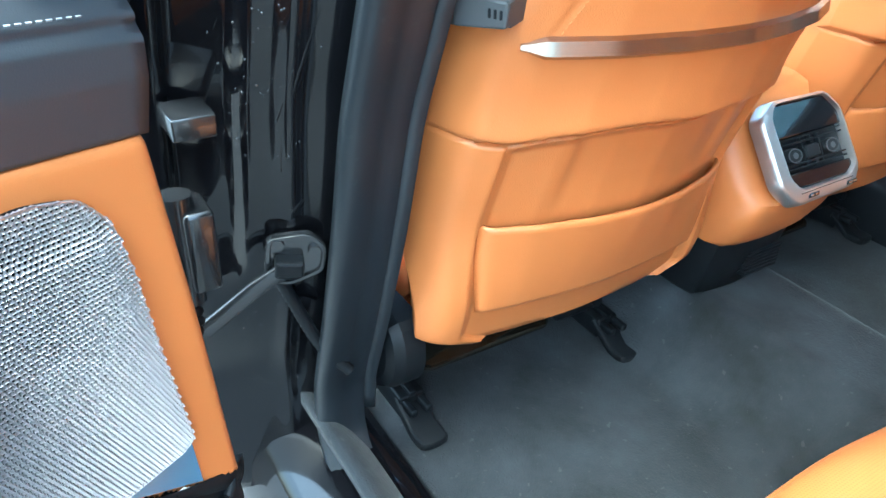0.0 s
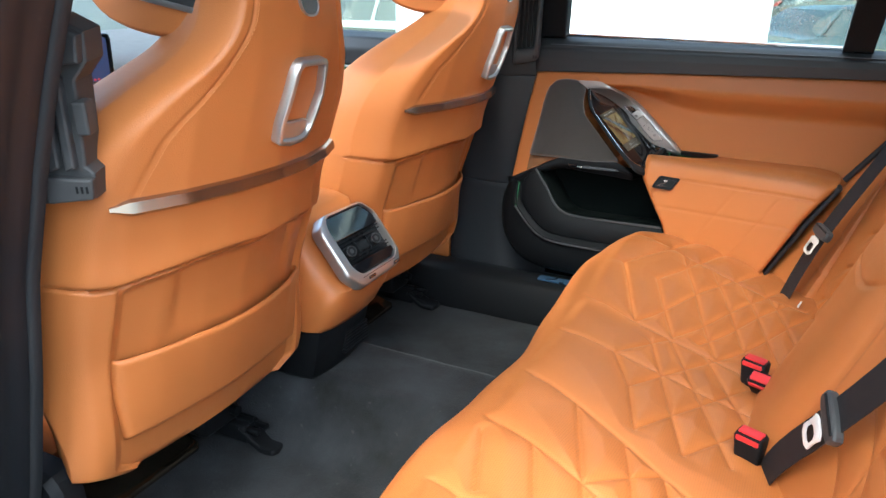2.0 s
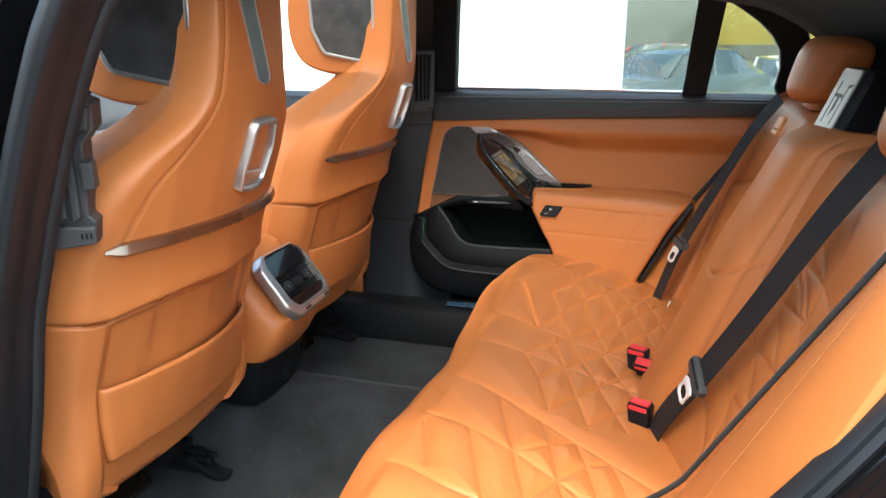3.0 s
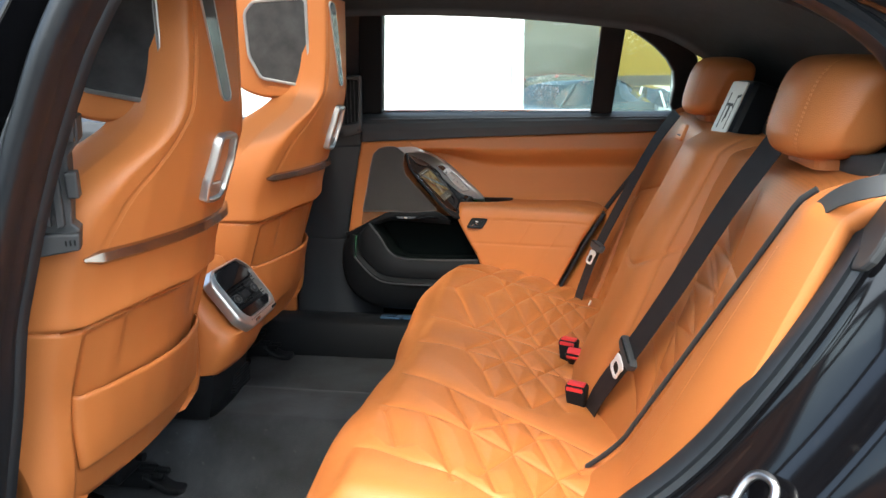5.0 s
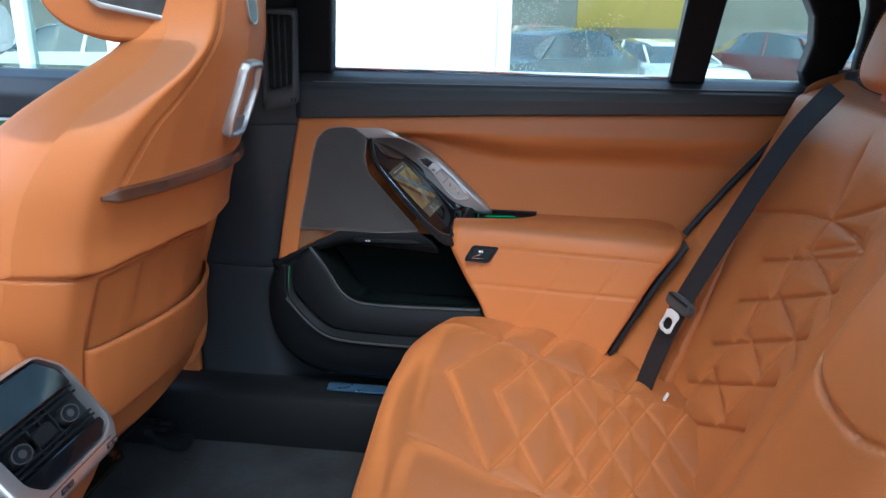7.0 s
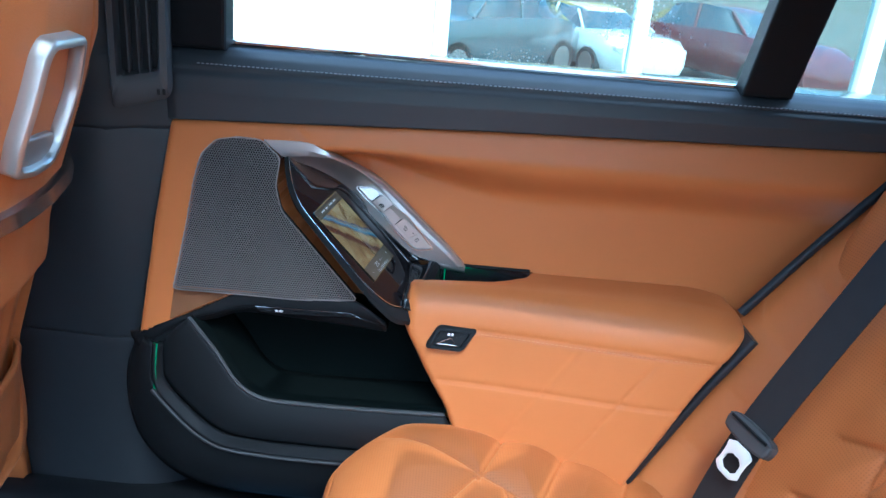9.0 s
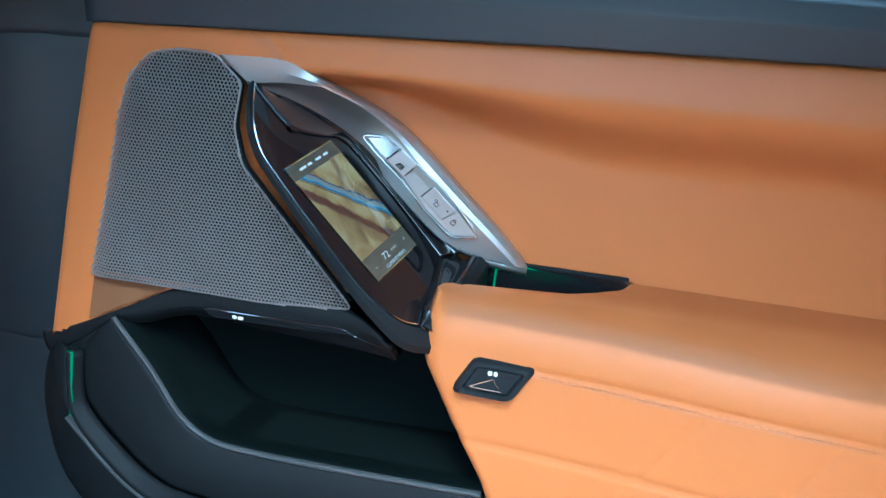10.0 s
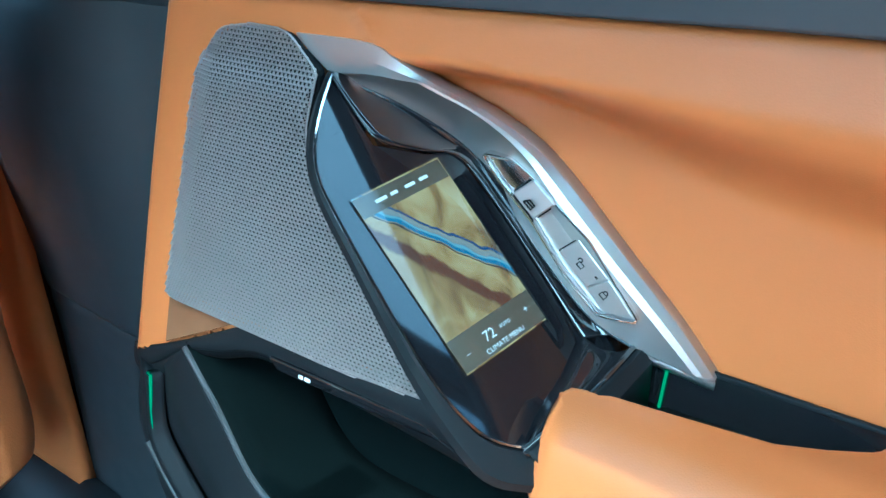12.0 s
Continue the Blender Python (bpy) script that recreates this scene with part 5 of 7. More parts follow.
HOLES = (
    arr([(0.060, 0.952), (0.100, 0.951), (0.136, 0.936), (0.186, 0.904), (0.246, 0.850), (0.300, 0.803), (0.255, 0.770), (0.240, 0.738), (0.185, 0.738), (0.112, 0.816), (0.074, 0.872), (0.068, 0.905)]),
    arr([(-0.170, 0.688), (-0.110, 0.694), (-0.058, 0.718), (0.020, 0.760), (0.165, 0.768), (0.200, 0.766), (0.235, 0.745), (0.30, 0.66), (0.36, 0.53), (-0.17, 0.53)]),
    arr([(0.20, 0.762), (0.20, 0.797), (0.31, 0.7975), (0.400, 0.794), (0.395, 0.762)]),
)


def in_hole(x, z):
    for p in HOLES:
        q = np.roll(p, -1, 0)
        c = (p[:, 1] > z) != (q[:, 1] > z)
        if np.sum(c & (x < (q[:, 0] - p[:, 0]) * (z - p[:, 1]) / (q[:, 1] - p[:, 1] + 1e-12) + p[:, 0])) % 2:
            return True
    return False


def skin_y(x, z):
    """Leather skin: proud band above and in front, hollow behind the handle."""
    hollow = smooth01((x - (0.152 + (0.93 - z) * 1.22) + 0.06) / 0.05) * smooth01((0.953 + 0.010 * x - z) / (0.016 + 0.050 * smooth01((x - 0.13) / 0.25)))
    y = front_y(z) + 0.008 * smooth01(x / 0.5)
    deep = 0.672 + 0.030 * smooth01((x - 0.11) / 0.08)
    return float(y * (1 - hollow) + deep * hollow)


def rear_door(side):
    """The far door in place, or the near one, mirrored and swung open."""
    far = side > 0
    d = thing("rear_door", ("closed" if far else "open") + " rear door lined in tan and black leather with speaker grille", "car door", group="rear doors")
    pivot = arr((-0.13, 0.72, 0.8))
    if far:
        d.location = pivot
        L = lambda x, y, z: arr((x, y, z)) - pivot
    else:
        d.matrix_basis = pose(-0.117, -0.951, 0.785, -4.34, -5.44, -58.63)
        L = lambda x, y, z: arr((x - pivot[0], -(y - pivot[1]), z - pivot[2]))
    sfx = lambda a, b, c: L(a, front_y(b) - c, b)

    # upper trim in black leather, with stitched seam
    def trim(u, v):
        x = LEFT(1.0) - 0.004 + (0.862 - LEFT(1.0)) * u
        zlo = 0.974 + 0.046 * x - 0.012 * max(0.0, x - 0.3)
        prof = [(0.0, 0.661), (0.35, 0.659), (0.58, 0.662), (0.66, 0.668), (0.70, 0.667), (0.85, 0.678), (0.95, 0.690), (1.0, 0.706)]
        y = np.interp(v, [p[0] for p in prof], [p[1] for p in prof])
        z = zlo + (1.060 - zlo) * (0.06 * 0 + v * (1.12 - 0.12 * v))
        return L(x, float(y) + 0.006 * float(smooth01(x / 0.6)), min(z, 1.0605))
    sheet("upper_trim", trim, 80, 40, M_black_leather, d, "black leather upper door trim", thick=0.02)
    zs = [1.0400 + 0.008 * x for x in np.linspace(-0.03, 0.84, 60)]
    stitches("trim_thread", [L(x, 0.6660 + 0.006 * float(smooth01(x / 0.6)), z) for x, z in zip(np.linspace(-0.03, 0.84, 60), zs)], M_thread, d, (0, -1 if far else 1, 0.3), length=0.0030, gap=0.0024, r=0.0006)

    # tan skin
    def skin(u, v):
        z = 0.545 + (0.978 - 0.545) * v
        x = LEFT(z) + (RIGHT(z) + 0.07 * float(smooth01((z - 0.60) / 0.12)) - LEFT(z)) * u
        z = z + (0.046 * x - 0.012 * max(0.0, x - 0.3)) * v ** 6 - 0.003 * v ** 6
        e = min(u / 0.012, 1.0)
        roll = 0.012 * (1 - math.sqrt(max(0.0, 1 - (1 - e) ** 2)))
        top = min((1 - v) / 0.02, 1.0)
        roll += 0.008 * (1 - math.sqrt(max(0.0, 1 - (1 - top) ** 2)))
        seam = 0.0035 * math.exp(-(((x - 0.073) - (0.985 - z) * 1.3) / 0.0035) ** 2) * float(smooth01((z - 0.955) / 0.01))
        return L(x, 0.718 if in_hole(x, z) else skin_y(x, z) + roll + seam, z)
    sheet("door_leather", skin, 230, 150, M_tan_fine, d, "tan leather door panel", thick=0.012, angle=70)

    # metal door body behind
    ol = [(float(LEFT(z)) - 0.045, z) for z in np.linspace(1.05, 0.36, 16)] + [(float(RIGHT(z)) + 0.18, z) for z in np.linspace(0.36, 1.05, 12)]
    slab("door_shell", ol, lambda a, b, c: L(a, 0.87 - c, b), 0.130, M_paint, d, "black painted door shell", bevel=0.012)

    # speaker grille: a perforated metal plate
    spk = round_poly([(-0.0545, 0.765), (-0.040, 0.842), (-0.030, 0.905), (-0.022, 0.936), (-0.004, 0.954), (0.022, 0.959), (0.050, 0.958), (0.074, 0.938), (0.070, 0.905), (0.078, 0.876), (0.130, 0.822), (0.178, 0.772), (0.100, 0.766), (0.022, 0.767)], 0.006, 3)
    GR_L = lambda z: -0.0545 + (z - 0.765) * 0.19
    def spk_y(x, z):
        return front_y(z) - 0.0035 + 0.0035 * float(smooth01((z - 0.925) / 0.016)) + 0.0035 * (1 - float(smooth01((x - GR_L(z)) / 0.016))) - 0.007
    slab("grille_backing", inset(spk, 0.0015), lambda a, b, c: L(a, front_y(b) + 0.003 - c, b), 0.005, M_plastic, d, bevel=0.001)
    pitch = 0.0031
    verts, faces = [], []
    ring = np.stack([np.cos(np.arange(6) * math.pi / 3 + math.pi / 6), np.sin(np.arange(6) * math.pi / 3 + math.pi / 6)], 1)
    knot = (0.0, 0.0012)
    poly = arr(spk)
    px, pz = poly[:, 0], poly[:, 1]
    qx, qz = np.roll(px, -1), np.roll(pz, -1)
    def inside(x, z):
        c = (pz > z) != (qz > z)
        return bool(np.sum(c & (x < (qx - px) * (z - pz) / (qz - pz + 1e-12) + px)) % 2)
    row = 0
    z = 0.765
    while z < 0.962:
        x = -0.07 + (pitch / 2 if row % 2 else 0)
        while x < 0.19:
            if inside(x, z):
                o = len(verts)
                for r, dy in ((pitch / math.sqrt(3), 0.0), (pitch * 0.450, 0.0004), (pitch * 0.400, 0.0016)):
                    verts += [L(x + r * a, spk_y(x + r * a, z + r * b) + dy - (knot[k % 2] if dy == 0.0 else 0.0), z + r * b) for k, (a, b) in enumerate(ring)]
                for k in range(6):
                    m = (k + 1) % 6
                    faces += [(o + k, o + m, o + 6 + m, o + 6 + k), (o + 6 + k, o + 6 + m, o + 12 + m, o + 12 + k)]
            x += pitch
        z += pitch * math.sqrt(3) / 2
        row += 1
    mesh_ob("speaker_grille", verts, faces, M_mesh, d, "perforated bright metal speaker grille", 30)
    edge = [L(a, spk_y(a, b) + 0.0005, b) for a, b in spk]
    sweep("grille_edge", edge, circle(0.0009, 6), M_mesh, d, up=(0, 1, 0), closed=True)
    slab("corner_inlay", [(-0.0600, 0.7225), (-0.0550, 0.7635), (0.020, 0.7655)], lambda a, b, c: sfx(a, b, c - 0.001), 0.004, M_brown if far else M_sky_inlay, d, "glossy brown corner inlay" if far else "glossy corner inlay with the sky's reflection painted blue", bevel=0.001)

    # silver handle trim: a pale upper facet, and a lower one that dives towards the display
    edge_o = [(0.052, 0.654, 0.957), (0.106, 0.655, 0.959), (0.122, 0.656, 0.951), (0.1376, 0.6590, 0.943), (0.165, 0.676, 0.928), (0.190, 0.689, 0.911), (0.212, 0.690, 0.894), (0.252, 0.691, 0.856), (0.287, 0.692, 0.825), (0.311, 0.693, 0.7985)]
    edge_i = [(0.0735, 0.657, 0.938), (0.085, 0.663, 0.9325), (0.102, 0.673, 0.9250), (0.126, 0.686, 0.9110), (0.147, 0.696, 0.897), (0.163, 0.699, 0.881), (0.179, 0.697, 0.861), (0.208, 0.693, 0.836), (0.239, 0.689, 0.8115), (0.2673, 0.6885, 0.8045)]
    A, B = chaikin(edge_o, 2, False), chaikin(edge_i, 2, False)
    n = len(A)
    at = np.linspace(0, 9, n)
    crease = np.interp(at, [0, 1, 2, 3, 4, 5, 6, 9], [0.99, 0.84, 0.46, 0.10, 0.07, 0.13, 0.20, 0.20])
    C = A * (1 - crease[:, None]) + B * crease[:, None]
    C[:, 1] = A[:, 1] + np.interp(at, [0, 2, 3, 5, 9], [0.002, 0.001, -0.002, -0.006, -0.006])
    rows = [A + arr((0, 0.012, 0)), A, A * 0.5 + C * 0.5 - arr((0, 0.0012, 0)), C]
    rows += [C * (1 - k) + B * k + arr((0, 0.004 * math.sin(math.pi * k), 0)) * np.interp(at, [0, 3, 5, 9], [0.3, 1, 0.2, 0])[:, None] for k in (0.12, 0.3, 0.5, 0.7, 0.88, 1.0)]
    rows += [B + arr((0, 0.010, 0))]
    mesh_ob("handle_trim", [L(*v) for r in rows for v in r], grid_faces(n, len(rows)), M_satin, d, "satin aluminium handle trim", 16, 0.002)
    mesh_ob("trim_foot", [L(*v) for v in ((0.2673, 0.6885, 0.8045), (0.311, 0.693, 0.7985), (0.311, 0.700, 0.790), (0.2673, 0.700, 0.794))], [(0, 1, 2, 3)], M_satin, d, "", 30, 0.003)
    # recessed control panel with window switch and lock buttons
    bp = lambda a, b, c: L(a, 0.6925 - c, b)
    bl = round_poly([(0.162, 0.899), (0.180, 0.8995), (0.195, 0.891), (0.210, 0.879), (0.231, 0.8635), (0.266, 0.8235), (0.243, 0.8205), (0.218, 0.842), (0.198, 0.866), (0.177, 0.884)], 0.003)
    ro_, ri_ = resample(inset(bl, -0.0016), 90, True), resample(bl, 90, True)
    frame_ring("plate_edge", ro_, ri_, lambda a, b, c: bp(a, b, c + 0.002), 0.0065, M_chrome, d, "bright control panel edge", bevel=0.001)
    slab("button_plate", bl, bp, 0.005, M_satin, d, "satin control plate", bevel=0.001)
    slab("switch_well", round_poly([(0.165, 0.8975), (0.181, 0.8985), (0.195, 0.890), (0.185, 0.8815), (0.179, 0.8835)], 0.002), lambda a, b, c: bp(a, b, c + 0.0045), 0.001, M_chrome, d, "dark reflecting finger well", bevel=0.0004)
    slab("window_switch", round_poly([(0.184, 0.881), (0.196, 0.892), (0.211, 0.881), (0.199, 0.869)], 0.0015), lambda a, b, c: bp(a, b, c * (1.0 + 22 * max(0.0, 0.892 - b)) + 0.004), 0.005, M_satin, d, "satin window switch", bevel=0.001)
    slab("switch_gap", round_poly([(0.182, 0.881), (0.196, 0.894), (0.2125, 0.881), (0.199, 0.8675)], 0.0015), lambda a, b, c: bp(a, b, c + 0.0048), 0.0008, M_plastic, d, bevel=0.0003)
    for q in ([(0.2150, 0.8520), (0.2255, 0.8625), (0.2460, 0.8435), (0.2335, 0.8345)], [(0.2338, 0.8341), (0.2463, 0.8431), (0.2640, 0.8240), (0.2440, 0.8225)]):
        slab("lock_button", round_poly(q, 0.0012), lambda a, b, c: bp(a, b, c + 0.0045), 0.0022, M_satin, d, "satin lock button", bevel=0.0007)
    sweep("button_gap", [bp(0.2145, 0.8518, 0.0052), bp(0.2258, 0.8630, 0.0052)], circle(0.0007, 6), M_plastic, d, up=(0, 1, 0))
    def icon(lines, centre, s, depth, r=0.0005):
        for ln in lines:
            sweep("icon", [bp(centre[0] + s * (0.78 * a + 0.62 * b), centre[1] + s * (-0.62 * a + 0.78 * b), depth) for a, b in ln], circle(r, 5), M_plastic, d, up=(0, 1, 0))
    icon([[(-1.2, -0.7), (-0.5, 0.6), (1, 0.6), (1, -0.7), (-1.2, -0.7)], [(-0.8, 0.0), (1, 0.0)]], (0.1965, 0.8785), 0.0028, 0.0128, 0.0006)
    for c0, k in (((0.229, 0.848), -0.9), ((0.2445, 0.8335), 0.0)):
        icon([[(-0.8, -1), (0.8, -1), (0.8, 0.2), (-0.8, 0.2), (-0.8, -1)], [(-0.5 + k, 0.2), (-0.5 + k, 0.8), (k, 1.1), (0.5 + k, 0.8), (0.5 + k, 0.2)]], c0, 0.0024, 0.0068, 0.0004)
    icon([[(-0.4, 0), (0.4, 0)]], (0.2385, 0.8425), 0.0024, 0.0068, 0.0005)
    # display: gloss black hood, bezel and screen
    TL, TR, BL = arr((0.120, 0.6164, 0.8824)), arr((0.137, 0.676, 0.894)), arr((0.199, 0.615, 0.801))
    right, down = (TR - TL) / np.linalg.norm(TR - TL), (BL - TL) / np.linalg.norm(BL - TL)
    nrm = np.cross(down, right)
    nrm = nrm if nrm @ arr((0, -1, 0.5)) > 0 else -nrm
    def S(a, b, c):
        p = TL + a * right + b * down + c * nrm
        return L(*p)
    rim_out = [(0.0328, -0.0709), (0.0128, -0.0551), (-0.0025, -0.0393), (-0.0123, -0.0218), (-0.0173, -0.0008), (-0.0208, 0.0312), (-0.0261, 0.0706), (-0.0296, 0.1070), (-0.0295, 0.1384), (-0.0265, 0.1660), (-0.004, 0.186)]
    rim_in = [(0.0332, -0.0680), (0.0135, -0.0511), (-0.0010, -0.0350), (-0.0102, -0.0190), (-0.0127, -0.0022), (-0.0163, 0.0354), (-0.0190, 0.0713), (-0.0207, 0.1056), (-0.0171, 0.1327), (-0.0098, 0.1500), (0.0052, 0.1638)]
    ro, ri = chaikin(rim_out, 2, False), chaikin(rim_in, 2, False)
    gl = list(ri) + [(0.0267, 0.1542), (0.0517, 0.1473), (0.0772, 0.1353), (0.0784, 0.1160), (0.0802, 0.0568), (0.0775, 0.0031), (0.0573, -0.006), (0.0325, -0.0226)]
    slab("display_glass", gl, lambda a, b, c: S(a, b, c - 0.006), 0.005, M_display, d, "gloss black touch display glass", bevel=0.0008)
    w, h = 0.0630, 0.1135
    scr = mesh_ob("display_picture", [S(0, 0, 0.0004), S(w, 0, 0.0004), S(w, h, 0.0004), S(0, h, 0.0004)], [(0, 1, 2, 3)], M_screen, d, "lit touch display with a desert picture and climate controls")
    uv = scr.data.uv_layers.new(name="UVMap")
    for poly_ in scr.data.polygons:
        for li in poly_.loop_indices:
            v = scr.data.vertices[scr.data.loops[li].vertex_index].co
            corner = min(range(4), key=lambda k: (Vector(S(*((0, 0, 0.0004), (w, 0, 0.0004), (w, h, 0.0004), (0, h, 0.0004))[k])) - v).length)
            uv.data[li].uv = ((0, 1), (1, 1), (1, 0), (0, 0))[corner]
    bars = [("top_bar", 0.0, 0.062, 0.001, 0.013, M_dim), ("bottom_bar", 0.0, 0.063, 0.0925, 0.1125, M_dim)]
    for nm, a0, a1, b0, b1, mm in bars:
        mesh_ob(nm, [S(a0, b0, 0.0007), S(a1, b0, 0.0007), S(a1, b1, 0.0007), S(a0, b1, 0.0007)], [(0, 1, 2, 3)], mm, scr)
    if far:
        writing("72", S, 0.021, 0.1045, 0.0085, scr)
        writing("AUTO", S, 0.0335, 0.1025, 0.003, scr)
        writing("CLIMATE MENU", S, 0.0175, 0.1108, 0.0042, scr)
        writing("+", S, 0.053, 0.1035, 0.006, scr)
        writing("\u2212", S, 0.006, 0.1065, 0.006, scr)
        for k, wd in enumerate((0.010, 0.007, 0.009, 0.008)):
            a0 = 0.012 + 0.0105 * k
            mesh_ob("title_bar", [S(a0, 0.0062, 0.001), S(a0 + wd - 0.002, 0.0062, 0.001), S(a0 + wd - 0.002, 0.0082, 0.001), S(a0, 0.0082, 0.001)], [(0, 1, 2, 3)], M_ui, scr)
    # hood around the display: from bezel edge back to the glass
    back = arr((0, 0.05, 0)) if far else arr((0, -0.05, 0))
    rings = [[S(*p, -0.002) + back for p in ro], [S(*p, -0.002) for p in ro], [S(*p, 0.003) for p in 0.85 * ro + 0.15 * ri], [S(*p, 0.0045) for p in 0.4 * ro + 0.6 * ri], [S(*p, 0.003) for p in 0.1 * ro + 0.9 * ri], [S(*p, -0.002) for p in ri]]
    mesh_ob("display_frame", [v for r in rings for v in r], grid_faces(len(ro), len(rings)), M_plastic, d, "black satin display surround", 40, 0.002)
    sweep("chrome_edge", [S(*p, 0.0025) for p in ri], circle(0.0011, 6), M_chrome, d, "thin chrome edge", up=(0, 1, 0))
    # gloss black hood wall between the silver trim and the display glass
    ge = chaikin([(0.0332, -0.0690), (0.0330, -0.052), (0.0330, -0.036), (0.0345, -0.0226), (0.0573, -0.006), (0.0775, 0.0031), (0.0795, 0.030), (0.0802, 0.070), (0.0790, 0.110), (0.0772, 0.1353)], 2, False)
    lower = arr([TL + a * right + b * down - 0.001 * nrm for a, b in ge])
    hood = [B + arr((0, 0.001, 0))] + [B * (1 - k) + lower * k + arr((0, 0.010 * math.sin(math.pi * k), 0)) for k in (0.15, 0.35, 0.55, 0.75, 0.9)] + [lower]
    mesh_ob("gloss_face", [L(*v) for r in hood for v in r], grid_faces(n, len(hood)), M_piano, d, "gloss black hood beside the display", 60, 0.002)
    hi_e = chaikin([(0.2673, 0.6885, 0.8045), (0.2650, 0.672, 0.802), (0.2592, 0.650, 0.7945), (0.2370, 0.612, 0.7700)], 2, False)
    lo_e = chaikin([TL + a * right + b * down - 0.001 * nrm for a, b in ((0.0772, 0.1353), (0.0517, 0.1473), (0.0267, 0.1542), (0.0052, 0.1638))], 2, False)
    rings = [[L(*(p * (1 - k) + q * k + arr((0.004, 0, -0.006)) * math.sin(math.pi * k))) for p, q in zip(lo_e, hi_e)] for k in (0, 0.2, 0.4, 0.6, 0.8, 1.0)]
    mesh_ob("hood_corner", [v for r in rings for v in r], grid_faces(len(lo_e), len(rings)), M_piano, d, "gloss black hood corner", 60, 0.003)
    rings = [[L(*(p + arr(o_))) for p in hi_e] for o_ in ((0, 0, 0), (0.003, 0, 0.0005), (0.010, 0.0, -0.004), (0.012, 0, -0.04))]
    mesh_ob("hood_foot", [v for r in rings for v in r], grid_faces(len(hi_e), len(rings)), M_plastic, d, "black satin edge behind the display hood", 30, 0.002)
    # dark back of the display housing
    slab("housing_back", chaikin([(0.075, 0.93), (0.11, 0.93), (0.26, 0.80), (0.245, 0.75), (0.20, 0.74), (0.07, 0.88)], 1), lambda a, b, c: L(a, 0.705 - c, b), 0.008, M_piano, d, bevel=0.001)

    # armrest
    xf = curve_at([0.52, 0.640, 0.682, 0.743, 0.779, 0.80], [0.345, 0.296, 0.270, 0.237, 0.239, 0.244])
    sec = resample(chaikin([(0.715, 0.7955), (0.69, 0.794), (0.660, 0.7925), (0.638, 0.795), (0.618, 0.790), (0.609, 0.772), (0.605, 0.745), (0.599, 0.690), (0.595, 0.645), (0.592, 0.59), (0.590, 0.52)], 2, False), 60)
    def arm(u, v):
        k = v * 59
        i = min(int(k), 58)
        y, z = sec[i] * (1 - (k - i)) + sec[i + 1] * (k - i)
        x0 = float(xf(z)) + float(np.interp(y, [0.636, 0.648, 0.653, 0.658, 0.664, 0.674, 0.686, 0.700], [0.0, 0.004, 0.020, 0.060, 0.105, 0.128, 0.150, 0.158]))
        x1 = float(RIGHT(z)) - 0.010
        e0, e1 = min(u / 0.04, 1), min((1 - u) / 0.05, 1)
        roll = 0.022 * (1 - math.sqrt(max(0, 1 - (1 - e0) ** 2))) + 0.030 * (1 - math.sqrt(max(0, 1 - (1 - e1) ** 2)))
        if z > 0.785:
            roll *= float(smooth01((0.64 - y) / 0.02)) if u < 0.5 else 1.0
        x = x0 + (x1 - x0) * u
        y = y - 0.030 * float(smooth01((x - 0.27) / 0.34)) * float(smooth01((0.66 - y) / 0.05))
        seam = 0.0
        if z < 0.785:
            for zz, dep in ((0.7505, 0.003), (0.680, 0.0022)):
                seam += dep * math.exp(-((z - zz) / 0.0022) ** 2) * (1 if x > 0.325 or zz < 0.7 else 0)
            for x_ in (0.457, 0.552):
                seam += 0.0018 * math.exp(-(((x - x_) + (0.742 - z) * 0.60) / 0.0022) ** 2) * float(smooth01((0.745 - z) / 0.008))
            seam += 0.0022 * math.exp(-(((x - 0.282) - (z - 0.722) * 0.9) / 0.002) ** 2) * float(smooth01((0.728 - z) / 0.004) * smooth01((z - 0.690) / 0.004))
        down = 0.012 * max(0.0, (u - 0.75) / 0.25) ** 2 * float(smooth01((z - 0.70) / 0.09))
        return L(x, y + roll + seam, z - down)
    sheet("armrest", arm, 130, 110, M_tan_fine, d, "padded tan leather armrest", thick=0.012, angle=70)
    stitches("armrest_thread", [L(x, 0.6045 - 0.030 * float(smooth01((x - 0.27) / 0.34)), 0.7475) for x in np.linspace(0.335, 0.62, 40)], M_thread_tan, d, (0, -1 if far else 1, 0.3))
    # seat switch: a slanted bezel round a gloss paddle with a bright edge
    swl = round_poly([(0.266, 0.725), (0.282, 0.7545), (0.332, 0.753), (0.314, 0.7235)], 0.006)
    yy = lambda b: 0.6035 + (b - 0.745) * 0.25
    slw = round_poly([(0.2765, 0.7305), (0.286, 0.7480), (0.3215, 0.7470), (0.3105, 0.7290)], 0.002)
    frame_ring("seat_switch", resample(swl, 70, True), resample(slw, 70, True), lambda a, b, c: L(a, yy(b) + 0.005 - c, b), 0.009, M_plastic, d, "black seat switch bezel", bevel=0.002)
    slab("switch_paddle", slw, lambda a, b, c: L(a, yy(b) + 0.002 - c, b), 0.004, M_plastic, d, "black switch paddle", bevel=0.001)
    sweep("switch_edge", [L(a, yy(b) - 0.0026, b) for a, b in ((0.281, 0.7320), (0.2985, 0.7400), (0.306, 0.7310), (0.282, 0.7315))], circle(0.0006, 6), M_chrome, d, "bright switch edge", up=(0, 1, 0))
    for a, w_ in ((-0.0022, 0.0035), (0.0022, 0.003)):
        slab("switch_icon", rrect(w_, 0.0035, 0.0012), lambda p, q, c: L(p + 0.298 + a, yy(q + 0.7445) - 0.0018 - c, q + 0.7440), 0.0006, M_white_mark, d, bevel=0.0002)
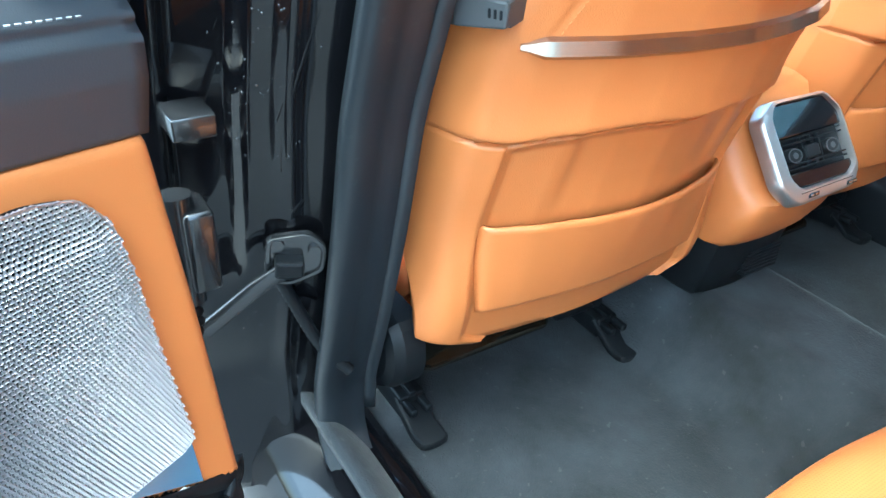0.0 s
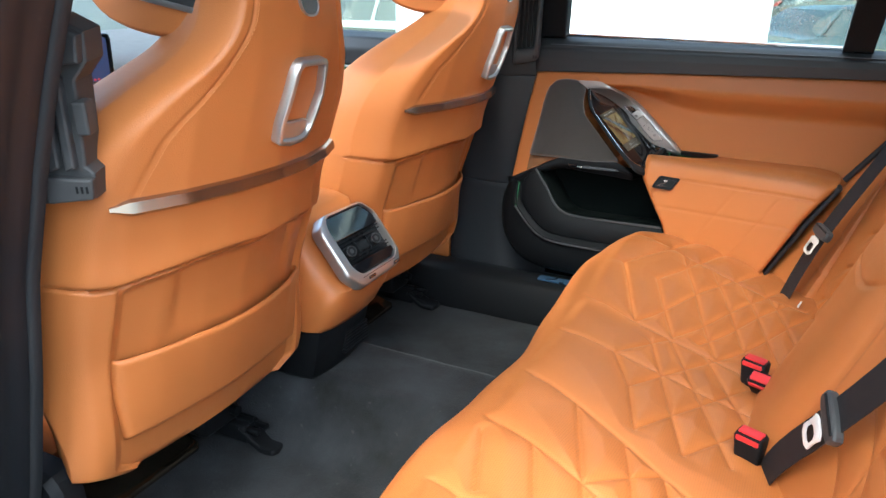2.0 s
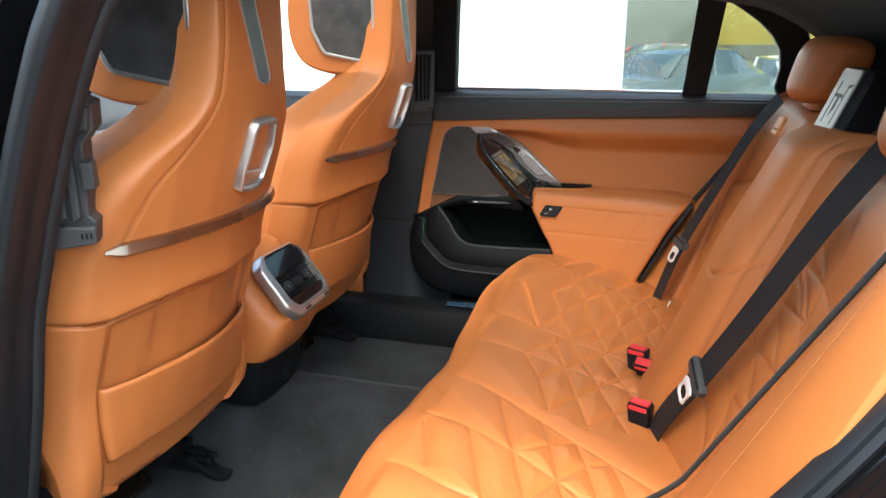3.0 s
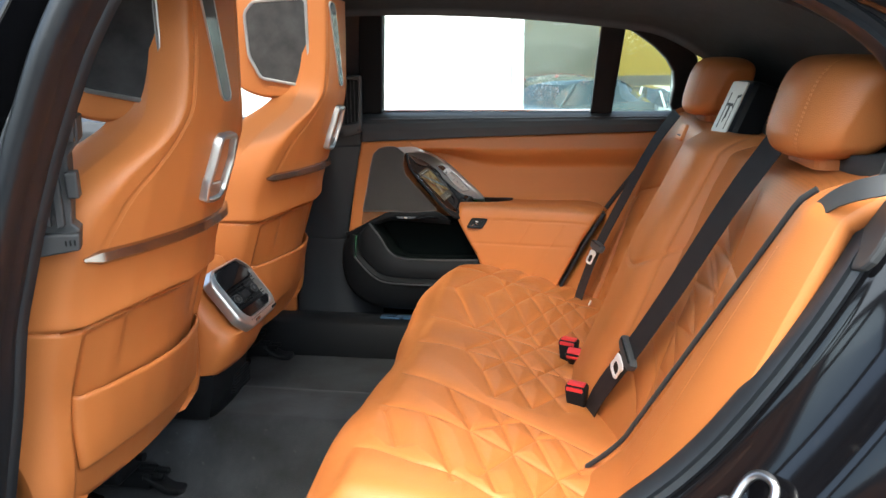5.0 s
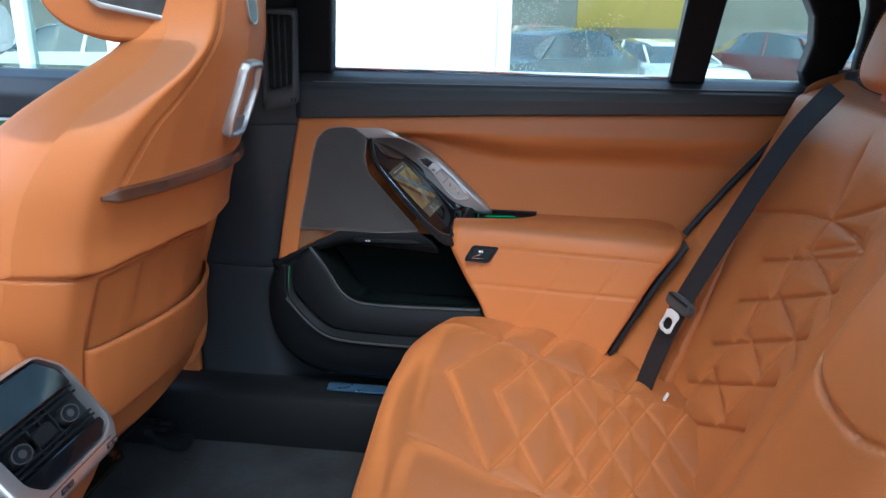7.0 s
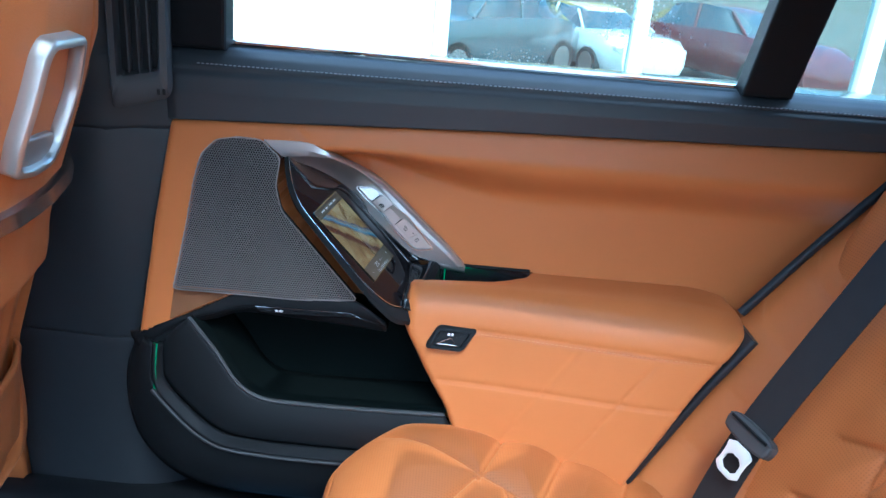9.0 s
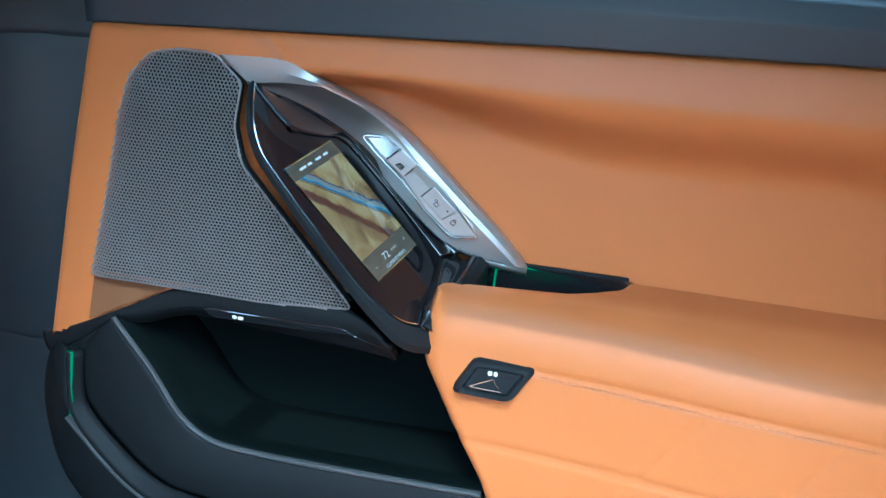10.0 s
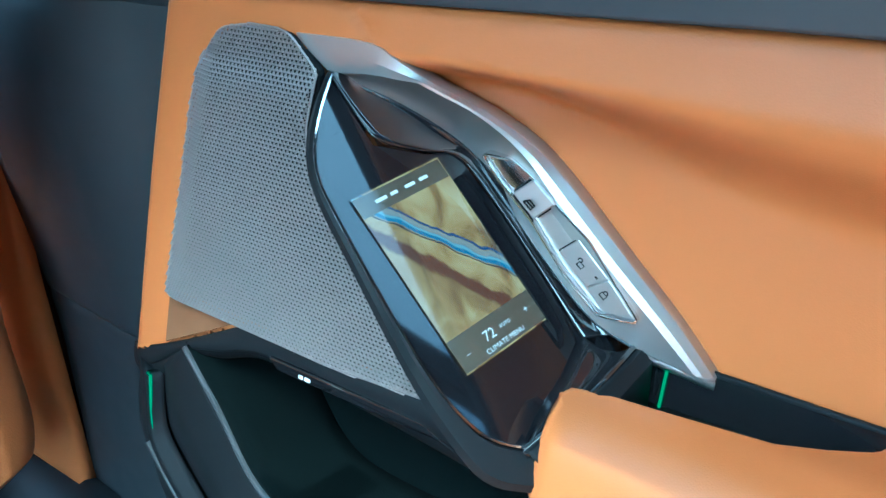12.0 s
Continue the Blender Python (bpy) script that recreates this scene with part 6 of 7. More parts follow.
    # tray slot in front of the armrest, with its hidden green light
    back_wall = [(0.262, 0.803), (0.311, 0.7985), (0.350, 0.7985), (0.398, 0.7985), (0.398, 0.762), (0.262, 0.762)]
    slab("tray_wall", back_wall, lambda a, b, c: L(a, 0.704 - c, b), 0.007, M_piano, d, "gloss black tray wall", bevel=0.001)
    sweep("tray_rim", [L(0.262, 0.6975, 0.8035), L(0.311, 0.6985, 0.7985), L(0.398, 0.6985, 0.7985)], rrect(0.004, 0.003, 0.001, 2), M_plastic, d, up=(0, 1, 0))
    mesh_ob("tray_floor", [L(0.235, 0.70, 0.762), L(0.405, 0.70, 0.768), L(0.405, 0.615, 0.768), L(0.235, 0.615, 0.762)], [(0, 1, 2, 3)], M_plastic, d, thick=0.003)
    sweep("tray_light", [L(0.284, 0.6950, 0.764), L(0.2845, 0.6950, 0.797)], circle(0.0009, 6), M_green, d, "green ambient light strip in the tray", up=(0, 1, 0))
    sweep("tray_light", [L(0.295, 0.626, 0.7660), L(0.355, 0.628, 0.7680)], circle(0.0022, 6), M_green_bright, d, "green ambient light strip in the tray", up=(0, 0, 1))

    # lower pocket
    def band(name, a, b, n, m, material, bulge=0.0, label="", thick=0.006):
        a, b = resample(chaikin(a, 2, False), n), resample(chaikin(b, 2, False), n)
        verts = []
        for j in range(m):
            k = j / (m - 1)
            verts += [L(*(p * (1 - k) + q * k + arr((0, -bulge * math.sin(math.pi * k), 0)))) for p, q in zip(a, b)]
        return mesh_ob(name, verts, grid_faces(n, m), material, d, label, 50, thick)
    lip = [(-0.034, 0.614, 0.730), (-0.016, 0.613, 0.706), (0.001, 0.612, 0.684), (0.024, 0.610, 0.643), (0.050, 0.609, 0.624), (0.080, 0.608, 0.6195), (0.171, 0.606, 0.6205), (0.300, 0.603, 0.625)]
    ridge = [(-0.082, 0.612, 0.690), (-0.085, 0.609, 0.655), (-0.083, 0.606, 0.625), (-0.042, 0.601, 0.580), (-0.010, 0.598, 0.556), (0.020, 0.596, 0.547), (0.10, 0.592, 0.545), (0.340, 0.586, 0.548)]
    outer_e = [(-0.106, 0.634, 0.700), (-0.128, 0.634, 0.640), (-0.131, 0.634, 0.594), (-0.120, 0.632, 0.530), (-0.076, 0.628, 0.478), (-0.02, 0.626, 0.458), (0.05, 0.625, 0.452), (0.350, 0.620, 0.452)]
    groove = [(p[0] + q[0], p[1] + 0.010, p[2] + q[1]) for p, q in zip(ridge, ((0.008, 0.0), (0.010, 0.0), (0.012, 0.006), (0.010, 0.012), (0.006, 0.014), (0.004, 0.014), (0.0, 0.014), (0.0, 0.014)))]
    band("pocket_front", lip, groove, 60, 12, M_plastic, 0.006, "black plastic pocket front")
    band("pocket_groove", groove, ridge, 60, 5, M_plastic, 0.0)
    band("pocket_edge", ridge, outer_e, 60, 12, M_plastic, 0.006)
    sweep("pocket_rim", [L(*(p + arr((0, -0.001, 0)))) for p in resample(chaikin(ridge[2:], 2, False), 50)], rrect(0.005, 0.009, 0.002, 2), M_plastic_grey, d, "grey edged pocket rim", up=(0, 1, 0))
    sweep("lip_rim", [L(*(p + arr((0, 0.0005, 0)))) for p in resample(chaikin(lip, 2, False), 60)], circle(0.0032, 8), M_plastic_grey, d, "softly rounded pocket lip", up=(0, 1, 0))
    led = [(-0.118, 0.630, 0.694), (-0.104, 0.620, 0.700), (-0.058, 0.616, 0.722), (0.000, 0.618, 0.753), (0.022, 0.620, 0.7655), (0.045, 0.620, 0.769), (0.10, 0.620, 0.7695), (0.172, 0.618, 0.7745), (0.205, 0.613, 0.755)]
    led2 = [(-0.106, 0.620, 0.680), (-0.080, 0.617, 0.693), (-0.034, 0.615, 0.728), (0.000, 0.616, 0.737), (0.026, 0.618, 0.747), (0.050, 0.619, 0.750), (0.10, 0.619, 0.749), (0.172, 0.617, 0.751), (0.214, 0.613, 0.742)]
    band("pocket_ledge", led, led2, 50, 8, M_plastic, 0.002, "black plastic ledge above the pocket")
    led3 = [(-0.034, 0.614, 0.728), (-0.010, 0.624, 0.722), (0.020, 0.628, 0.735), (0.041, 0.628, 0.738), (0.108, 0.628, 0.7335), (0.165, 0.626, 0.731), (0.216, 0.622, 0.729)]
    band("ledge_slope", led2[2:], led3, 50, 6, M_plastic, 0.0)
    slab("ledge_strip", round_poly([(0.048, 0.7530), (0.172, 0.7545), (0.186, 0.7475), (0.056, 0.7445)], 0.003), lambda a, b, c: L(a, 0.6195 - c, b), 0.004, M_piano, d, "gloss black ledge strip", bevel=0.001)
    for a, w_ in ((-0.0030, 0.004), (0.0025, 0.005)):
        slab("ledge_icon", rrect(w_, 0.003, 0.001), lambda p, q, c: L(p + 0.080 + a, 0.6160 - c, q + 0.7485), 0.001, M_white_mark, d, bevel=0.0003)
    led4 = [(p[0] + 0.004, 0.696, p[2] - 0.010) for p in led3]
    band("pocket_roof", led3, led4, 50, 6, M_pocket_shade, 0.0)
    rec = [(-0.050, 0.735), (-0.03, 0.65), (0.02, 0.600), (0.07, 0.585), (0.33, 0.585), (0.25, 0.735), (0.12, 0.745), (0.0, 0.745)]
    slab("pocket_back", rec, lambda a, b, c: L(a, 0.705 - c, b), 0.012, M_pocket_shade, d, "black pocket interior, darkened for the shade of its depth", bevel=0.002)
    inn = [(p[0] + 0.014, 0.696, p[2] - 0.012) for p in lip]
    band("pocket_inside", lip, inn, 60, 6, M_pocket_shade, 0.0)
    band("pocket_cheek", [(-0.034, 0.615, 0.728), (-0.060, 0.616, 0.712), (-0.106, 0.620, 0.682)], [(-0.040, 0.614, 0.722), (-0.060, 0.616, 0.695), (-0.100, 0.620, 0.665)], 12, 4, M_plastic, 0.0)
    sweep("ambient_strip", [L(-0.077, 0.6105, 0.690), L(-0.080, 0.6075, 0.655), L(-0.0785, 0.605, 0.626)], rrect(0.005, 0.002, 0.0008, 2), M_green, d, "faint green ambient light strip", up=(0, 1, 0))

    # window surround, post and panes
    lean = lambda z: 0.700 - 0.20 * max(0.0, z - 1.06)
    W = lambda a, b, c: L(a, lean(b) + 0.012 - c, b)
    slab("window_frame", [(-0.070, 1.055), (0.000, 1.055), (0.030, 1.40), (-0.04, 1.40)], W, 0.035, M_plastic, d, "black window frame upright", bevel=0.006)
    slab("window_post", [(0.620, 1.055), (0.680, 1.055), (0.708, 1.30), (0.655, 1.36), (0.644, 1.35)], W, 0.030, M_plastic, d, "black window divider post", bevel=0.004)
    slab("window_frame_top", chaikin([(0.0, 1.375), (0.35, 1.378), (0.60, 1.352), (0.72, 1.285), (0.81, 1.222), (0.852, 1.155), (0.838, 1.055), (0.90, 1.055), (0.925, 1.15), (0.89, 1.24), (0.78, 1.33), (0.62, 1.42), (0.0, 1.44)], 1), W, 0.035, M_plastic, d, "black curved window frame", bevel=0.006)
    slab("window_pane", [(-0.01, 1.03), (0.66, 1.03), (0.69, 1.36), (0.02, 1.385)], lambda a, b, c: L(a, lean(b) + 0.020 - c, b), 0.004, M_glass, d, "rain-spotted side window glass", bevel=0.0005).visible_shadow = False
    slab("quarter_pane", [(0.665, 1.03), (0.85, 1.03), (0.86, 1.16), (0.82, 1.23), (0.69, 1.31)], lambda a, b, c: L(a, lean(b) + 0.019 - c, b), 0.004, M_glass, d, "rain-spotted quarter window glass", bevel=0.0005).visible_shadow = False
    sweep("window_strip", [L(x, 0.704, 1.0625) for x in (-0.005, 0.3, 0.62)], circle(0.003, 6), M_chrome, d, "bright window sill strip", up=(0, 1, 0))
    return d


def screen_material():
    """Desert picture: dunes, a blue river band and a dark ridge, lit from behind."""
    m = bpy.data.materials.new("display_picture")
    m.use_nodes = True
    n, link = m.node_tree.nodes, m.node_tree.links.new
    b = n["Principled BSDF"]
    tc, sep = n.new("ShaderNodeTexCoord"), n.new("ShaderNodeSeparateXYZ")
    link(tc.outputs["UV"], sep.inputs[0])
    ns = n.new("ShaderNodeTexNoise")
    ns.inputs["Scale"].default_value, ns.inputs["Detail"].default_value, ns.inputs["Distortion"].default_value = 3.2, 6, 0.8
    link(tc.outputs["UV"], ns.inputs["Vector"])
    dune = n.new("ShaderNodeValToRGB")
    e = dune.color_ramp.elements
    e[0].position, e[0].color = 0.30, (0.16, 0.07, 0.025, 1)
    e[1].position, e[1].color = 0.62, (0.80, 0.58, 0.26, 1)
    e.new(0.47).color = (0.56, 0.34, 0.12, 1)
    link(ns.outputs["Fac"], dune.inputs[0])
    def math_node(op, a, bb):
        k = n.new("ShaderNodeMath")
        k.operation = op
        for i, v in enumerate((a, bb)):
            if v is None:
                continue
            if isinstance(v, (int, float)):
                k.inputs[i].default_value = v
            else:
                link(v, k.inputs[i])
        return k.outputs[0]
    # a thin river that runs down to the right, a dark ridge below it
    fine = n.new("ShaderNodeTexNoise")
    fine.inputs["Scale"].default_value, fine.inputs["Detail"].default_value = 6, 3
    link(tc.outputs["UV"], fine.inputs["Vector"])
    wob = math_node("ADD", math_node("MULTIPLY", math_node("SUBTRACT", ns.outputs["Fac"], 0.5), 0.10), math_node("MULTIPLY", math_node("SUBTRACT", fine.outputs["Fac"], 0.5), 0.05))
    line = math_node("ADD", math_node("SUBTRACT", sep.outputs[1], 0.99), math_node("ADD", math_node("MULTIPLY", sep.outputs[0], 0.68), wob))
    steep = math_node("ADD", math_node("SUBTRACT", sep.outputs[1], 0.86), math_node("ADD", math_node("MULTIPLY", sep.outputs[0], 0.85), math_node("MULTIPLY", wob, 2.0)))
    def band_mask(src, centre, half):
        q = math_node("ABSOLUTE", math_node("SUBTRACT", src, centre), None)
        mr = n.new("ShaderNodeMapRange")
        mr.inputs["From Min"].default_value, mr.inputs["From Max"].default_value = half, half * 0.6
        link(q, mr.inputs["Value"])
        return mr.outputs[0]
    out = dune.outputs[0]
    for src, centre, half, col in ((steep, -0.06, 0.075, (0.15, 0.045, 0.02, 1)), (line, 0.075, 0.012, (0.03, 0.10, 0.25, 1)), (line, 0.045, 0.022, (0.42, 0.40, 0.36, 1)), (line, 0.0, 0.034, (0.07, 0.25, 0.42, 1)), (line, 0.016, 0.012, (0.34, 0.55, 0.62, 1)), (line, -0.040, 0.007, (0.02, 0.03, 0.06, 1))):
        mx = n.new("ShaderNodeMix")
        mx.data_type = "RGBA"
        link(band_mask(src, centre, half), mx.inputs["Factor"])
        link(out, mx.inputs["A"])
        mx.inputs["B"].default_value = col
        out = mx.outputs["Result"]
    b.inputs["Base Color"].default_value = (0.01, 0.01, 0.01, 1)
    b.inputs["Roughness"].default_value = 0.06
    link(out, b.inputs["Emission Color"])
    b.inputs["Emission Strength"].default_value = 0.050
    return m


M_screen = screen_material()
M_dim = mat("dimmed_bar", (0.05, 0.045, 0.035), 0.1, vary=0.05)
M_ui = glow("white_ui", (0.9, 0.9, 0.88), 0.09)


def writing(text, S, a, b, size, parent):
    """Letters on the display, turned into a mesh."""
    cu = bpy.data.curves.new("text", "FONT")
    cu.body, cu.size = text, size
    tmp = new("text", cu)
    me = bpy.data.meshes.new_from_object(tmp.evaluated_get(bpy.context.evaluated_depsgraph_get()))
    bpy.data.objects.remove(tmp)
    for v in me.vertices:
        p = S(a + v.co.x, b - v.co.y, 0.0011)
        v.co = Vector([float(q) for q in p])
    me.materials.append(M_ui)
    ob = new("writing", me)
    ob.parent = parent
    return ob


rear_door(1)
rear_door(-1)

# ---- hinge side of the near door ----
def door_check():
    c = thing("door_check_strap", "black steel door check strap with bracket on the pillar flange", "door check", (-0.286, -0.782, 0.675))
    to = frame_axes((0, 0, 0), (0.33, 0.94, 0), (0.0, 0, 1))
    bo_ = resample(round_poly([(-0.034, -0.026), (-0.006, -0.034), (0.034, -0.018), (0.038, 0.014), (0.020, 0.034), (-0.028, 0.030)], 0.009), 60, True)
    slab("bracket", bo_, lambda a, b, h: to(a, b, h), 0.007, M_darksteel, c, bevel=0.003)
    frame_ring("bracket_rim", bo_, resample(inset(bo_, 0.006), 60, True), lambda a, b, h: to(a, b, h + 0.005), 0.006, M_darksteel, c, "raised black bracket rim", bevel=0.002)
    slab("check_block", round_poly([(-0.022, -0.014), (0.010, -0.016), (0.012, 0.004), (-0.020, 0.008)], 0.004), lambda a, b, h: to(a, b, h + 0.006), 0.020, M_plastic, c, "check strap guide block", bevel=0.004)
    for a, b in ((-0.016, 0.021), (0.024, 0.010)):
        sweep("bolt", [to(a, b, 0.006), to(a, b, 0.013)], circle(0.0075, 6), M_darksteel, c, up=(0, 0, 1))
    sweep("strap", [to(-0.004, -0.004, 0.016), to(-0.045, -0.028, 0.020), to(-0.105, -0.075, 0.026)], rrect(0.020, 0.007, 0.002, 2), M_darksteel, c, "dark steel strap", up=(0.94, -0.33, 0))
    w = thing("door_cable", "black corrugated cable running into the open door", "cable", (-0.290, -0.765, 0.56))
    sweep("hose", [arr(p) for p in resample(chaikin([(-0.012, -0.028, 0.075), (-0.006, -0.012, 0.03), (0.006, 0.010, -0.03), (0.022, 0.040, -0.065)], 3, False), 40)], circle(0.0075, 10), M_plastic, w, up=(0, 1, 0), widths=[1 + 0.10 * (k % 2) for k in range(40)])
    h = thing("hinge", "black painted steel door hinge with bright pin", "hinge", (-0.25, -0.875, 0.74))
    box("hinge_leaf", (-0.03, -0.03, -0.045), (0.02, 0.0, 0.045), M_darksteel, h, bevel=0.006)
    sweep("hinge_barrel", [(0, -0.03, -0.06), (0, -0.03, 0.06)], circle(0.015, 12), M_darksteel, h, up=(1, 0, 0))
    sweep("hinge_spring", [(0.0 + 0.004 * math.cos(k), -0.03 + 0.004 * math.sin(k), -0.06 - 0.002 * k) for k in np.arange(0, 20, 0.5)], circle(0.006, 8), M_plastic, h, up=(1, 0, 0))
    h2 = thing("door_stay", "brown-grey metal stay plate on the pillar", "hinge plate", (-0.27, -0.87, 0.865))
    box("plate", (-0.02, -0.03, -0.012), (0.03, 0.01, 0.010), M_darksteel, h2, bevel=0.002)
    box("tab", (-0.01, -0.02, -0.022), (0.005, 0.0, -0.010), M_darksteel, h2, bevel=0.002)


door_check()


# ---- front of the cabin ----
def front_door_far():
    d = thing("front_door", "closed front passenger door with black trim and green ambient strip", "car door", (-0.75, 0.70, 0.9))
    o = arr((-0.75, 0.70, 0.9))
    xs = (-1.25, -0.30)
    def strip(name, prof, material, label="", thick=0.02):
        return sheet(name, lambda u, v: arr((xs[0] + (xs[1] - xs[0]) * u, np.interp(v, np.linspace(0, 1, len(prof)), [p[0] for p in prof]), np.interp(v, np.linspace(0, 1, len(prof)), [p[1] for p in prof]))) - o, 10, 16, material, d, label, thick)
    strip("upper_trim", [(0.655, 0.952), (0.650, 1.0), (0.66, 1.03), (0.70, 1.045)], M_black_leather, "black leather upper trim")
    strip("light_strip", [(0.652, 0.915), (0.645, 0.925), (0.645, 0.938), (0.655, 0.948)], M_green, "green lit glass decor strip")
    strip("silver_line", [(0.650, 0.946), (0.644, 0.949), (0.650, 0.953)], M_satin, "satin trim line", 0.004)
    strip("silver_line", [(0.650, 0.906), (0.644, 0.911), (0.650, 0.916)], M_satin, "satin trim line", 0.004)
    strip("door_leather", [(0.650, 0.40), (0.64, 0.7), (0.648, 0.905)], M_tan_fine, "tan leather door panel")
    box("door_handle", arr((-0.79, 0.63, 0.985)) - o, arr((-0.76, 0.655, 1.03)) - o, M_chrome, d, bevel=0.008)
    slab("window_pane", [(-1.2, 1.04), (-0.24, 1.04), (-0.20, 1.38), (-0.75, 1.38)], lambda a, b, c: arr((a, 0.715 - 0.2 * (b - 1.04) - c, b)) - o, 0.004, M_glass, d, "rain-spotted front side window", bevel=0.0005).visible_shadow = False
    slab("door_shell", [(-1.25, 0.3), (-0.26, 0.3), (-0.22, 1.04), (-1.25, 1.04)], lambda a, b, c: arr((a, 0.86 - c, b)) - o, 0.14, M_paint, d, "black painted door shell", bevel=0.01)
    slab("window_frame", [(-0.75, 1.38), (-0.20, 1.38), (-0.20, 1.44), (-0.8, 1.44)], lambda a, b, c: arr((a, 0.66 - c, b)) - o, 0.03, M_plastic, d, bevel=0.004)


front_door_far()


def wing_mirror():
    m = thing("wing_mirror", "black wing mirror reflecting the yard", "wing mirror", (-0.92, 0.95, 1.11))
    def ring(s):
        k = math.sqrt(max(0.0, 1 - s ** 4))
        return [(0.05 * s - 0.01, a * k, b * k) for a, b in resample(chaikin([(-0.10, -0.03), (-0.07, -0.07), (0.06, -0.07), (0.10, -0.03), (0.09, 0.055), (0.03, 0.075), (-0.08, 0.07)], 2), 40, True)]
    loft("housing", [ring(s) for s in np.linspace(-0.99, 0.7, 12)], M_paint, m, "gloss black mirror housing")
    slab("mirror_glass", chaikin([(-0.085, -0.03), (-0.06, -0.055), (0.055, -0.055), (0.085, -0.03), (0.078, 0.045), (0.03, 0.06), (-0.07, 0.055)], 2), lambda a, b, c: (0.026 + c + 0.25 * a * 0.3, a, b), 0.003, M_chrome, m, "mirror glass", bevel=0.001)
    box("mirror_arm", (-0.04, -0.24, -0.07), (0.0, -0.08, -0.04), M_paint, m, bevel=0.01)


wing_mirror()


def dashboard():
    d = thing("dashboard", "black leather dashboard with silver strip and curved screen", "dashboard", (-1.0, YC, 0.9))
    o = arr((-1.0, YC, 0.9))
    prof = [(-1.45, 1.02), (-1.2, 1.015), (-1.03, 0.995), (-0.985, 0.965), (-0.98, 0.93), (-1.0, 0.88), (-1.02, 0.70), (-1.2, 0.45)]
    pr = resample(chaikin(prof, 2, False), 40)
    sheet("dash_body", lambda u, v: arr((np.interp(v, np.linspace(0, 1, 40), pr[:, 0]), YC - 0.72 + 1.44 * u, np.interp(v, np.linspace(0, 1, 40), pr[:, 1]))) - o, 40, 40, M_plastic_grey, d, "grey-black padded dash", 0.02)
    sweep("dash_strip", [arr((-0.968, y, 0.925)) - o for y in np.linspace(-0.7, 0.68, 20)], rrect(0.012, 0.05, 0.004, 2), M_satin, d, "pale silver dash strip", up=(0, 0, 1))
    slab("screen", rrect(0.75, 0.115, 0.012), lambda a, b, c: arr((-0.95 + c - 0.0 * a, -0.27 + a, 1.0 + b)) - o, 0.012, M_piano, d, "dark curved screen", bevel=0.003)
    slab("screen_picture", rrect(0.72, 0.10, 0.008), lambda a, b, c: arr((-0.938 + c, -0.27 + a, 1.0 + b)) - o, 0.001, M_blue_screen, d, "dim blue screen picture", bevel=0.0002)
    for y, z in ((0.045, 0.955), (0.055, 0.955), (0.035, 0.956)):
        slab("screen_lamp", rrect(0.006, 0.004, 0.001), lambda a, b, c: arr((-0.9365 + c, y + a, z + b)) - o, 0.001, M_red, d, bevel=0.0002)


dashboard()

# windscreen pillars, front bulkhead
for s in (-1, 1):
    ob = sweep("pillar_front", [(-0.72, YC + s * 0.60, 1.42), (-1.0, YC + s * 0.66, 1.24), (-1.35, YC + s * 0.74, 1.02)], rrect(0.07, 0.05, 0.02, 3), M_liner, up=(0, 0, 1))
    tagged(ob, "dark fabric windscreen pillar", "pillar", kind="structure")
ob = box("bulkhead", (-1.5, YC - 0.75, 0.25), (-1.42, YC + 0.75, 1.0), M_liner)
tagged(ob, "dark front bulkhead", "wall", kind="structure")


# ---- outside: showroom front and parked cars ----
M_white = mat("white_render", (0.82, 0.83, 0.82), 0.6, vary=0.03, vscale=2, grain=0.2, gscale=60)
M_frame = mat("pale_green_frame", (0.62, 0.70, 0.68), 0.4, vary=0.05)
M_yellow = mat("yellow_wall", (0.42, 0.30, 0.07), 0.6, vary=0.08)
M_shopfloor = mat("pale_shop_floor", (0.55, 0.56, 0.53), 0.3, vary=0.08)
M_shopwall = mat("grey_shop_wall", (0.20, 0.20, 0.18), 0.7, vary=0.25, vscale=1.2)
M_tyre = mat("tyre_rubber", (0.02, 0.02, 0.02), 0.8)
M_carglass = mat("dark_car_glass", (0.05, 0.065, 0.07), 0.05, coat=1.0)

w = box("wall_outside", (-2.75, 4.7, 0), (0.10, 5.0, 4.2), M_white, bevel=0.02)
tagged(w, "white rendered wall panel of the showroom front", "wall", kind="structure")
w = box("pavement", (-22, 3.6, -0.4), (14, 5.2, 0.12), M_shopfloor, bevel=0.02)
tagged(w, "pale pavement along the showroom front", "pavement", kind="structure")
fr = thing("showroom_front", "glazed showroom front with pale metal mullions", "shop front", (0.3, 4.9, 0.12), kind="structure")
fo = arr((0.3, 4.9, 0.12))
for x in (0.152, 1.46, 3.0, 4.5, 6.0, -2.85, -3.6, -4.9, -6.2, -7.5, -9.0, -10.5, -12.0):
    box("mullion", arr((x - 0.05, 4.86, 0.12)) - fo, arr((x + 0.05, 4.98, 4.2)) - fo, M_frame, fr, bevel=0.01)
for x0, x1 in ((0.1, 6.0), (-12.0, -2.75)):
    box("top_rail", arr((x0, 4.86, 3.2)) - fo, arr((x1, 4.98, 3.3)) - fo, M_frame, fr, bevel=0.01)
    slab("shop_pane", [(x0, 0.14), (x1, 0.14), (x1, 4.2), (x0, 4.2)], lambda a, b, c: arr((a, 4.93 - c, b)) - fo, 0.012, M_shopglass, fr, "showroom glass", bevel=0.001).visible_shadow = False
w = box("wall_showroom", (-26, 24.0, -1), (18, 24.2, 5), M_shopwall)
tagged(w, "grey rear wall of the showroom", "wall", kind="structure")
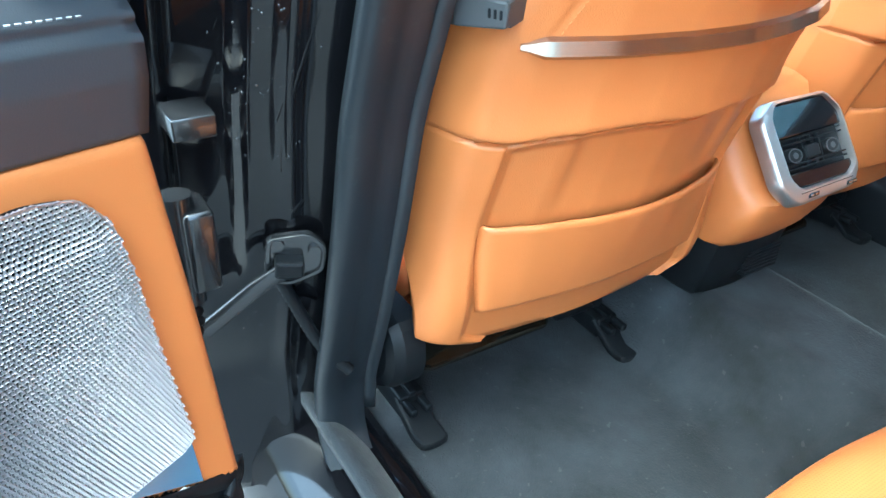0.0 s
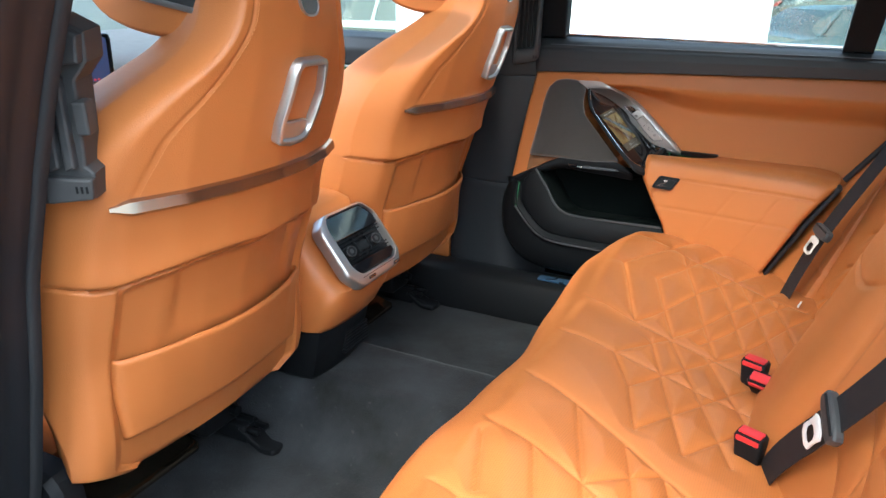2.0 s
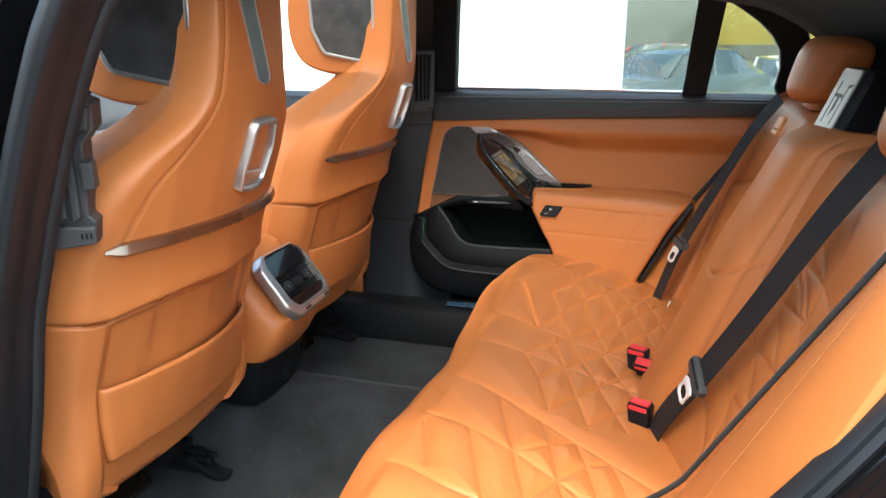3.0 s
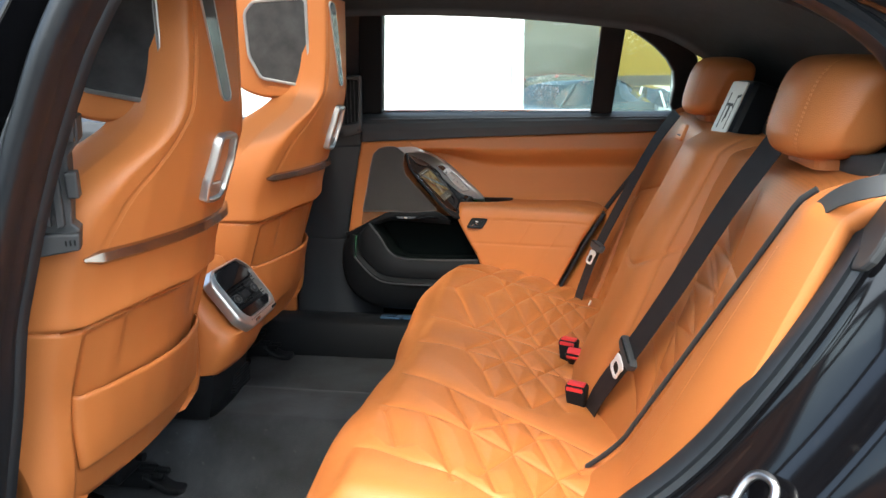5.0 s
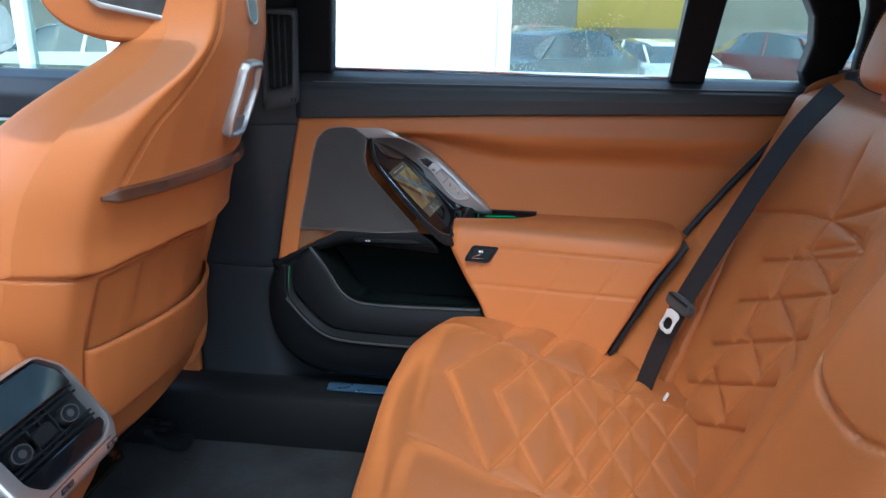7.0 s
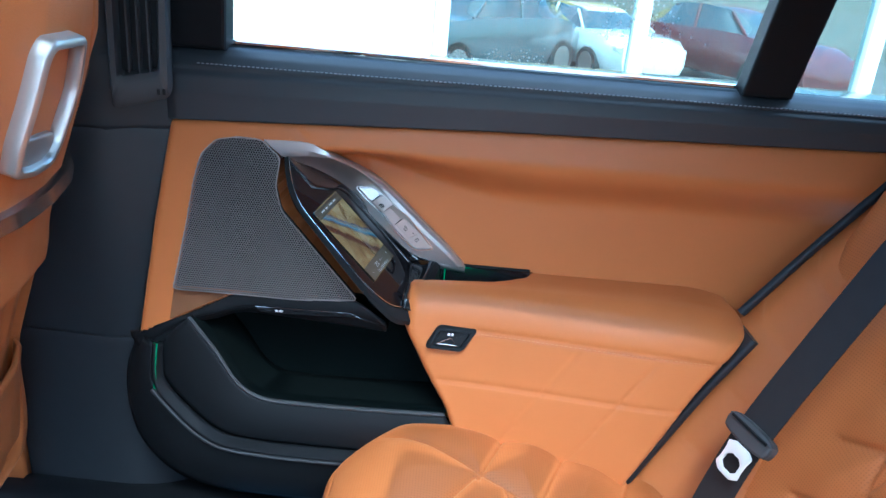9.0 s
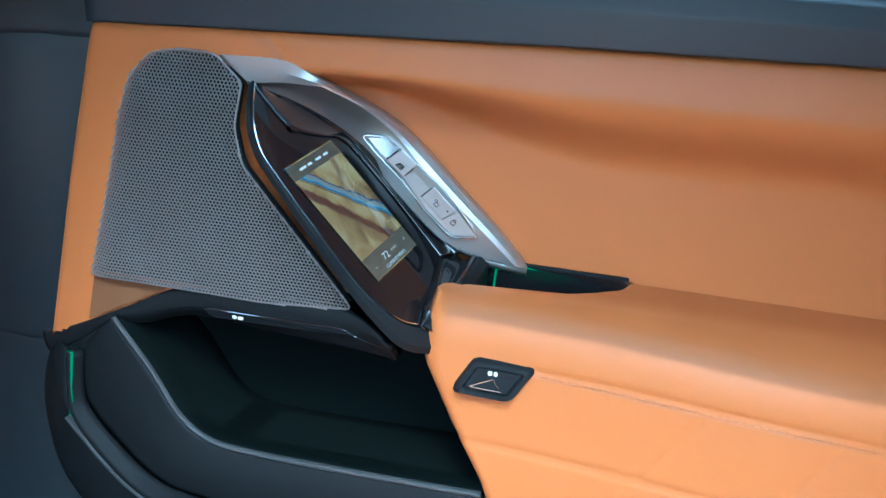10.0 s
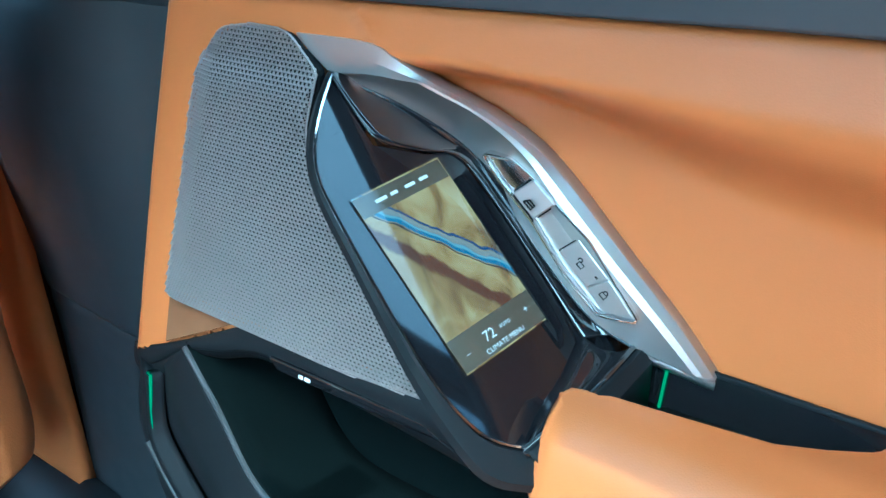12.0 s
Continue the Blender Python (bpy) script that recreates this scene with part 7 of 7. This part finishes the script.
w = box("wall_yellow", (1.5, 21.0, 0.75), (5.2, 21.3, 3.6), M_yellow)
tagged(w, "yellow panel high on the showroom wall", "wall panel", kind="structure")


def parked_car(at, turn, material, label, tall=1.0):
    c = thing("parked_car", label, "car", at, group="cars in the showroom")
    c.rotation_euler = (0, 0, radians(turn))
    c.scale = (1, 1, tall)
    L2, W2 = 2.25, 0.90
    top = curve_at([-2.25, -2.0, -1.3, -0.7, 0.4, 1.4, 2.0, 2.25], [0.70, 0.95, 1.0, 1.05, 1.05, 1.05, 0.95, 0.65])
    rings = []
    for x in np.linspace(-L2, L2, 28):
        w = W2 * (1 - 0.25 * abs(x / L2) ** 5)
        z1 = float(top(x))
        rings.append([(x, a, b) for a, b in [(-w * 0.9, 0.25), (-w, 0.45), (-w, 0.75), (-w * 0.93, z1 - 0.03), (-w * 0.6, z1), (0, z1 + 0.02), (w * 0.6, z1), (w * 0.93, z1 - 0.03), (w, 0.75), (w, 0.45), (w * 0.9, 0.25)]])
    loft("body", rings, material, c, angle=60)
    cab = curve_at([-1.1, -0.4, 0.3, 1.0, 1.8], [1.02, 1.42, 1.5, 1.45, 1.02])
    rr = [[(x, a, b) for a, b in [(-0.80, 0.98), (-0.62, float(cab(x)) - 0.03), (-0.4, float(cab(x))), (0.4, float(cab(x))), (0.62, float(cab(x)) - 0.03), (0.80, 0.98)]] for x in np.linspace(-1.1, 1.8, 20)]
    loft("cabin_glass", rr, M_carglass, c, "dark car glass", angle=60)
    rf = [[(x, a, b) for a, b in [(-0.63, float(cab(x)) - 0.045), (-0.4, float(cab(x)) + 0.006), (0.4, float(cab(x)) + 0.006), (0.63, float(cab(x)) - 0.045)]] for x in np.linspace(-0.5, 1.3, 12)]
    loft("roof_panel", rf, material, c, angle=60)
    for s in (-1, 1):
        for x0, x1 in ((-1.0, -0.45), (0.25, 0.35), (1.15, 1.6)):
            sweep("roof_pillar", [(x0, s * 0.80, 1.0), (x1, s * 0.63, min(1.46, float(cab(x1)) - 0.02))], rrect(0.06, 0.04, 0.01, 2), material, c, up=(0, 1, 0))
        for x in (-1.4, 1.4):
            wl = sweep("wheel", [(x, s * 0.70, 0.33), (x, s * 0.90, 0.33)], circle(0.33, 24), M_tyre, c, up=(0, 0, 1))
            sweep("rim", [(x, s * 0.88, 0.33), (x, s * 0.912, 0.33)], circle(0.23, 18), M_satin, wl, "alloy rim", up=(0, 0, 1))
        slab("headlamp", rrect(0.36, 0.10, 0.04), lambda a, b, k: (-2.12 - k * 0.3 + 0.12 * abs(a), s * 0.62 + a, 0.72 + b), 0.02, M_satin, c, "clear headlamp", bevel=0.005)
    return c


parked_car((0.55, 13.2, -0.61), 48, mat("dark_blue_grey_paint", (0.10, 0.125, 0.14), 0.15, coat=1.0), "dark blue-grey parked car behind the glass")
parked_car((2.95, 15.6, -0.61), 112, mat("white_paint", (0.7, 0.73, 0.75), 0.2, coat=1.0), "white parked car behind the glass", 0.84)
parked_car((0.0, 18.6, -0.61), 0, mat("red_paint", (0.35, 0.02, 0.02), 0.2, coat=1.0), "red parked car at the back of the showroom")
parked_car((5.6, 15.0, -0.61), 120, mat("maroon_paint", (0.10, 0.015, 0.015), 0.2, coat=1.0), "maroon parked car in the showroom")
parked_car((-10.5, 12.5, -0.61), 10, mat("yellow_green_paint", (0.55, 0.5, 0.04), 0.2, coat=1.0), "yellow parked car behind the far glass")
parked_car((-7.2, 11.4, -0.61), 15, mat("pale_paint", (0.7, 0.7, 0.7), 0.2, coat=1.0), "pale parked car behind the far glass")
